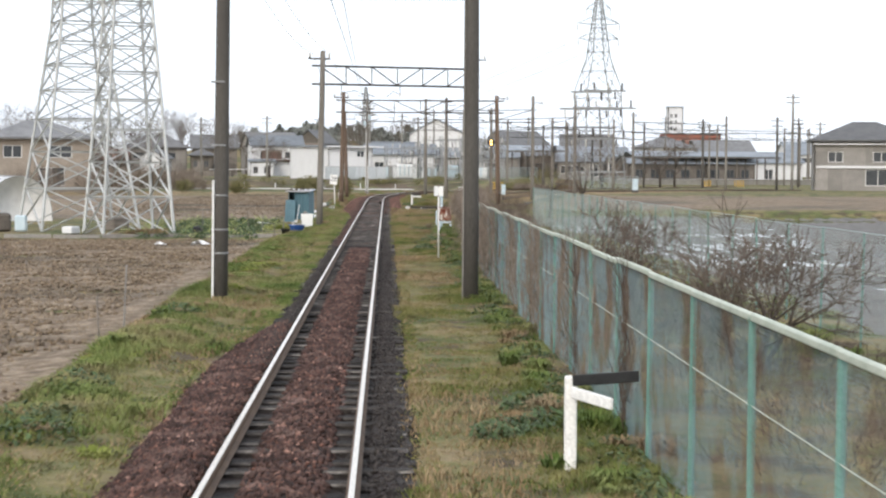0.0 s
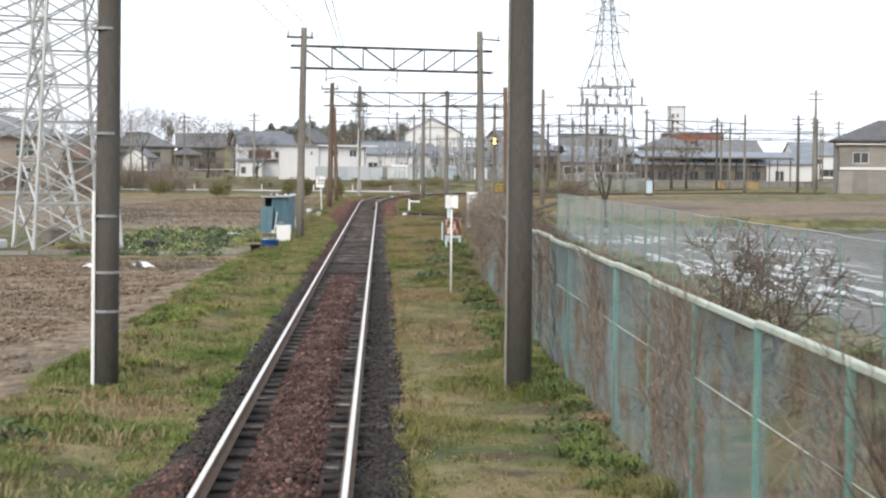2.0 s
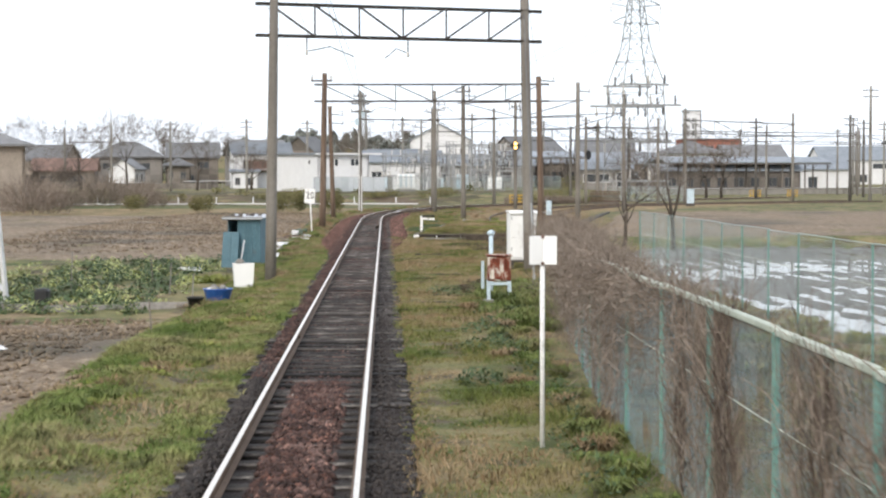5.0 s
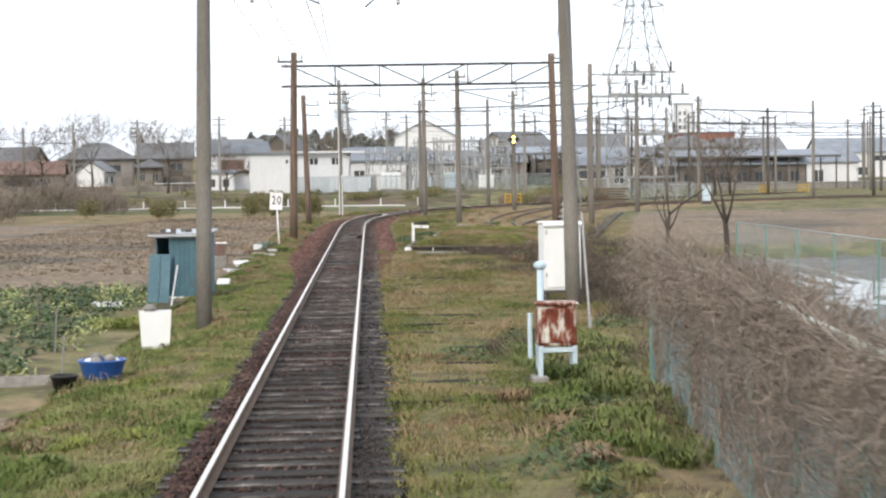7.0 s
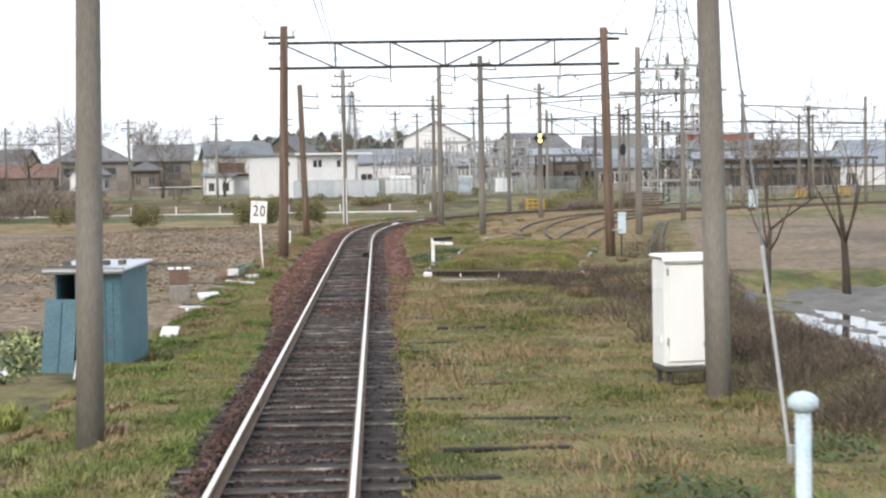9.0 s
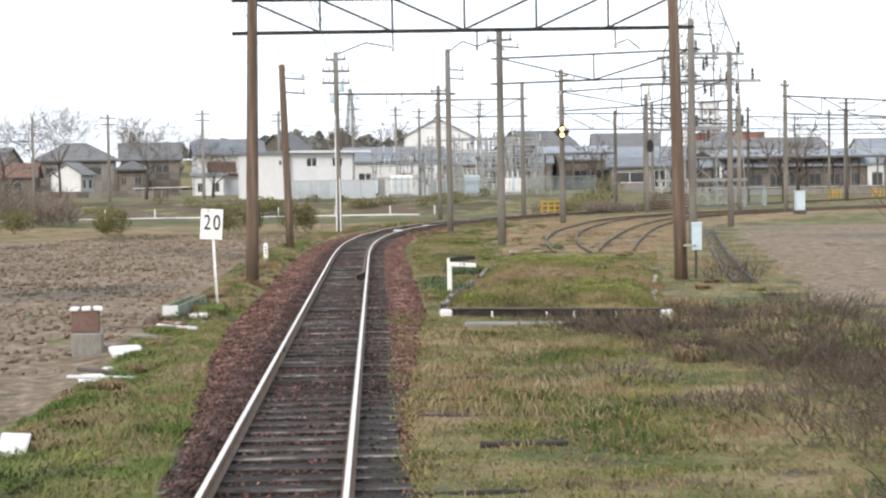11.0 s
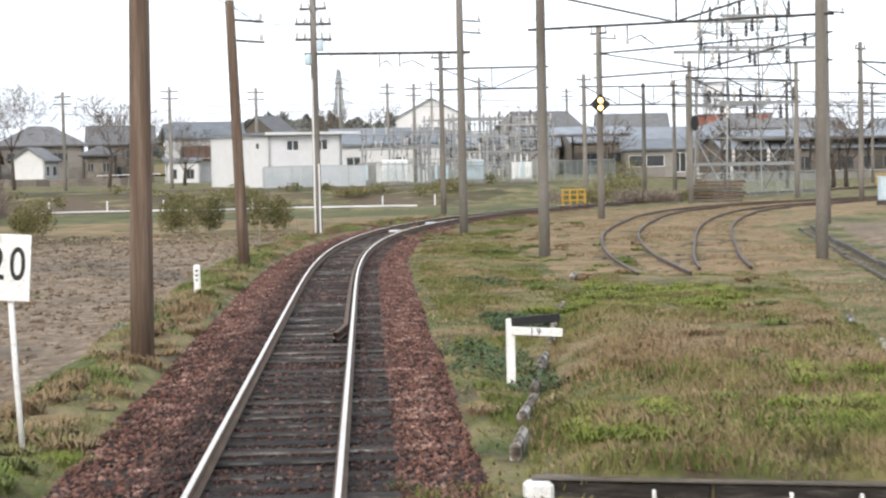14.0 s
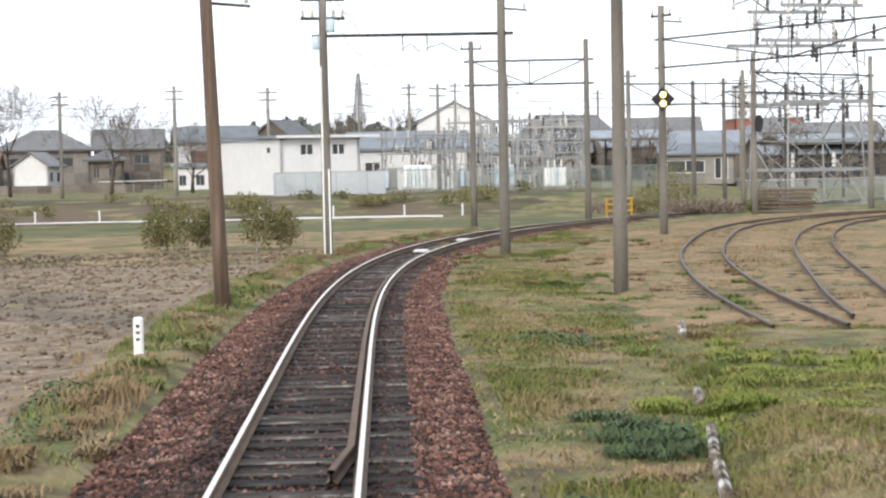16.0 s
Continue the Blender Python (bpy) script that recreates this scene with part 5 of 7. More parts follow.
for i in range(3):
    part("slab", Geo().box(-1.0 + 0.95 * i, 0.02 * i, 0.0, 0.93, 0.42, 0.09, 1.5 * i, 0.015), M["concrete"], slab)
# buried sleepers showing beside the running track
for i in range(16):
    y = 62 + i * 1.9 + random.uniform(-0.5, 0.5)
    x = 1.35 + random.uniform(0, 0.9)
    bs = thing("old_sleeper", (x, y, float(height(x, y))), "rotten sleeper half buried in grass", "sleeper", "half-buried sleepers", turn=random.uniform(-4, 4))
    part("timber", Geo().box(0, 0, -0.01, random.uniform(0.6, 1.3), 0.14, 0.06, ch=0.012), M["sleeper"], bs)
for y, side in ((102.6, 0), (104.4, 0), (106.2, 0), (108.4, 0), (111.6, 0), (113.2, 0), (116.6, 0), (123.4, 0), (124.9, 0), (102.5, 1), (104.2, 1), (108.6, 1), (112.5, 1)):
    x = mound_edges(y)[side]
    eg = thing("edging_post", (x, y, float(height(x, y))), "broken whitewashed concrete edging beam", "edging", "edging beams", turn=-8.5 + random.uniform(-4, 4))
    part("beam", Geo().box(0, 0, 0.05 + random.uniform(-0.03, 0.03), 0.09, random.uniform(0.9, 1.4), 0.2, ch=0.03, tilt=random.uniform(-3, 3)), M["edging"], eg)

# ---- sidings ----
def siding(pts, label):
    """A rusty light track through pts, half sunk in grass."""
    P = [Vector((x, y, 0)) for x, y in pts]
    fine = []
    for i in range(len(P) - 1):
        a, b, c, d = P[max(i - 1, 0)], P[i], P[i + 1], P[min(i + 2, len(P) - 1)]
        for k in range(6):
            t = k / 6
            fine.append(0.5 * ((2 * b) + (c - a) * t + (2 * a - 5 * b + 4 * c - d) * t * t + (3 * b - a - 3 * c + d) * t ** 3))
    fine.append(P[-1])
    tr = thing("siding_track", (0, 0, 0), label, "track", "rusty sidings", kind="structure")
    for u in (-0.565, 0.565):
        pl = []
        for i, p in enumerate(fine):
            d = (fine[min(i + 1, len(fine) - 1)] - fine[max(i - 1, 0)]).normalized()
            sd = Vector((d.y, -d.x, 0))
            pl.append((p + sd * u, sd))
        part("rail", sweep(pl, RAIL, 0.02), M["siding_rail"], tr)
        part("rail_top", sweep(pl, [(-0.024, 0.0), (0.024, 0.0), (0.02, 0.003), (-0.02, 0.003)], 0.1445), M["dark_steel"], tr, "dull worn rail top")
    acc = 0.0
    for p, q in zip(fine, fine[1:]):
        d = q - p
        acc += d.length
        if acc > 0.75:
            acc = 0
            ob = new("sleeper", sleeper_mesh)
            ob.parent = tr
            ob.matrix_basis = pose(p.x, p.y, -0.035, 0, 0, -math.degrees(math.atan2(d.x, d.y)))
    return tr


siding([(7.12, 124), (7.27, 127), (7.52, 131), (8.02, 136), (8.82, 142), (9.77, 147.4), (11.47, 155), (13.46, 162.5), (15.94, 168.6), (18.9, 173.5), (23, 178.5), (31.93, 185), (44.72, 195)], "rusty siding curving away through grass")
siding([(8.72, 125.4), (9.47, 130), (10.82, 137), (12.12, 143.5), (13.82, 151), (16.24, 159.6), (18.99, 166.8), (23, 173), (30, 180), (46.85, 190)], "second rusty siding curving beside the first")

# ---- open concrete channel between the sidings and the field ----
def channel_x(y):
    return 9.55 + (y - 110) * 0.158 + 0.0004 * (y - 110) ** 2


ch = thing("drain_channel", (0, 0, 0), "open concrete drain channel along the field edge", "channel", kind="structure")
for side, hh, m in ((-0.2, 0.02, "pole"), (0.2, 0.09, "pole")):
    for k in range(19):
        y0 = 108.0 + 2.0 * k
        a, b = Vector((channel_x(y0) + side, y0, 0)), Vector((channel_x(y0 + 1.97) + side, y0 + 1.97, 0))
        c = (a + b) / 2
        part("channel_block", Geo().box(c.x, c.y, float(height(c.x, c.y)) + hh / 2 - 0.12, 0.09, (b - a).length, hh + 0.3, -math.degrees(math.atan2(b.x - a.x, b.y - a.y)), 0.012), M[m], ch)
bed_g = Geo()
for k in range(20):
    y = 108.0 + 2.0 * k
    x = channel_x(y)
    bed_g.add([(x - 0.3, y, float(height(x, y)) + 0.02), (x + 0.3, y, float(height(x, y)) + 0.02)], [])
bed_g.f = [(2 * k, 2 * k + 1, 2 * k + 3, 2 * k + 2) for k in range(19)]
part("channel_bed", bed_g, M["bank_turf"], ch, "dark silt in the channel")


# ---- overhead wires, brackets and the signal ----
def wires(name, label, spans, r=0.008, sag=0.25, group="overhead wires"):
    """Sagging wires from support to support, one part a span."""
    g = thing(name, spans[0], label, "wire", group)
    o = Vector(spans[0])
    for p, q in zip(spans, spans[1:]):
        p, q = Vector(p), Vector(q)
        n = 8
        part("span", Geo().path([p.lerp(q, i / n) - o - Vector((0, 0, 4 * sag * (i / n) * (1 - i / n))) for i in range(n + 1)], r, 4), M["wire"], g)
    return g


C = [(0.0, -30, 0), (0.0, 29.2, 0), (0.0, 73.6, 0), (0.0, 110.0, 0)] + [tuple(on_line(s, 0)) for s in (133, 149, 179, 200, 225)]
wires("contact_wire", "thin copper contact wire over the track", [(x, y, 5.0) for x, y, _ in C], 0.007, 0.04)
wires("messenger_wire", "sagging messenger wire above the contact wire", [(x, y, 5.65) for x, y, _ in C], 0.007, 0.5)
wires("feeder_wire", "feeder wire along the pole tops", [(-2.4, -30, 7.4), (-2.4, 29.3, 7.3), (-2.45, 73, 7.5), (-2.4, 110, 7.2), (-2.45, 130.4, 6.55), (-0.5, 149.6, 8.0)], 0.009, 0.5)
wires("feeder_wire", "feeder wire along the pole tops", [(-1.8, -30, 7.4), (-2.0, 29.3, 7.3), (-1.6, 73, 7.5), (-1.6, 110, 7.2), (-2.3, 130.4, 6.5), (-1.5, 149.6, 8.0)], 0.009, 0.5)
wires("feeder_wire", "feeder wire over the sidings", [(4.6, 75, 7.5), (8.1, 109.9, 7.1), (12.0, 129.6, 7.8), (17.4, 149.4, 8.0), (27, 176, 7.8), (46.85, 200, 7.8)], 0.009, 0.5)
for off, zz in ((0, 5.2), (0.0, 5.8)):
    wires("siding_wire", "thin overhead wire above the sidings", [(7.2, 109.8, zz), (8.0, 132.2, zz), (13.2, 156.8, zz), (19.5, 183, zz), (31.93, 205, zz), (48.98, 225, zz)], 0.007, 0.1)
wires("power_line", "far power line from pole to pole", [(-64.01, 238, 8.0), (-30.97, 234, 7.9), (-24.57, 236, 7.9), (-15.51, 235, 8.0), (-8.58, 240, 8.0), (5.28, 244, 8.2), (31.93, 250, 8.4), (63.91, 262, 8.6)], 0.02, 0.3)
wires("power_line", "far power line from pole to pole", [(-64.01, 238, 7.4), (-30.97, 234, 7.3), (-24.57, 236, 7.3), (-15.51, 235, 7.4), (-8.58, 240, 7.4), (5.28, 244, 7.6), (31.93, 250, 7.8), (63.91, 262, 8.0)], 0.02, 0.3)
for k in (-1, 1):
    wires("power_line", "transmission line from the tower", [(25.8 + 2.4 * k, 216, 18.0), (-5.5 + 4 * k, 560, 21.0)], 0.03, 3.0)


def pull_off(x, y, z, reach, turn=0.0):
    """A registration arm that steadies the contact wire, hung from a beam on an insulator."""
    g = thing("registration_arm", (x, y, z), "hinged steel registration arm with an insulator", "bracket", "registration arms", turn=turn)
    part("hanger", Geo().tube((0, 0, 0), (0, 0, -0.45), 0.018, n=6), M["dark_steel"], g)
    part("arm", Geo().path([(0, 0, -0.42), (reach * 0.5, 0, -0.3), (reach, 0, -0.55)], 0.016, 6), M["dark_steel"], g)
    part("insulator", Geo().lathe([(0.02, -0.52), (0.05, -0.49), (0.025, -0.45), (0.05, -0.42), (0.02, -0.38)], 0, 0, 0, 10), M["porcelain"], g, smooth=True)
    return g


for x, y, z, r in ((-1.2, 73.3, 6.2, 1.2), (1.4, 74.0, 6.2, -0.6), (1.3, 109.97, 6.1, -1.3), (3.3, 109.95, 6.1, 0.7), (3.3, 109.95, 6.1, -0.7), (6.6, 109.92, 6.1, 0.6), (7.6, 131.83, 6.02, 0.7), (9.7, 130.76, 6.02, -0.6), (2.1, 148.66, 6.46, 0.9), (1.4, 148.87, 6.48, 0.5), (7.0, 179.24, 6.4, 0.6), (13.0, 155.94, 5.96, 0.9), (15.7, 151.92, 5.96, -0.6)):
    pull_off(x, y, z, r)


def side_arm(x, y, z, ln, turn=0.0):
    g = thing("bracket_arm", (x, y, z), "steel bracket arm with insulators on a pole", "bracket", "pole brackets", turn=turn)
    part("bar", Geo().angle((0, 0, 0), (ln, 0, -0.06), 0.05), M["dark_steel"], g)
    part("insulator", Geo().lathe([(0.02, 0), (0.05, 0.03), (0.03, 0.07), (0.055, 0.1), (0.03, 0.14), (0.015, 0.18)], ln * 0.9, 0, -0.03, 10), M["porcelain"], g, smooth=True)
    return g


for x, y, z in ((-2.35, 130.4, 6.2), (-2.33, 130.4, 5.7), (4.2, 148.0, 7.5), (4.2, 148.0, 7.1), (5.48, 132.9, 7.4), (12.0, 129.6, 7.5), (8.0, 109.9, 7.05), (4.55, 75.0, 7.45), (10.6, 159.5, 7.6), (17.4, 149.4, 7.7)):
    side_arm(x, y, z, 0.75, random.uniform(-8, 8))

# double amber signal on its pole, and a dark disc signal
glow = bpy.data.materials.new("amber_lamp")
glow.use_nodes = True
gb = glow.node_tree.nodes["Principled BSDF"]
gb.inputs["Base Color"].default_value = (0.9, 0.6, 0.2, 1)
gb.inputs["Emission Color"].default_value = (1.0, 0.6, 0.18, 1)
gb.inputs["Emission Strength"].default_value = 6.0


def disc_signal(x, y, z, lit):
    g = thing("disc_signal", (x, y, z), "dark diamond signal board with two lit amber lamps" if lit else "dark round signal board seen edge on", "signal", turn=0 if lit else 52)
    n, r = (4, 0.42) if lit else (12, 0.42)
    ring = [(r * math.cos(2 * math.pi * k / n), r * math.sin(2 * math.pi * k / n)) for k in range(n)]
    v = [(a, -0.02, b) for a, b in ring] + [(a, 0.02, b) for a, b in ring]
    f = [tuple(range(n)), tuple(reversed(range(n, 2 * n)))] + [(k, (k + 1) % n, n + (k + 1) % n, n + k)[::-1] for k in range(n)]
    part("board", Geo().add(v, f), M["black_paint"], g, "black signal board")
    for zz in (0.15, -0.15) if lit else ():
        lamp = part("lamp", Geo().lathe([(0.02, 0), (0.1, 0.0), (0.11, 0.04), (0.07, 0.08), (0.01, 0.09)], n=14), glow, g, "lit amber lamp", True)
        lamp.matrix_basis = pose(0, -0.03, zz, 90, 0, 0)
        hood = part("hood", Geo().add([(0.13 * math.cos(a), -dy, zz + 0.13 * math.sin(a)) for dy in (0.02, 0.2) for a in np.linspace(0, math.pi, 9)], [(i, i + 1, i + 10, i + 9) for i in range(8)]), M["black_paint"], g, "lamp hood")
    part("bracket", Geo().box(0, 0.09, 0, 0.08, 0.16, 0.2), M["dark_steel"], g)
    return g


disc_signal(10.58, 159.2, 4.82, True)
disc_signal(18.6, 180.75, 4.37, False)
# pale blue box strapped to the gantry pole, with its pipe
bb = thing("junction_box", (8.44, 109.6, 0.76), "pale blue junction box strapped to the timber pole", "junction box", turn=-10)
part("case", Geo().box(0, 0, 0.3, 0.24, 0.2, 0.62, ch=0.015), M["pale_blue"], bb)
part("lid", Geo().box(0, 0, 0.63, 0.28, 0.24, 0.04, ch=0.01), M["pale_blue"], bb)
part("conduit", Geo().tube((-0.02, 0, -0.7), (-0.02, 0, 0.02), 0.03, n=8), M["dark_steel"], bb)
part("strap", Geo().box(-0.16, 0.05, 0.1, 0.3, 0.36, 0.04), M["steel"], bb)

# ---- the yard, substation and station behind ----
gantry((26.3, 176), (38.32, 188), (8.25, 8.25), 7.29, 6.2, 4)
gantry((35.13, 228), (46.85, 238), (8.57, 8.57), 7.72, 6.6, 4)
gantry((46.85, 244), (61.78, 252), (8.78, 8.78), 7.93, 6.8, 4)
gantry((61.78, 262), (78.83, 270), (8.78, 8.78), 7.93, 6.8, 4)
gantry((23.4, 214), (35.13, 228), (8.14, 8.57), 7.29, 6.3, 4)
gantry((-36.08, 231), (-30.75, 231), (8.25, 8.78), 6.54, None, 0, arm=False)
gantry((74.57, 300), (95.89, 306), (9.42, 9.42), 8.36, 7.2, 4)
gantry((53.25, 285), (72.44, 290), (9.42, 9.42), 8.36, 7.2, 4)
for x, y, top in ((-24.57, 236, 9.1), (-15.51, 235, 9.33), (-8.58, 240, 9.33), (5.28, 244, 9.56), (31.93, 250, 10.02), (46.64, 192, 10.95), (45.79, 196, 8.4), (63.91, 262, 10.26), (-48.02, 238, 9.1), (9.01, 300, 12.34), (-2.18, 305, 12.92), (3.15, 262, 10.49), (12.74, 268, 11.18), (25.53, 300, 11.18), (51.12, 310, 11.76), (61.78, 240, 9.1), (40.46, 214, 8.63), (55.38, 226, 8.86), (76.7, 250, 9.33), (70.3, 236, 8.86)):
    p = lone_pole(x, y, top, 0.17, 0.12, "pole" if top < 9 else "concrete", label="grey utility pole with a crossarm")
    for dz in (0.4, 1.0):
        part("crossarm", Geo().box(0, 0, top - float(height(x, y)) - dz, 1.5, 0.1, 0.1, random.uniform(-20, 20), 0.01), M["dark_steel"], p)


def bay(x, y, n, step, top, turn=0.0, seed=1):
    """A run of switchgear frames: slim posts, beams, hanging insulators, switch arms and low cabinets."""
    q = random.Random(seed)
    z = float(height(x, y))
    g = thing("switchgear_frame", (x, y, z), "grey steel switchgear frame hung with insulators", "switchgear", "substation frames", turn=turn)
    for i in range(n + 1):
        for yy in (0, 3.2):
            part("post", Geo().box(i * step, yy, top / 2, 0.13, 0.13, top + q.uniform(-0.2, 0.7), ch=0.02), M["frame_steel"], g)
        part("tie", Geo().box(i * step, 1.6, top - 0.6, 0.08, 3.2, 0.1), M["frame_steel"], g)
        part("brace", Geo().angle((i * step, 0.05, 0.2), (i * step, 3.15, top - 0.8), 0.07), M["steel"], g)
    for zz in (top - 0.3, top - 1.5, top - 2.6, top - 3.6):
        for yy in (0, 3.2):
            if zz > 1.0:
                part("beam", Geo().box(n * step / 2, yy - 0.1, zz, n * step + 0.6, 0.08, 0.1), M["frame_steel" if yy else "steel"], g)
    for i in range(n * 5):
        xx = (i + 0.5) * step / 5
        hang = q.choice((top - 2.5, top - 1.4, top - 3.5, top - 0.2))
        part("insulator", Geo().lathe([(0.03, 0), (0.1, 0.06), (0.04, 0.16), (0.1, 0.26), (0.04, 0.36), (0.1, 0.46), (0.04, 0.6)], xx, q.choice((-0.1, 3.1)), hang, 7), M["porcelain" if q.random() < 0.7 else "dark_steel"], g)
        part("switch_arm", Geo().box(xx, q.uniform(-0.3, 3.0), top - q.uniform(0.6, 3.2), 0.05, q.uniform(0.5, 1.4), 0.05, q.uniform(-60, 60), 0, q.uniform(-35, 35)), M["dark_steel" if i % 2 else "frame_steel"], g)
        if i % 2:
            part("dropper", Geo().tube((xx, -0.1, top - 0.3), (xx + q.uniform(-0.4, 0.4), 1.2, q.uniform(1.2, 2.4)), 0.025, n=5), M["dark_steel"], g)
    return g


bay(0.9, 232, 2, 2.3, 4.4, 6, 5)
bay(12.6, 236, 2, 2.2, 5.4, 8, 6)
bay(8.6, 225.5, 2, 1.9, 4.0, -3, 7)
bay(6.34, 236, 3, 2.6, 5.6, 6, 11)
bay(8.69, 243, 3, 2.8, 5.9, 4, 12)
bay(3.78, 229, 2, 2.2, 4.6, 10, 13)
bay(11.14, 229.5, 2, 2.3, 5.0, -4, 14)


def transformer(x, y, w, d, h, m, label, turn=0.0, fins=6):
    z = float(height(x, y))
    g = thing("transformer", (x, y, z), label, "transformer", "substation equipment", turn=turn)
    part("plinth", Geo().box(0, 0, 0.15, w + 0.3, d + 0.3, 0.3, ch=0.03), M["concrete"], g)
    part("tank", Geo().box(0, 0, 0.3 + h / 2, w, d, h, ch=0.04), M[m], g)
    for i in range(fins):
        part("fin", Geo().box(-w / 2 + (i + 0.5) * w / fins, -d / 2 - 0.12, 0.35 + h * 0.5, w / fins * 0.45, 0.22, h * 0.85), M["pale_blue" if i % 2 else m], g)
    for i in range(3):
        part("bushing", Geo().lathe([(0.06, 0), (0.1, 0.1), (0.05, 0.2), (0.1, 0.3), (0.04, 0.55)], (i - 1) * w * 0.3, 0, 0.3 + h, 8), M["porcelain"], g)
    return g


transformer(3.15, 225.5, 2.0, 1.3, 1.7, "white_box", "pale transformer with blue-white cooling fins", 0, 7)
transformer(0.91, 226.0, 1.5, 1.2, 1.5, "wall_grey", "grey switch cabinet in the substation", 0, 3)
transformer(6.56, 225.0, 1.7, 1.2, 1.2, "steel", "grey transformer behind the mesh fence", 0, 4)
transformer(9.54, 226.5, 1.4, 1.2, 1.6, "pale_blue", "pale blue switch cabinet", 0, 4)
transformer(13.17, 225.5, 1.6, 1.2, 1.4, "white_box", "white equipment cabinet in the substation", 0, 3)
mesh_fence([(-6.98, 221.5), (-0.48, 220.0), (15.94, 219.5), (20.73, 226.0)], 2.0, 2.45, 0.95, "grey mesh fence round the substation", "steel", pitch=0.16, w=0.012, wire="mesh_grey")
pan = thing("screen_panels", (-7.2, 222.6, float(height(-7.2, 222.6))), "row of pale grey sheet screens before the substation", "screen")
for i in range(8):
    part("panel", Geo().box(0.5 + i * 1.0, 0.2, 0.85, 0.98, 0.05, 1.62, 0, 0.01), M["screen"], pan)
house(2.72, 247, 9.59, 6, 3.57, "gable", 1.28, "wall_white", "roof_metal", "pale blue-white switch house in the substation", 3, [(0, 1.0, 1.4, 1.4, 1.0), (0, 5.0, 1.4, 1.4, 1.0)], "switch_house", "building")

# station canopies, platform and their posts
plat = thing("platform", (38, 264, float(height(40, 264)) - 0.1), "concrete station platform with a pale edge", "platform", turn=14)
part("body", Geo().box(16, 3, 0.45, 40, 6, 0.9, ch=0.05), M["concrete"], plat)
part("edge", Geo().box(16, 0.1, 0.93, 40, 0.5, 0.05), M["wall_white"], plat)
def canopy(x, y, ln, turn, label, hz=3.6):
    z = float(height(x, y)) + 0.7
    g = thing("platform_canopy", (x, y, z), label, "canopy", "station canopies", turn=turn)
    w = 6.5
    r = gable_roof(ln, w, hz, 0.75, 0.2, 0.14)
    rf = part("roof", r, M["roof_metal"], g)
    rf.matrix_basis = Matrix.Translation((ln / 2, w / 2, 0))
    for i in range(int(ln / 3.4) + 1):
        for yy in (1.0, w - 1.0):
            part("post", Geo().box(0.4 + i * 3.4, yy, hz / 2 - 0.35, 0.17, 0.17, hz + 0.7, ch=0.02), M["wall_dark"], g)
            part("knee_brace", Geo().angle((0.4 + i * 3.4, yy, hz - 0.8), (1.1 + i * 3.4, yy, hz - 0.02), 0.08), M["wall_dark"], g)
        part("tie_beam", Geo().box(0.4 + i * 3.4, w / 2, hz - 0.08, 0.14, w, 0.18), M["wall_dark"], g)
    part("fascia", Geo().box(ln / 2, -0.15, hz - 0.06, ln, 0.06, 0.3), M["wall_dark"], g)
    return g


canopy(39, 264, 24, 12, "long station platform canopy with a pale metal roof")
canopy(42, 277, 20, 10, "second platform canopy beyond the station")
canopy(17, 270, 12, 8, "low roof over the old platform end")
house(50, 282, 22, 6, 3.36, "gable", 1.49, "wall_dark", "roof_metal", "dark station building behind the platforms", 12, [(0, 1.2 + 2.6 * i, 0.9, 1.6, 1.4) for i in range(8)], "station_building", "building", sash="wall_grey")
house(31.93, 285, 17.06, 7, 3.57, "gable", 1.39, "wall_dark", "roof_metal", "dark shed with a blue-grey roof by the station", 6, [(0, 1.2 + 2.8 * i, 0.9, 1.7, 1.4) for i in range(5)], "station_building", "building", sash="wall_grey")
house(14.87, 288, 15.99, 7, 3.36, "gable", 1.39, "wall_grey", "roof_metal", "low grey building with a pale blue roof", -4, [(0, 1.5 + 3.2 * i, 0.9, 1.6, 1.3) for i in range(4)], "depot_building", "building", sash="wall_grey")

# stacked old sleepers, yellow barrier, cabinets in the yard
st = thing("sleeper_stack", (18.7, 182.6, float(height(19, 182.6))), "stack of old timber sleepers with gaps between", "sleeper stack", turn=-6)
for j in range(6):
    for i in range(5):
        part("sleeper", Geo().box(1.45 + 0.1 * (j % 3), 0.1 + i * 0.26, 0.1 + j * 0.2, 2.7, 0.2, 0.13, ch=0.015), M["pole_wood"] if (i + j) % 3 else M["wall_dark"], st)
yb = thing("yellow_barrier", (12.31, 189, float(height(12.31, 189))), "yellow tubular barrier beside the line", "barrier", turn=10)
for i in range(4):
    part("upright", Geo().tube((i * 0.45, 0, 0), (i * 0.45, 0, 0.95), 0.05, n=8), M["yellow"], yb)
for zz in (0.3, 0.62, 0.92):
    part("rail", Geo().tube((-0.1, 0, zz), (1.45, 0, zz), 0.045, n=8), M["yellow"], yb)
for x, y in ((43.65, 232), (48.98, 236)):
    yb2 = copy_thing(yb, pose(x, y, float(height(x, y)), 0, 0, 20))


def cabinet(x, y, w, d, h, m, label, turn=0.0):
    g = thing("line_cabinet", (x, y, float(height(x, y))), label, "cabinet", "cabinets in the yard", turn=turn)
    part("base", Geo().box(0, 0, 0.12, w + 0.1, d + 0.1, 0.28, ch=0.02), M["dark_steel"], g)
    part("body", Geo().box(0, 0, 0.26 + h / 2, w, d, h, ch=0.02), M[m], g)
    part("door", Geo().box(0, -d / 2 - 0.012, 0.26 + h / 2, w * 0.86, 0.02, h * 0.9, ch=0.008), M[m], g)
    part("cap", Geo().box(0, 0, 0.28 + h, w + 0.08, d + 0.08, 0.05, ch=0.015), M[m], g)
    return g


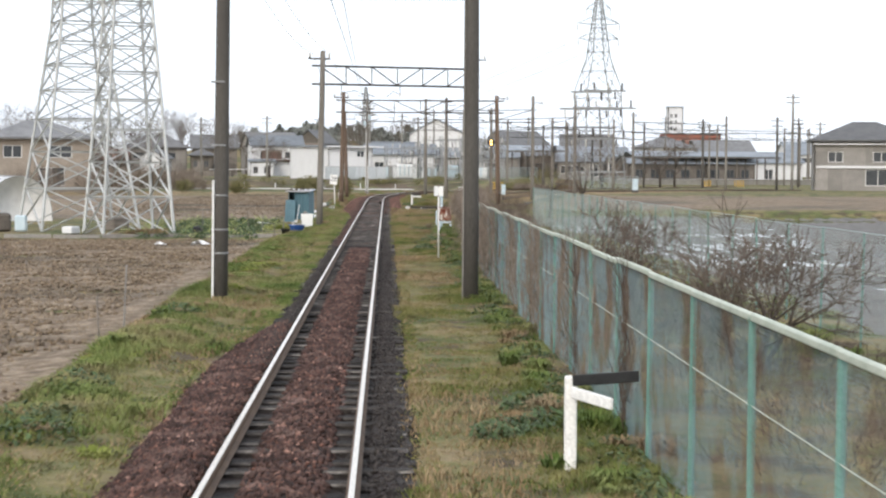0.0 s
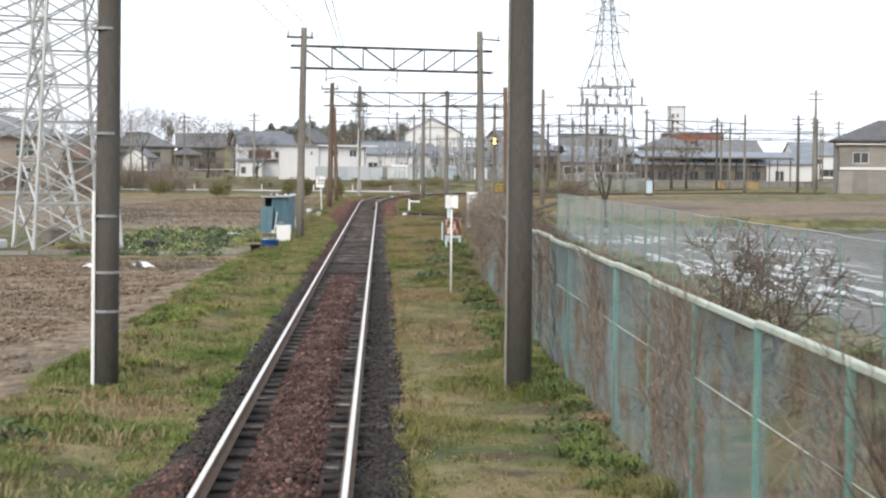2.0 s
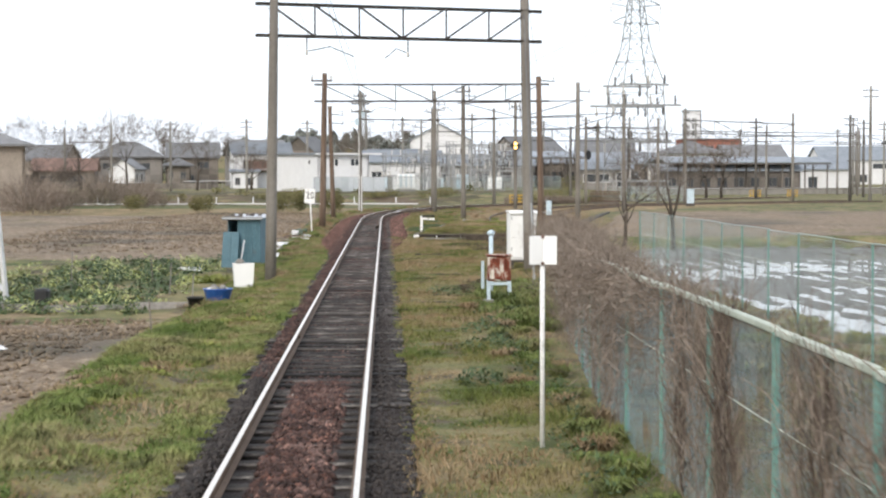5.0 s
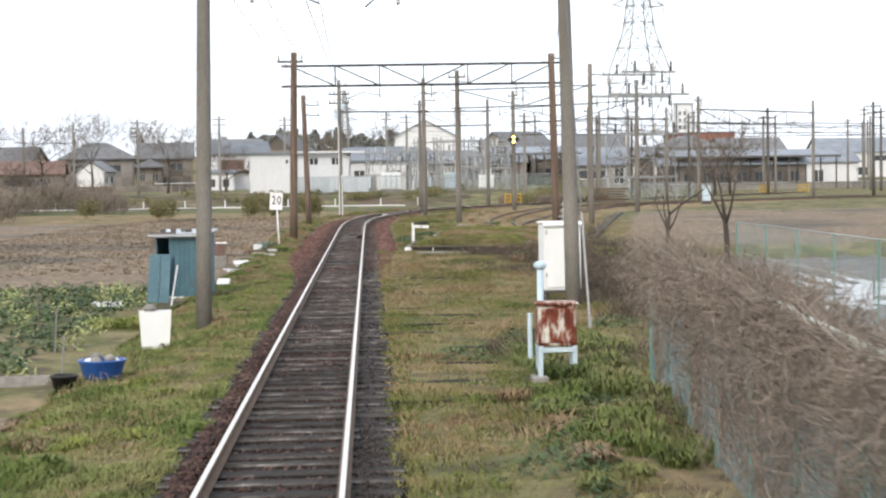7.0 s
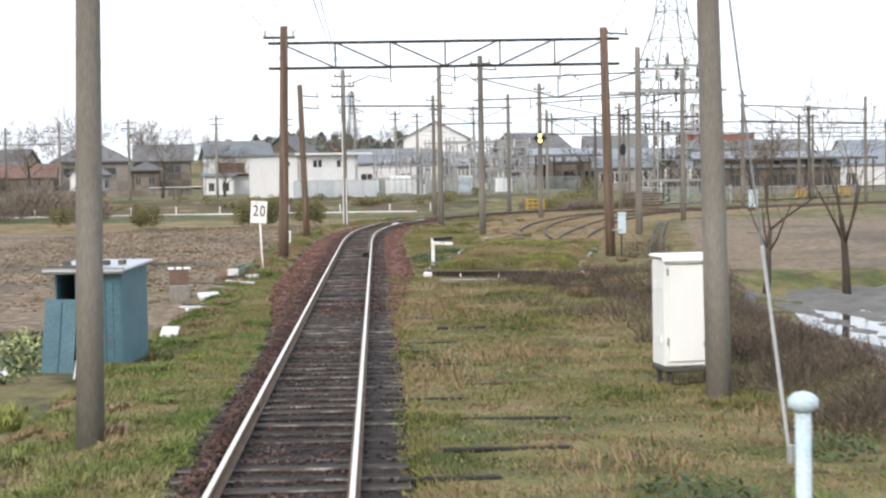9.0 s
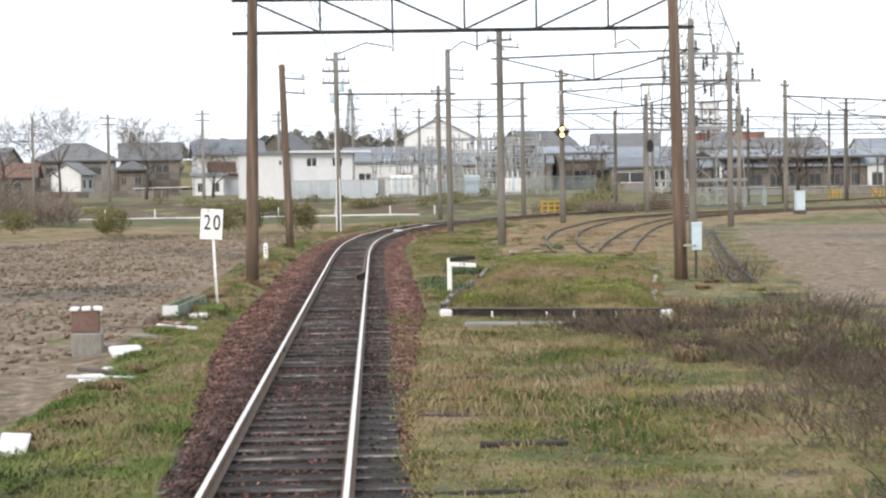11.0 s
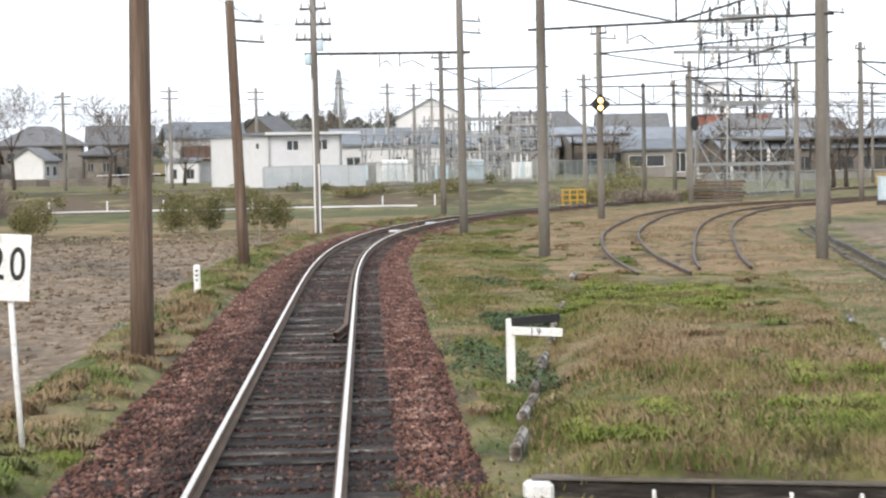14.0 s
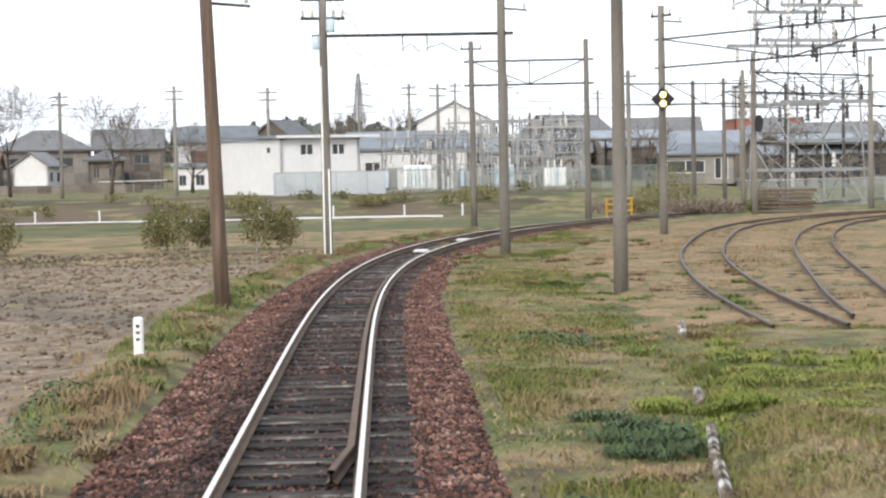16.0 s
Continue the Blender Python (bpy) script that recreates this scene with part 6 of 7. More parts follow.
cabinet(25.7, 170, 0.55, 0.45, 1.1, "pale_blue", "pale line cabinet on a dark base")
mesh_fence([(21.91, 194), (29.37, 195), (30.43, 201)], 1.6, 1.5, 0.05, "low grey mesh enclosure round the tower foot", "steel", pitch=0.14, w=0.012, wire="mesh_grey")

# road with a pale kerb along the foot of the bank
rd2 = Geo()
for i in range(33):
    x = -60 + i * 2.0
    y = 197.0 - 0.05 * (x + 10) + 0.0009 * (x + 10) ** 2
    zt = float(height(x, y)) + 0.11
    rd2.add([(x, y, zt), (x, y + 0.15, zt), (x, y + 0.15, zt - 0.5), (x, y, zt - 0.5)], [])
fq = []
for i in range(32):
    for a in range(4):
        b = (a + 1) % 4
        fq.append((i * 4 + a, i * 4 + b, i * 4 + 4 + b, i * 4 + 4 + a))
rd2.f = fq
kb = part("path_kerb", rd2, M["wall_white"])
tagged(kb, "pale concrete kerb along the path", "kerb", kind="structure")
for i in range(12):
    x = -40 + i * 4.1 + random.uniform(-1, 1)
    y = 198.4 - 0.05 * (x + 10) + 0.0009 * (x + 10) ** 2
    wp = thing("marker_stake", (x, y, float(height(x, y))), "short white stake by the path", "stake", "stakes by the path")
    part("stake", Geo().box(0, 0, 0.3, 0.1, 0.1, 0.8, ch=0.02), M["wall_white"], wp)

def crumpled(w, d, h, seed):
    """A thin sheet lying in folds."""
    q = random.Random(seed)
    g, n = Geo(), 6
    top = [(-w / 2 + w * i / n + q.uniform(-1, 1) * w * 0.06, -d / 2 + d * j / n + q.uniform(-1, 1) * d * 0.06, h * (0.15 + q.random() * (1 - abs(2 * i / n - 1) * 0.7))) for j in range(n + 1) for i in range(n + 1)]
    m = len(top)
    f = [(j * (n + 1) + i, j * (n + 1) + i + 1, (j + 1) * (n + 1) + i + 1, (j + 1) * (n + 1) + i) for j in range(n) for i in range(n) if q.random() > 0.12]
    return g.add(top + [(x, y, z - 0.006) for x, y, z in top], f + [tuple(k + m for k in reversed(c)) for c in f])


# white film tunnel, water tank and clutter by the white towers
tn = thing("film_tunnel", (-18.0, 86, float(height(-18, 86))), "white plastic film garden tunnel", "greenhouse", turn=25)
n = 14
v = [(1.7 * math.cos(math.pi * k / n), yy, 2.3 * math.sin(math.pi * k / n) ** 0.8) for yy in (0, 1.2, 2.4, 3.6, 4.8) for k in range(n + 1)]
f = [(r * (n + 1) + k, r * (n + 1) + k + 1, (r + 1) * (n + 1) + k + 1, (r + 1) * (n + 1) + k) for r in range(4) for k in range(n)]
f += [tuple(range(n + 1)), tuple(range(4 * (n + 1), 5 * (n + 1)))]
part("film", Geo().add(v, f), M["plastic_sheet"], tn, "white plastic film", True)
for yy in (0, 1.2, 2.4, 3.6, 4.8):
    part("hoop", Geo().path([(1.72 * math.cos(math.pi * k / n), yy, 2.32 * math.sin(math.pi * k / n) ** 0.8) for k in range(n + 1)], 0.02, 5), M["steel"], tn)
for i, (x, y, sx, sz, m, lab) in enumerate(((-14.9, 71.5, 0.5, 0.7, "pale_blue", "pale blue box by the tower"), (-16.2, 72, 1.4, 0.8, "wall_dark", "dark garden bin by the tower"), (-11.0, 73, 0.9, 0.6, "wall_dark", "dark covered garden frame"), (-12.4, 69.5, 0.7, 0.3, "wall_white", "white crate on the ground"), (-7.0, 68.2, 0.45, 0.4, "black_paint", "dark pot at the tower foot"), (-5.2, 82, 0.7, 0.2, "plastic_sheet", "crumpled white sheet in the garden"), (-4.0, 84.5, 0.5, 0.2, "plastic_sheet", "crumpled white sheet near the shed"), (-5.6, 56.3, 0.6, 0.2, "plastic_sheet", "white plastic scrap in the field"), (-6.9, 55.6, 0.4, 0.14, "plastic_sheet", "white plastic scrap in the field"))):
    b = thing("garden_item", (x, y, float(height(x, y)) + 0.02), lab, "garden clutter", "garden clutter", turn=23 * i)
    part("body", crumpled(sx, sx * 0.8, sz, i) if m == "plastic_sheet" else Geo().box(0, 0, sz / 2, sx, sx * 0.7, sz, ch=min(sx, sz) * 0.12), M[m], b)
for i in range(6):
    x0, y0 = -13.5 + i * 1.9, 66.0 + 0.25 * i
    bt2 = thing("bed_edging", (x0, y0, float(height(x0, y0))), "weathered board edging of a garden bed", "board", "garden bed boards", turn=3)
    part("board", Geo().box(0, 0, 0.06, 1.85, 0.05, 0.16), M["wall_grey"], bt2)

# ---- growth: grass, weeds, vines, trees; loose stones and clods ----
def stuff(name, v, f, material, label, category, smooth=False):
    return tagged(new(name, arrays(name, v, f, material, smooth)), label, category, kind="stuff")


def blades(x, y, z, h, w, lean=0.5, seg=2):
    """Bent grass blades as tapering strips."""
    n = len(x)
    a = rng.random(n) * 2 * np.pi
    face = rng.random(n) * 2 * np.pi
    dx, dy = np.cos(a) * lean * h, np.sin(a) * lean * h
    wx, wy = np.cos(face) * w / 2, np.sin(face) * w / 2
    b = np.stack([x, y, z - 0.02], -1)
    m = b + np.stack([dx * 0.3, dy * 0.3, h * 0.62], -1)
    t = b + np.stack([dx, dy, h * (1 - 0.25 * lean) * 0.98], -1)
    s = np.stack([wx, wy, np.zeros(n)], -1)
    v = np.stack([b - s, b + s, m + s * 0.8, m - s * 0.8, t], 1).reshape(-1, 3)
    k = np.arange(n)[:, None] * 5
    f = np.concatenate([k + np.array([[0, 1, 2]]), k + np.array([[0, 2, 3]]), k + np.array([[3, 2, 4]])])
    return v, f


def off_ballast(x, y):
    """True where turf may grow: clear of the stones left of the track."""
    u = x - line_x(y)
    return (u > 0) | (-u > left_width(y) + 0.25 * vnoise(x, y, 0.5, 77) - 0.05)


def scatter(n, x0, x1, y0, y1, curved=True):
    y = y0 + (y1 - y0) * rng.random(n)
    u = x0 + (x1 - x0) * rng.random(n)
    return (u + line_x(y) if curved else u), y, u


def lush(n, x0, x1, y0, y1, patch, cut, hmin, hmax, w, seed, lean=0.6, edge=None):
    """Blades where a patchy noise exceeds cut; taller in the middle of a patch."""
    x, y, u = scatter(n, x0, x1, y0, y1)
    k = vnoise(x, y * 0.7, patch, seed) * 0.65 + vnoise(x, y, patch * 0.35, seed + 1) * 0.35
    if edge is not None:
        k = k + edge(u)
    keep = (k > cut) & off_ballast(x, y)
    x, y, k = x[keep], y[keep], k[keep]
    h = (hmin + (hmax - hmin) * np.clip((k - cut) / 0.35, 0, 1)) * (0.6 + 0.7 * rng.random(len(x)))
    return blades(x, y, surface(x, y), h, w * (0.6 + 0.8 * rng.random(len(x))), lean)


def joined(parts):
    vs, fs, k = [], [], 0
    for v, f in parts:
        vs.append(v)
        fs.append(f + k)
        k += len(v)
    return np.concatenate(vs), np.concatenate(fs)


# bank on the field side: tall tufts along the field edge, thinner towards the track
bank_edge = lambda u: 0.32 * np.exp(-((u + 2.7) / 0.55) ** 2) - 0.12
v, f = joined([lush(120000, -3.45, -0.85, 6, 64, 1.0, 0.36, 0.03, 0.17, 0.011, 1, 1.0, bank_edge), lush(85000, -3.6, -1.05, 52, 100, 1.1, 0.34, 0.03, 0.15, 0.012, 2, 1.0, bank_edge), lush(36000, -3.6, -1.9, 98, 165, 1.3, 0.42, 0.04, 0.18, 0.015, 3, 1.0, bank_edge)])
v2, f2 = lush(60000, -1.5, -0.78, 24, 90, 0.8, 0.3, 0.03, 0.1, 0.012, 17, 1.1)
v, f = joined([(v, f), (v2, f2)])
stuff("bank_grass", v, f, M["bank_blade"], "tufted green grass on the bank by the field", "grass")
# strip beside the track: short moss-like turf, lusher by the fence
fence_edge = lambda u: 0.25 * np.exp(-((u - 2.75) / 0.5) ** 2) - 0.1
v, f = joined([lush(90000, 0.95, 3.2, 6, 62, 1.0, 0.42, 0.015, 0.15, 0.01, 4, 0.9, fence_edge), lush(70000, 0.95, 5.2, 55, 101, 1.2, 0.44, 0.015, 0.14, 0.012, 5, 1.0)])
stuff("verge_grass", v, f, M["blade"], "short mossy grass along the track", "grass")
v, f = joined([lush(30000, 1.0, 3.0, 6, 62, 1.6, 0.5, 0.02, 0.12, 0.012, 6, 0.9), lush(26000, -3.3, -1.2, 6, 100, 1.5, 0.52, 0.03, 0.2, 0.012, 7, 0.8), lush(40000, 1.0, 8.0, 55, 101, 1.6, 0.5, 0.03, 0.22, 0.014, 8, 0.8), lush(40000, 2.0, 13, 110, 175, 2.4, 0.45, 0.03, 0.16, 0.02, 9, 0.8), lush(24000, -3.8, -1.9, 98, 165, 1.5, 0.5, 0.05, 0.3, 0.016, 10, 0.8)])
stuff("dry_grass", v, f, M["blade_dry"], "straw-coloured dead grass among the green", "grass")
# siding ground and mound
x, y, u = scatter(150000, 0, 1, 101.15, 125, False)
a, b = mound_edges(y)
x = a + (b - a) * x
k = 0.6 * vnoise(x, y, 1.4, 11) + 0.4 * vnoise(x, y, 0.45, 14)
keep = rng.random(len(x)) < 0.25 + 0.75 * k
x, y, k = x[keep], y[keep], k[keep]
zz = bed_top(x, y)
h = 0.04 + 0.2 * np.clip((k - 0.35) / 0.4, 0, 1) * rng.random(len(x)) + 0.1 * np.exp(-((y - 101.3) / 0.5) ** 2) * rng.random(len(x))
h = h * (1 - 0.55 * smooth_step(113, 123, y))
y = mound_y(x, y)
green = vnoise(x, y, 1.7, 12) * 0.6 + 0.55 * rng.random(len(x)) - 0.2 * np.exp(-((y - 108) / 3.5) ** 2) > 0.5
v, f = blades(x[green], y[green], zz[green], h[green], 0.014 * np.ones(green.sum()), 0.6)
stuff("mound_grass", v, f, M["blade"], "rough green grass on the raised bed", "grass")
v, f = blades(x[~green], y[~green], zz[~green], h[~green] * 0.9, 0.012 * np.ones((~green).sum()), 0.9)
stuff("mound_dry_grass", v, f, M["blade_dry"], "dead straw grass on the raised bed", "grass")
v, f = joined([lush(45000, 2.0, 4.6, 118, 165, 2.2, 0.45, 0.03, 0.16, 0.018, 13, 0.7), lush(30000, 2.0, 5.0, 101, 120, 1.2, 0.5, 0.04, 0.2, 0.014, 14, 0.7)])
stuff("siding_grass", v, f, M["blade"], "patchy green grass between the sidings", "grass")


def turf(n, x0, x1, y0, y1, h, w):
    """A thin nap of very short blades, one triangle each."""
    x, y, u = scatter(n, x0, x1, y0, y1)
    ok = off_ballast(x, y)
    x, y, n = x[ok], y[ok], int(ok.sum())
    a, b = rng.random(n) * 2 * np.pi, rng.random(n) * 2 * np.pi
    hh = h * (0.3 + rng.random(n) ** 2)
    c = np.stack([x, y, surface(x, y) - 0.006], -1)
    s = np.stack([np.cos(a) * w, np.sin(a) * w, 0 * a], -1) * (0.5 + rng.random(n))[:, None]
    t = c + np.stack([np.cos(b) * hh, np.sin(b) * hh, hh], -1)
    return np.stack([c - s, c + s, t], 1).reshape(-1, 3), np.arange(n)[:, None] * 3 + np.array([[0, 1, 2]])


v, f = joined([turf(70000, -3.3, -0.85, 6, 60, 0.04, 0.008), turf(60000, 0.95, 3.1, 6, 60, 0.03, 0.008), turf(55000, -3.5, -1.02, 52, 105, 0.045, 0.009), turf(60000, 0.95, 6.5, 58, 101, 0.04, 0.01), turf(30000, 1.8, 5.0, 101, 150, 0.045, 0.013), turf(60000, 1.0, 9.0, 60, 100, 0.05, 0.009), turf(40000, -3.4, -1.0, 6, 100, 0.05, 0.009)])
stuff("short_turf", v, f, M["blade"], "worn short turf and moss beside the track", "grass")
v, f = joined([turf(40000, -3.3, -1.15, 6, 100, 0.05, 0.008), turf(60000, 0.95, 5, 6, 100, 0.035, 0.009), turf(60000, 1.8, 14, 105, 170, 0.05, 0.014), turf(50000, 1.0, 9.0, 58, 101, 0.055, 0.009)])
stuff("dead_thatch", v, f, M["blade_dry"], "straw-coloured dead thatch in the turf", "grass")


def leafy(cx, cy, r, n, size, hmax, seed):
    """A low clump of broad leaves."""
    q = np.random.default_rng(seed)
    a, d = q.random(n) * 2 * np.pi, np.sqrt(q.random(n)) * r
    x, y = cx + np.cos(a) * d, cy + np.sin(a) * d * 1.4
    z = height(x, y) + hmax * q.random(n) * (1 - (d / r) ** 2 * 0.7)
    s = size * (0.5 + q.random(n))
    t = q.random(n) * 2 * np.pi
    tilt = q.normal(0, 0.5, n)
    d1 = np.stack([np.cos(t), np.sin(t), tilt], -1) * s[:, None]
    d2 = np.stack([-np.sin(t), np.cos(t), q.normal(0, 0.4, n)], -1) * s[:, None] * 0.4
    c = np.stack([x, y, z], -1)
    v = np.stack([c - d1, c + d2, c + d1, c - d2], 1).reshape(-1, 3)
    return v, np.arange(n)[:, None] * 4 + np.array([[0, 1, 2, 3]])


weeds = [leafy(2.55 + 0.35 * q.random(), y, 0.2 + 0.2 * q.random(), 90, 0.035, 0.16, int(y * 10)) for q in (np.random.default_rng(5),) for y in np.concatenate([np.arange(7, 60, 1.15) + q.random(47) * 0.8])]
weeds += [leafy(x, y, r, 320, 0.035, 0.2, int(y * 7 + x * 3)) for x, y, r in ((2.6, 107.7, 0.45), (2.75, 106.6, 0.4), (2.2, 108.6, 0.45), (2.45, 109.6, 0.5), (2.15, 110.6, 0.4), (3.28, 113.7, 0.4), (3.4, 122.6, 0.5), (3.0, 123.6, 0.45), (2.3, 54, 0.5), (2.5, 57, 0.5), (3.3, 60.5, 0.5), (2.0, 50, 0.35), (4.9, 71.0, 0.4), (3.3, 69, 0.5), (2.2, 66.5, 0.5), (6.8, 99, 0.8), (7.6, 101, 0.9), (-2.6, 13, 0.5), (-2.4, 12, 0.4), (-2.7, 16, 0.4), (-2.6, 24.6, 0.45), (-2.8, 99.5, 0.5), (-2.5, 101.6, 0.4), (-2.9, 118, 0.5), (-2.9, 115.5, 0.6), (-4.4, 77.5, 0.5), (2.4, 13.0, 0.35), (2.3, 14.3, 0.3), (1.9, 12.5, 0.3))]
v, f = joined(weeds)
stuff("weed_clumps", v, f, M["leaf"], "low dark green leafy weeds in clumps", "weeds")


def mound_lift(x, y):
    """Extra height on the raised grass bed."""
    a, b = mound_edges(y)
    inside = (y > 101.2) & (y < 126) & (x > a) & (x < b)
    return inside * (0.2 * (1 - smooth_step(110, 124, y)) + 0.02) * np.clip(np.minimum(x - a, b - x) / 0.5, 0, 1)


def tussocks(spots, n, seed):
    """Clumps of long blades that arch outwards. spots: x, y, radius, blade length."""
    q = np.random.default_rng(seed)
    out = []
    for x, y, r, h in spots:
        a, d = q.random(n) * 2 * np.pi, np.sqrt(q.random(n)) * r * 0.6
        px, py = x + np.cos(a) * d, y + np.sin(a) * d
        b = np.stack([px, py, surface(px, py) + mound_lift(px, py) - 0.02], -1)
        ln = h * (0.5 + 0.7 * q.random(n))
        o = np.stack([np.cos(a + q.normal(0, 0.5, n)), np.sin(a + q.normal(0, 0.5, n)), 0 * a], -1) * (ln * (0.35 + 0.5 * d / r))[:, None]
        up = np.zeros((n, 3))
        up[:, 2] = ln * 0.62
        m = b + o * 0.45 + up
        t = b + o * 1.25 + up * (0.5 + 0.5 * q.random(n))[:, None]
        w = np.stack([-np.sin(a), np.cos(a), 0 * a], -1) * (0.005 + 0.006 * q.random(n))[:, None]
        out.append((np.stack([b - w, b + w, m + w, m - w, t], 1).reshape(-1, 3), np.concatenate([np.arange(n)[:, None] * 5 + np.array([c]) for c in ((0, 1, 2), (0, 2, 3), (3, 2, 4))])))
    return joined(out)


q3 = np.random.default_rng(5)
green_spots, straw_spots = [], []
for y in np.arange(8, 168, 0.42):
    u = -2.75 + q3.normal(0, 0.33) + (0.25 if y > 98 else 0)
    kind = vnoise(y, 0.0, 3.0, 71) + q3.normal(0, 0.16) + (0.22 if 100 < y < 165 else 0)
    (straw_spots if kind > 0.6 else green_spots).append((float(line_x(y)) + u, y, q3.uniform(0.22, 0.5), q3.uniform(0.1, 0.22)))
for y in np.arange(8, 62, 0.55):
    (straw_spots if q3.random() > 0.75 else green_spots).append((2.75 + q3.normal(0, 0.2), y, q3.uniform(0.15, 0.35), q3.uniform(0.12, 0.26)))
for y in np.arange(57, 68, 0.3):
    green_spots.append((q3.uniform(2.9, 4.3), y, q3.uniform(0.25, 0.45), q3.uniform(0.22, 0.42)))
for k in range(46):
    (straw_spots if k % 2 else green_spots).append((q3.uniform(4.6, 8.2), q3.uniform(91, 100.6), q3.uniform(0.25, 0.5), q3.uniform(0.25, 0.5)))
for k in range(120):
    (straw_spots if k % 2 else green_spots).append((q3.uniform(1.9, 9), q3.uniform(102, 160), q3.uniform(0.2, 0.5), q3.uniform(0.1, 0.2)))
for k in range(90):
    green_spots.append((q3.uniform(5.6, 8.5), q3.uniform(16, 66), q3.uniform(0.25, 0.5), q3.uniform(0.15, 0.3)))
for k in range(6):
    straw_spots.append((-8.8 + q3.normal(0, 0.35), 67.5 + q3.normal(0, 0.3), 0.4, q3.uniform(0.35, 0.55)))
v, f = tussocks(green_spots, 150, 81)
stuff("green_tussocks", v, f, M["bank_blade"], "arching tussocks of green grass", "grass")
v, f = tussocks(straw_spots, 150, 82)
stuff("straw_tussocks", v, f, M["blade_dry"], "arching tussocks of dead straw-coloured grass", "grass")
lime_spots = [(q3.normal(6.0, 0.9), q3.normal(117.5, 1.7), q3.uniform(0.25, 0.5), q3.uniform(0.1, 0.2)) for k in range(58)] + [(-4.1 + q3.normal(0, 0.25), 77 + q3.normal(0, 0.3), 0.4, q3.uniform(0.25, 0.4)) for k in range(7)] + [(-2.5 + q3.normal(0, 0.4), y, q3.uniform(0.3, 0.6), q3.uniform(0.07, 0.14)) for y in np.arange(8, 104, 0.55) if vnoise(y, 5.0, 4.0, 75) > 0.33] + [(q3.uniform(2.6, 6.2), 101.3 + abs(q3.normal(0, 0.8)), 0.35, q3.uniform(0.12, 0.24)) for k in range(60)] + [(q3.normal(4.6, 0.8), q3.normal(115.6, 0.7), 0.35, q3.uniform(0.12, 0.2)) for k in range(24)] + [(q3.uniform(5.2, 6.4), q3.uniform(102, 106), 0.35, 0.22) for k in range(10)]
v, f = tussocks(lime_spots, 130, 83)
stuff("lime_grass", v, f, M["lime"], "bright lime-green patches of fresh grass", "grass")
v, f = tussocks([(q3.uniform(2.8, 3.6), q3.uniform(113.0, 115.6), 0.3, q3.uniform(0.14, 0.24)) for k in range(13)], 150, 84)
stuff("dark_clump", v, f, M["leaf"], "dark blue-green clump of long leaves", "weeds")

# garden rows behind the bank
gd = [leafy(x + rng.normal(0, 0.15), y + rng.normal(0, 0.3), 0.3, 90, 0.055, 0.26, int(x * 31 + y * 7)) for x in np.arange(-9.0, -4.4, 0.8) for y in np.arange(66, 90, 1.1)]
v, f = joined(gd)
stuff("garden_plants", v, f, M["leaf"], "rows of winter vegetables in the garden plot", "plants")
gd = [leafy(x, y, 0.26, 60, 0.045, 0.4, int(x * 17 + y * 5)) for x, y in zip(-10.5 + 6.2 * rng.random(90), 66 + 22 * rng.random(90))]
v, f = joined(gd)
stuff("garden_flowers", v, f, M["daffodil"], "pale yellow-green flowering plants in the garden", "plants")

# ballast stones
def stones(x, y, z, s):
    n = len(x)
    d = np.array([[1, 0, 0], [0, 1, 0], [-1, 0, 0], [0, -1, 0], [0, 0, 0.75], [0, 0, -0.75]], float)
    a = rng.random(n) * np.pi
    R = np.stack([np.stack([np.cos(a), -np.sin(a), 0 * a], -1), np.stack([np.sin(a), np.cos(a), 0 * a], -1), np.stack([0 * a, 0 * a, 1 + 0 * a], -1)], 1)
    p = (d[None] * (0.65 + 0.7 * rng.random((n, 6, 1))) + rng.normal(0, 0.16, (n, 6, 3))) * s[:, None, None]
    v = np.einsum("nij,nkj->nki", R, p) + np.stack([x, y, z], -1)[:, None]
    q = np.array([[0, 1, 4], [1, 2, 4], [2, 3, 4], [3, 0, 4], [1, 0, 5], [2, 1, 5], [3, 2, 5], [0, 3, 5]])
    return v.reshape(-1, 3), (np.arange(n)[:, None, None] * 6 + q[None]).reshape(-1, 3)


def bed_stones(n, s0, s1, parts_u, size):
    s = s0 + (s1 - s0) * rng.random(n)
    pick = rng.integers(0, len(parts_u), n)
    lo, hi = np.array(parts_u)[pick].T
    u = lo + (hi - lo) * rng.random(n)
    hx = np.interp(s, S, HEAD)
    z = bed_z(s, u) - 0.004
    x = np.interp(s, S, LX) + u * np.cos(hx)
    y = np.interp(s, S, LY) - u * np.sin(hx)
    return stones(x, y, z + 0.012, size * (0.55 + 0.8 * rng.random(n)))


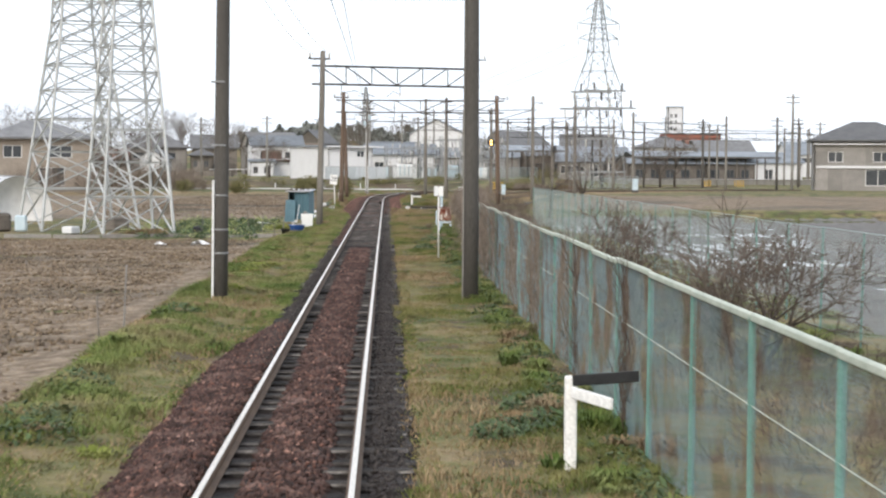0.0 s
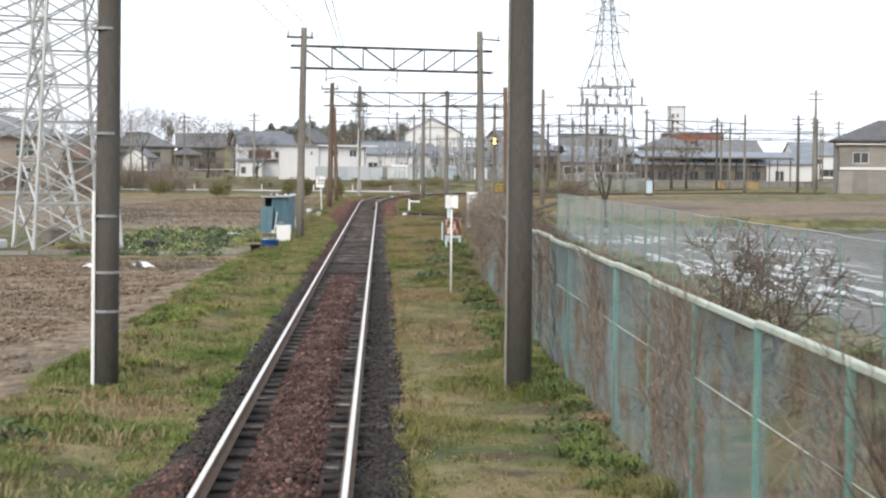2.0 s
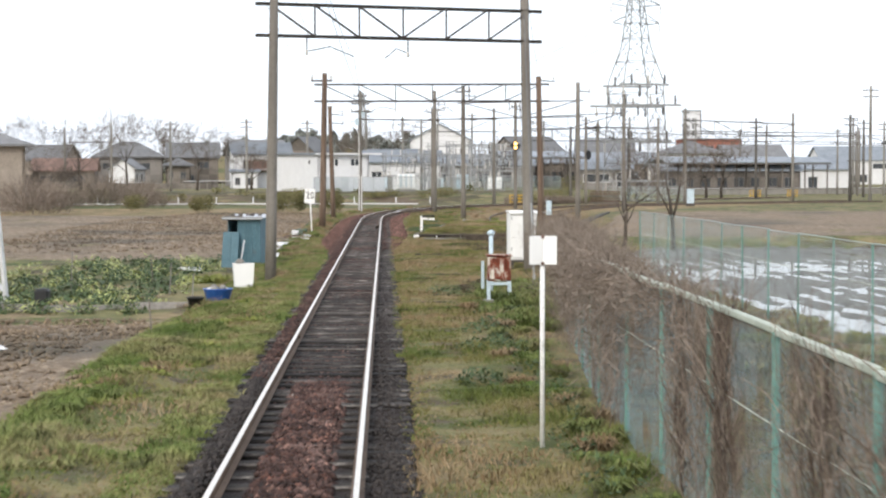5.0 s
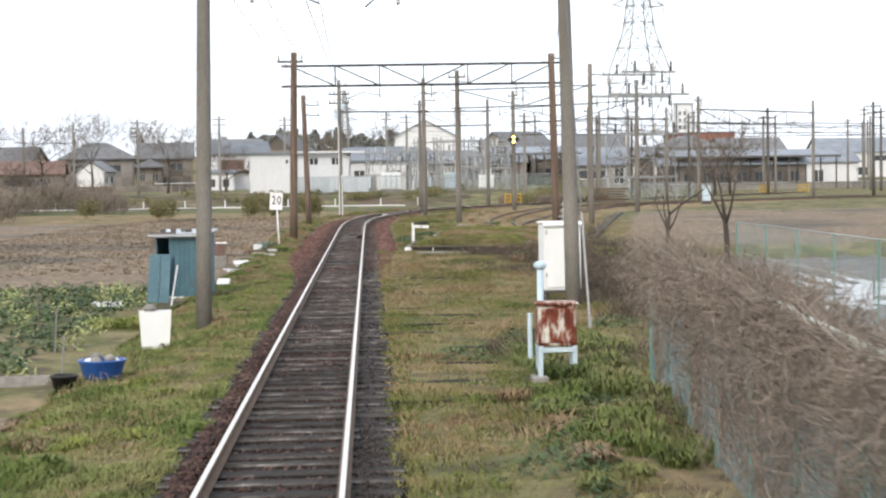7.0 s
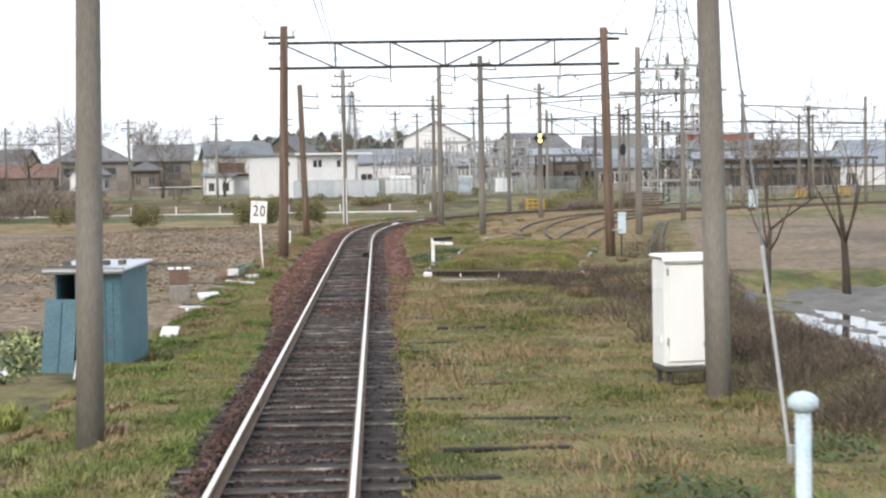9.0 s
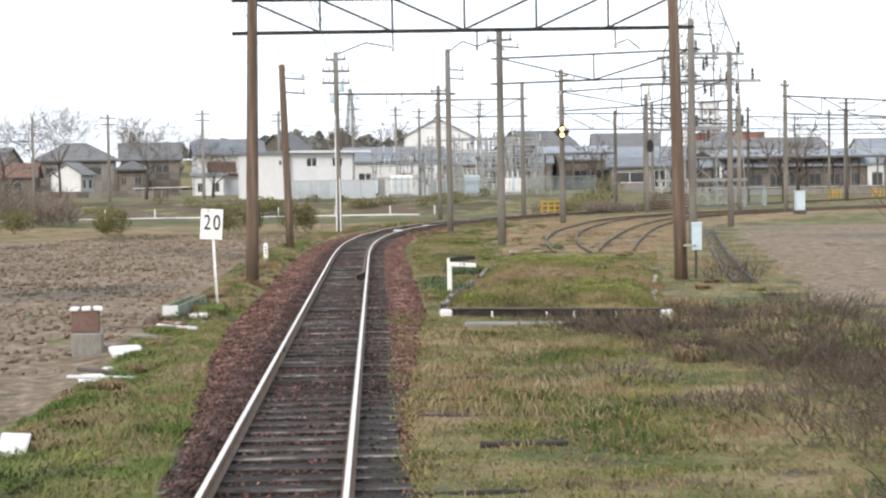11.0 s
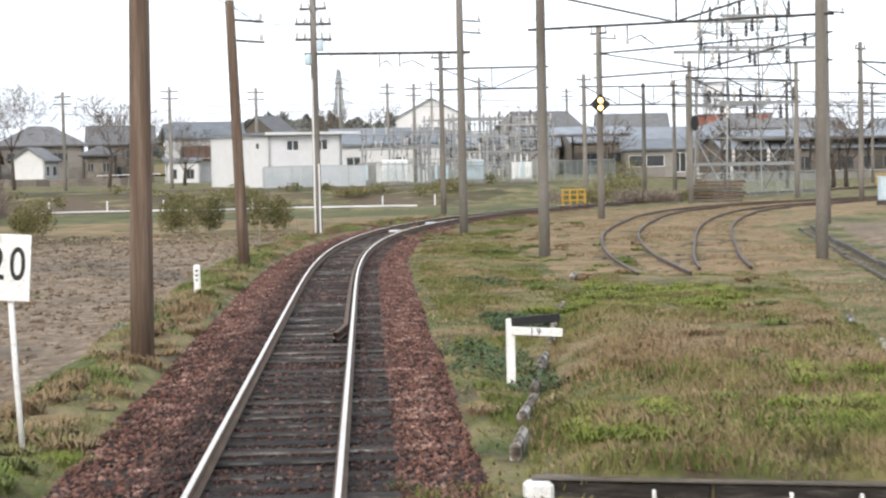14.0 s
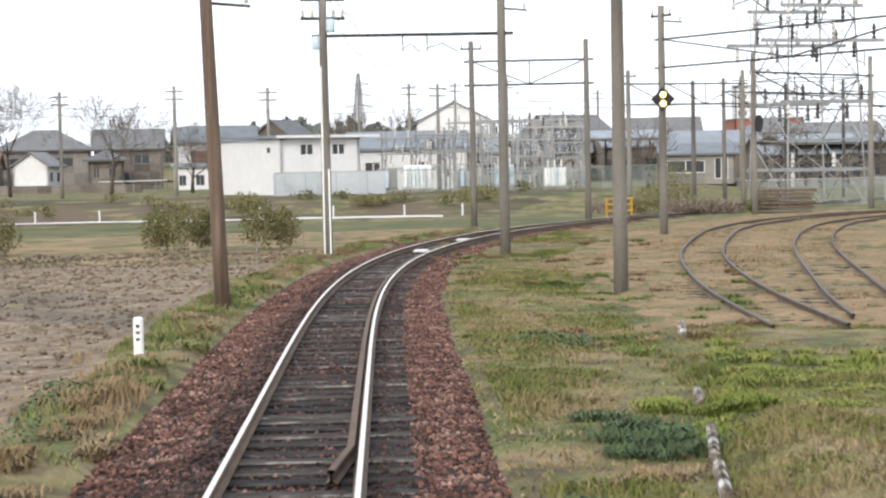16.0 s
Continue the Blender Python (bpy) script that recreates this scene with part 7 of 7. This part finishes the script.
v, f = joined([bed_stones(12000, 8, 24, [(-2.1, -0.72), (-1.6, -0.68)], 0.034), bed_stones(13000, 8, 50, [(-0.33, 0.36)], 0.032), bed_stones(9000, 50, 92, [(-1.1, -0.64)], 0.03), bed_stones(9000, 88, 178, [(-1.15, -0.64)], 0.034), bed_stones(5000, 88, 178, [(0.64, 1.12)], 0.028), bed_stones(9000, 48, 112, [(-0.5, 0.5)], 0.024), bed_stones(5000, 110, 176, [(-0.5, 0.42)], 0.026)])
stuff("ballast_stones", v, f, M["stone"], "loose dark red-brown ballast stones", "ballast")
v, f = joined([bed_stones(2500, 8, 24, [(-2.1, -0.72), (-1.6, -0.68)], 0.034), bed_stones(2500, 8, 50, [(-0.3, 0.32)], 0.03), bed_stones(46000, 80, 130, [(-2.5, -0.95), (1.02, 2.2)], 0.029), bed_stones(20000, 128, 178, [(-2.4, -0.95), (1.02, 2.2)], 0.036), bed_stones(2500, 82, 150, [(-0.5, 0.45)], 0.026)])
stuff("shoulder_stones", v, f, M["stone_rust"], "rust-red crushed stones on the ballast shoulder", "ballast")
v, f = joined([bed_stones(7000, 18, 52, [(-1.0, -0.64)], 0.028), bed_stones(9000, 8, 60, [(0.66, 1.15), (0.45, 1.0)], 0.026), bed_stones(9000, 50, 120, [(-1.4, 1.2)], 0.022), bed_stones(3500, 120, 170, [(-1.0, 1.0)], 0.026)])
stuff("ballast_grit", v, f, M["stone_grey"], "dark grey-brown grit between the sleepers", "ballast")
# clods on the ploughed fields
x, y, u = scatter(26000, -16, -3.3, 10, 64)
v1, f1 = stones(x, y, height(x, y) + 0.04, 0.05 * (0.4 + rng.random(len(x))))
x, y, u = scatter(9000, -16, -3.6, 95, 158)
v2, f2 = stones(x, y, height(x, y) + 0.04, 0.06 * (0.4 + rng.random(len(x))))
v, f = joined([(v1, f1), (v2, f2)])
stuff("soil_clods", v, f, M["field"], "dry clods of turned soil", "soil")
x, y, u = scatter(20000, -18, -3.3, 8, 64)
h = 0.03 + 0.06 * rng.random(len(x))
v, f = blades(x, y, height(x, y) + 0.04, h, 0.02 * np.ones(len(x)), 1.5)
stuff("straw_stubble", v, f, M["blade_dry"], "cut straw lying over the field", "stubble")

# ---- twigs: dead vines on the fence and bushes ----
def twigs(p, d, ln, w, seg=3, wob=0.35):
    """Crooked strips from points p along directions d."""
    n = len(p)
    pts = [p]
    for k in range(seg):
        d = d + rng.normal(0, wob, (n, 3))
        d = d / np.linalg.norm(d, axis=1, keepdims=True)
        pts.append(pts[-1] + d * (ln / seg)[:, None])
    side = np.cross(d, rng.normal(size=(n, 3)))
    side = side / np.linalg.norm(side, axis=1, keepdims=True) * (w / 2)[:, None]
    vs = []
    for k, q in enumerate(pts):
        t = 1 - 0.7 * k / seg
        vs += [q - side * t, q + side * t]
    v = np.stack(vs, 1).reshape(-1, 3)
    m = 2 * (seg + 1)
    b = np.arange(n)[:, None] * m
    f = np.concatenate([b + np.array([[2 * k, 2 * k + 1, 2 * k + 3, 2 * k + 2]]) for k in range(seg)])
    return v, f


def fence_x(y):
    return np.where(y < 47, 3.1, 3.1 + (y - 47) * 1.1 / 16)


n = 27000
y = 9 + 53 * rng.random(n)
k = vnoise(y, y * 0, 1.6, 21) * 0.7 + vnoise(y, y * 0, 0.5, 22) * 0.3 + 0.3 * smooth_step(22, 40, y)
keep = k > 0.74 - 0.06 * smooth_step(38, 46, y)
y = y[keep]
n = len(y)
x = fence_x(y) + rng.normal(0, 0.05, n)
z = 0.05 + 1.5 * rng.random(n) ** 0.8
up = np.stack([rng.normal(0, 0.12, n), rng.normal(0, 0.35, n), np.where(rng.random(n) < 0.6, 1.0, -0.7)], -1)
v1, f1 = twigs(np.stack([x, y, z], -1), up, 0.25 + 0.45 * rng.random(n), 0.003 + 0.007 * rng.random(n), 3, 0.3)
n = 21000
y = 43 + 20 * rng.random(n)
top = 1.45 + 0.55 * vnoise(y, y * 0, 2.0, 23)
x = fence_x(y) + rng.normal(0.05, 0.22, n)
z = 0.15 + (top - 0.15) * rng.random(n) ** 0.3
v2, f2 = twigs(np.stack([x, y, z], -1), rng.normal(0, 1, (n, 3)) + np.array([0, 0, 0.2]), 0.1 + 0.22 * rng.random(n), 0.003 + 0.006 * rng.random(n), 3, 0.6)
v, f = joined([(v1, f1), (v2, f2)])
n = 9000
y = 46 + 17 * rng.random(n)
c = vnoise(y, y * 0, 0.9, 24)
x = fence_x(y) + rng.normal(0.05, 0.25, n)
z = 1.35 + 0.42 * c * rng.random(n)
v3, f3 = twigs(np.stack([x, y, z], -1), rng.normal(0, 1, (n, 3)) + np.array([0, 0, 0.5]), 0.12 + 0.25 * rng.random(n), 0.003 + 0.005 * rng.random(n), 3, 0.5)
n = 9000
y = 40 + 23 * rng.random(n)
keep = rng.random(n) < smooth_step(40, 46, y)
y = y[keep]
n = len(y)
p = np.stack([fence_x(y) + rng.normal(0, 0.07, n), y, 1.63 + rng.normal(0, 0.05, n)], -1)
v4, f4 = twigs(p, np.stack([rng.normal(0, 0.5, n), rng.normal(0, 1.0, n), rng.normal(-0.2, 0.5, n)], -1), 0.15 + 0.3 * rng.random(n), 0.004 + 0.008 * rng.random(n), 3, 0.4)
v, f = joined([(v, f), (v3, f3), (v4, f4)])
bands = []
for k in range(9, 24):
    yb2 = -6 + 2.078 * k + rng.normal(0, 0.25)
    m = int(60 + 200 * rng.random())
    if yb2 > 8 and rng.random() < 0.75:
        p = np.stack([3.1 + rng.normal(0, 0.03, m), yb2 + rng.normal(0, 0.13, m), 0.05 + 1.4 * rng.random(m)], -1)
        bands.append(twigs(p, np.stack([rng.normal(0, 0.08, m), rng.normal(0, 0.2, m), np.ones(m)], -1), 0.3 + 0.5 * rng.random(m), 0.004 + 0.008 * rng.random(m), 3, 0.22))
vb, fb = joined(bands)
stuff("vine_stems", vb, fb, M["stem"], "dark climbing stems on the fence posts", "vines")
stuff("dead_vines", v, f, M["vine"], "brown dead vines tangled over the mesh fence", "vines")


def thicket(spots, n, ln, w, seed):
    out = []
    q = np.random.default_rng(seed)
    for x, y, r, h in spots:
        m = n
        a, d = q.random(m) * 2 * np.pi, np.sqrt(q.random(m)) * r
        px, py = x + np.cos(a) * d, y + np.sin(a) * d
        pz = height(px, py) + h * 0.7 * q.random(m) * (1 - 0.5 * (d / r) ** 2)
        dr = np.stack([np.cos(a) * 0.5, np.sin(a) * 0.5, np.ones(m)], -1) + q.normal(0, 0.35, (m, 3))
        out.append(twigs(np.stack([px, py, pz], -1), dr, ln * (0.5 + q.random(m)) * h, w * (0.5 + q.random(m)), 3, 0.3))
    return joined(out)


v, f = thicket([(5.0 + 2.0 * (i % 3) / 2, y, 1.0, 0.22) for i, y in enumerate(np.arange(8, 66, 2.2))] + [(6.4 + 1.2 * (i % 2), y, 0.9, 0.45) for i, y in enumerate(np.arange(70, 98, 1.5))] + [(6.5, 96.5, 1.2, 0.5), (5.6, 95.2, 1.0, 0.45), (7.6, 97.4, 1.2, 0.5), (8.6, 98.5, 1.2, 0.5), (9.0, 108, 0.7, 0.7), (4.4, 96.4, 0.8, 0.3), (3.7, 90, 0.9, 0.25), (5.5, 84, 1.0, 0.5), (2.9, 66.6, 0.5, 0.3)] + [], 300, 0.55, 0.012, 31)
stuff("dry_weeds", v, f, M["dead_brush"], "reddish-brown dead weeds beyond the fence", "weeds")
v, f = thicket([(5.3 + 0.4 * (i % 4), 72 + 0.8 * i, 0.6, 0.38) for i in range(14)] + [(4.4 + 3.2 * ((i * 0.618) % 1), 87 + 11.5 * ((i * 0.377) % 1), 0.7 + 0.5 * ((i * 0.29) % 1), 0.2 + 0.2 * ((i * 0.53) % 1)) for i in range(20)] + [(4.6 + 0.8 * (i % 3), y + 0.7, 1.1, 0.36) for i, y in enumerate(np.arange(10, 66, 1.8))] + [(7.0, 96.4, 1.1, 0.5), (5.2, 86, 1.0, 0.5), (5.8, 95.2, 1.1, 0.45), (6.3, 93.8, 1.2, 0.45), (7.8, 95.6, 1.2, 0.5), (6.8, 91.8, 1.1, 0.45), (5.3, 92.6, 0.9, 0.35), (7.9, 92.4, 1.2, 0.5), (8.4, 98.4, 0.9, 0.5), (4.6, 97.2, 0.6, 0.25), (6.4, 78.5, 1.0, 0.5), (7.2, 81, 1.2, 0.5), (6.6, 84, 1.0, 0.45)], 420, 0.5, 0.01, 32)
stuff("dead_brush", v, f, M["dead_brush"], "tangled brown brush on the slope to the paddy", "brush")
# grey-brown thickets and evergreen shrubs far left and by the bank
v, f = thicket([(-20 - 2.6 * i, 180 + (i * 13 % 17), 1.8, 2.2 + (i % 3) * 0.6) for i in range(7)] + [(-42 + 3.5 * i, 150 + (i * 11 % 25), 2.5, 3.0) for i in range(6)] + [(15.6, 183, 1.2, 0.9), (17.2, 184, 1.2, 0.8), (13.81, 195, 1.6, 0.9)], 700, 0.45, 0.045, 33)
stuff("bare_thicket", v, f, M["vine"], "grey-brown bare thickets beside the fields", "thicket")


def shrubs(spots, n, size, seed):
    q = np.random.default_rng(seed)
    out = []
    for x, y, r, h in spots:
        d = q.normal(size=(n, 3))
        d /= np.linalg.norm(d, axis=1, keepdims=True)
        d *= (q.random((n, 1)) ** 0.4) * (0.75 + 0.5 * vnoise(d[:, 0] * 3 + x, d[:, 1] * 3 + d[:, 2] * 2 + y, 1.0, seed))[:, None]
        c = np.stack([x + d[:, 0] * r, y + d[:, 1] * r, float(height(x, y)) + h * 0.55 + d[:, 2] * h * 0.5], -1)
        t = q.normal(size=(n, 3))
        s = size * (0.5 + q.random(n))[:, None]
        e1 = t / np.linalg.norm(t, axis=1, keepdims=True) * s
        e2 = np.cross(e1, q.normal(size=(n, 3)))
        e2 = e2 / np.linalg.norm(e2, axis=1, keepdims=True) * s * 0.6
        out.append((np.stack([c - e1, c + e2, c + e1, c - e2], 1).reshape(-1, 3), np.arange(n)[:, None] * 4 + np.array([[0, 1, 2, 3]])))
    return joined(out)


v, f = shrubs([(-7.2, 159.5, 0.6, 1.5), (-6.4, 158.8, 0.8, 1.8), (-5.6, 159.6, 0.6, 1.6), (-3.6, 159.4, 0.7, 1.7), (-2.8, 159.8, 0.55, 1.5), (-12.6, 159.0, 0.8, 1.4), (-13.4, 160.0, 0.6, 1.2), (-18.5, 163, 0.9, 1.4)], 1900, 0.045, 41)
stuff("evergreen_shrubs", v, f, M["brush"], "olive evergreen shrubs at the end of the field", "shrub")
v, f = shrubs([(14.34, 192, 1.6, 1.0), (16.47, 192.5, 1.6, 1.1), (18.07, 205, 2, 1.2), (22.33, 230, 2, 2.0), (19.77, 186, 1.0, 0.7), (-27.77, 204, 1.5, 1.4), (-7.51, 204, 1.4, 1.0), (-0.05, 205, 1.6, 0.8), (6.34, 206, 1.8, 0.9)], 1000, 0.07, 42)
hedge = [(x + q2.uniform(-1, 1), 201 + 10 * q2.random() - 0.1 * x, 0.5 + 0.6 * q2.random(), 0.5 + 0.5 * q2.random()) for q2 in (np.random.default_rng(9),) for x in np.arange(-60, 12, 2.4)]
v3, f3 = shrubs(hedge, 110, 0.1, 43)
v, f = joined([(v, f), (v3, f3)])
stuff("bank_shrubs", v, f, M["brush"], "low shrubs and rough growth on the bank", "shrub")

# ---- bare trees ----
def bare_tree(name, x, y, h, label, seed, spread=0.55, levels=4, trunk=0.09, pruned=False, lean=(0, 0), base_z=None, twig=0.005, stems=1):
    q = random.Random(seed)
    z = float(height(x, y)) if base_z is None else base_z
    g = thing(name, (x, y, z), label, "tree", "bare trees")
    wood, fine = Geo(), Geo()

    def grow(p, d, ln, r, lev):
        pts, rad = [p], [r]
        c = p.copy()
        for k in range(3):
            d = (d + Vector((q.uniform(-1, 1), q.uniform(-1, 1), q.uniform(-0.5, 0.8))) * (0.1 + 0.04 * lev)).normalized()
            c = c + d * ln / 3
            pts.append(c.copy())
            rad.append(max(twig * 0.7, r * (1 - 0.16 * (k + 1))))
        (wood if lev < 2 else fine).path(pts, rad, 7 if lev == 0 else 5 if lev == 1 else 3)
        if lev >= levels:
            return
        side = d.cross(Vector((0.3, 0.5, 0.8))).normalized()
        a0 = q.uniform(0, 6.28)
        many = 5 if lev == 0 else q.choice((3, 4))
        for k in range(many):
            o = pts[3 if k < 2 else q.choice((1, 2, 3))] if lev else pts[q.choice((2, 3))]
            turn = Matrix.Rotation(a0 + k * 6.28 / many + q.uniform(-0.5, 0.5), 3, d) @ side
            ang = q.uniform(0.35, 1.0) * spread * 1.35
            nd = (d * math.cos(ang) + turn * math.sin(ang) + Vector((0, 0, 0.12))).normalized()
            grow(o, nd, ln * q.uniform(0.6, 0.86), max(twig, rad[-1] * q.uniform(0.55, 0.75)), lev + 1)

    for k in range(stems):
        a = 2.4 * k
        o = 0.0 if stems == 1 else 0.12
        grow(Vector((o * math.cos(a), o * math.sin(a), -0.1)), Vector((lean[0] + 4 * o * math.cos(a), lean[1] + 4 * o * math.sin(a), 1)).normalized(), h * 0.27, trunk, 0)
    part("trunk", wood, M["bark"], g, smooth=True)
    cr = part("crown", fine, M["twig"], g, "bare winter twigs")
    cr["kind"] = "stuff"
    return g


bare_tree("bare_tree", 5.5, 30.8, 2.7, "small bare tree beside the paddy", 3, 0.95, 4, 0.07, base_z=0.0, stems=3, twig=0.008)
bare_tree("bare_tree", 5.5, 18.0, 2.7, "small many-branched bare tree by the fence", 8, 0.8, 4, 0.06, base_z=0.0, stems=5, twig=0.007)
bare_tree("bare_tree", 6.4, 36.0, 2.0, "low bare shrub tree by the fence", 9, 0.7, 4, 0.05)
bare_tree("pruned_tree", 12.35, 97.9, 8.4, "pruned bare fruit tree with knotted limbs", 12, 0.6, 4, 0.12, True)
bare_tree("pruned_tree", 10.38, 98.1, 6.2, "dark pruned bare fruit tree", 15, 0.6, 4, 0.1, True)
bare_tree("leaning_tree", 8.2, 76.5, 2.2, "dark leaning bare tree by the paddy", 18, 0.6, 2, 0.09, False, (-0.9, 0))
for i, (x, y, h) in enumerate(((35.13, 214, 9.5), (38.32, 222, 10.0), (28.73, 222, 9.5), (22.05, 239, 9.0), (15.4, 246, 9.0), (-32.03, 252, 13.5), (-23.08, 251, 12.0), (-38.96, 258, 14.0), (-45.89, 250, 13.5), (-53.35, 248, 14), (-26.7, 340, 15), (-35.23, 350, 15), (-8.58, 350, 16), (-2.18, 352, 14), (-16.58, 256, 8.0), (-28.83, 190, 5.5), (-30, 178, 6.0))):
    bare_tree("bare_tree", x, y, h, "large bare tree with spreading winter branches", 50 + i, 0.85, 5 if y < 260 and x < 0 else 4, 0.2 if h > 6 else 0.12, twig=0.016 if x < 0 else 0.022)
for i in range(9):
    x, y = -66 + 9 * i + 5 * math.sin(i * 2.3), 455 + 12 * math.sin(i * 1.7)
    bare_tree("bare_tree", x, y, 15 + 3 * math.sin(i), "tall bare tree on the wooded hill", 80 + i, 0.45, 4, 0.4, base_z=1.5, twig=0.035)

# ---- wooded hill on the skyline ----
hx, hy = np.meshgrid(np.linspace(-260, 240, 60), np.linspace(440, 760, 22))
hz = -2 + 9 * np.exp(-((hx + 20) / 70) ** 2) * np.exp(-((hy - 560) / 110) ** 2) + 5 * np.exp(-((hx - 40) / 160) ** 2 - ((hy - 600) / 120) ** 2)
k = (np.arange(21)[:, None] * 60 + np.arange(59)[None]).ravel()
tagged(new("wooded_hill", arrays("wooded_hill", np.stack([hx, hy, hz], -1).reshape(-1, 3), np.stack([k, k + 1, k + 61, k + 60], 1), M["dry"], True)), "low wooded hill behind the houses", "hill", kind="structure")
q = np.random.default_rng(77)
wood = []
for i in range(110):
    x, y = q.uniform(-60, 22), q.uniform(455, 600)
    if q.random() > np.exp(-((x + 12) / 38) ** 2):
        continue
    z0 = -2 + 9 * math.exp(-((x + 20) / 70) ** 2) * math.exp(-((y - 560) / 110) ** 2) + 5 * math.exp(-((x - 40) / 160) ** 2 - ((y - 600) / 120) ** 2)
    hh, rr, m = q.uniform(1.5, 5.0), q.uniform(1.4, 2.8), 150
    t = q.random(m)
    a = q.random(m) * 2 * np.pi
    rad = rr * (1 - t) ** (0.7 if i % 3 else 0.35) * (0.6 + 0.5 * q.random(m))
    c = np.stack([x + np.cos(a) * rad, y + np.sin(a) * rad, z0 + 0.8 + t * hh], -1)
    e1 = q.normal(size=(m, 3)) * 0.5
    e2 = q.normal(size=(m, 3)) * 0.4
    wood.append((np.stack([c - e1, c + e2, c + e1 - [0, 0, 0.4], c - e2], 1).reshape(-1, 3), np.arange(m)[:, None] * 4 + np.array([[0, 1, 2, 3]])))
v, f = joined(wood)
stuff("far_woods", v, f, M["hazed_conifer"], "evergreen woods on the far hill, haze put into their pale colour", "woods")

# ---- standing water over the paddy ----
px, py = np.arange(7.2, 30, 0.22), np.arange(-10, 100.5, 0.3)
PX, PY = np.meshgrid(px, py)
pz = -0.47 + 0.1 * (vnoise(PX * 0.7, PY, 3.2, 51) - 0.5) + 0.08 * (vnoise(PX * 0.35, PY * 1.6, 1.0, 52) - 0.5) + 0.035 * np.sin(PX * 2 * np.pi / 0.9 + 0.6 * np.sin(PY * 0.3)) + 0.06 * (vnoise(PX, PY, 0.45, 53) - 0.5) + 0.06 * (vnoise(PX, PY * 0.6, 0.9, 54) - 0.5) + 0.012
pz = pz + 0.04 * (1 - smooth_step(40, 64, PY)) + 0.12 * (1 - smooth_step(paddy_edge(PY) + 0.5, paddy_edge(PY) + 1.1, PX)) + 0.1 * smooth_step(97.5, 99.5, PY)
nx2, ny2 = len(px), len(py)
k = (np.arange(ny2 - 1)[:, None] * nx2 + np.arange(nx2 - 1)[None]).ravel()
tagged(new("paddy_mud", arrays("paddy_mud", np.stack([PX, PY, pz], -1).reshape(-1, 3), np.stack([k, k + 1, k + nx2 + 1, k + nx2], 1), M["mud"], True)), "wet harvested paddy mud in low rows", "paddy", kind="structure")
tagged(part("paddy_water", Geo().add([(7.4, 12, -0.464), (29.8, 12, -0.464), (29.8, 99, -0.464), (7.4, 99, -0.464)], [(0, 1, 2, 3)]), M["water"]), "shallow standing water over the paddy", "water", kind="structure")
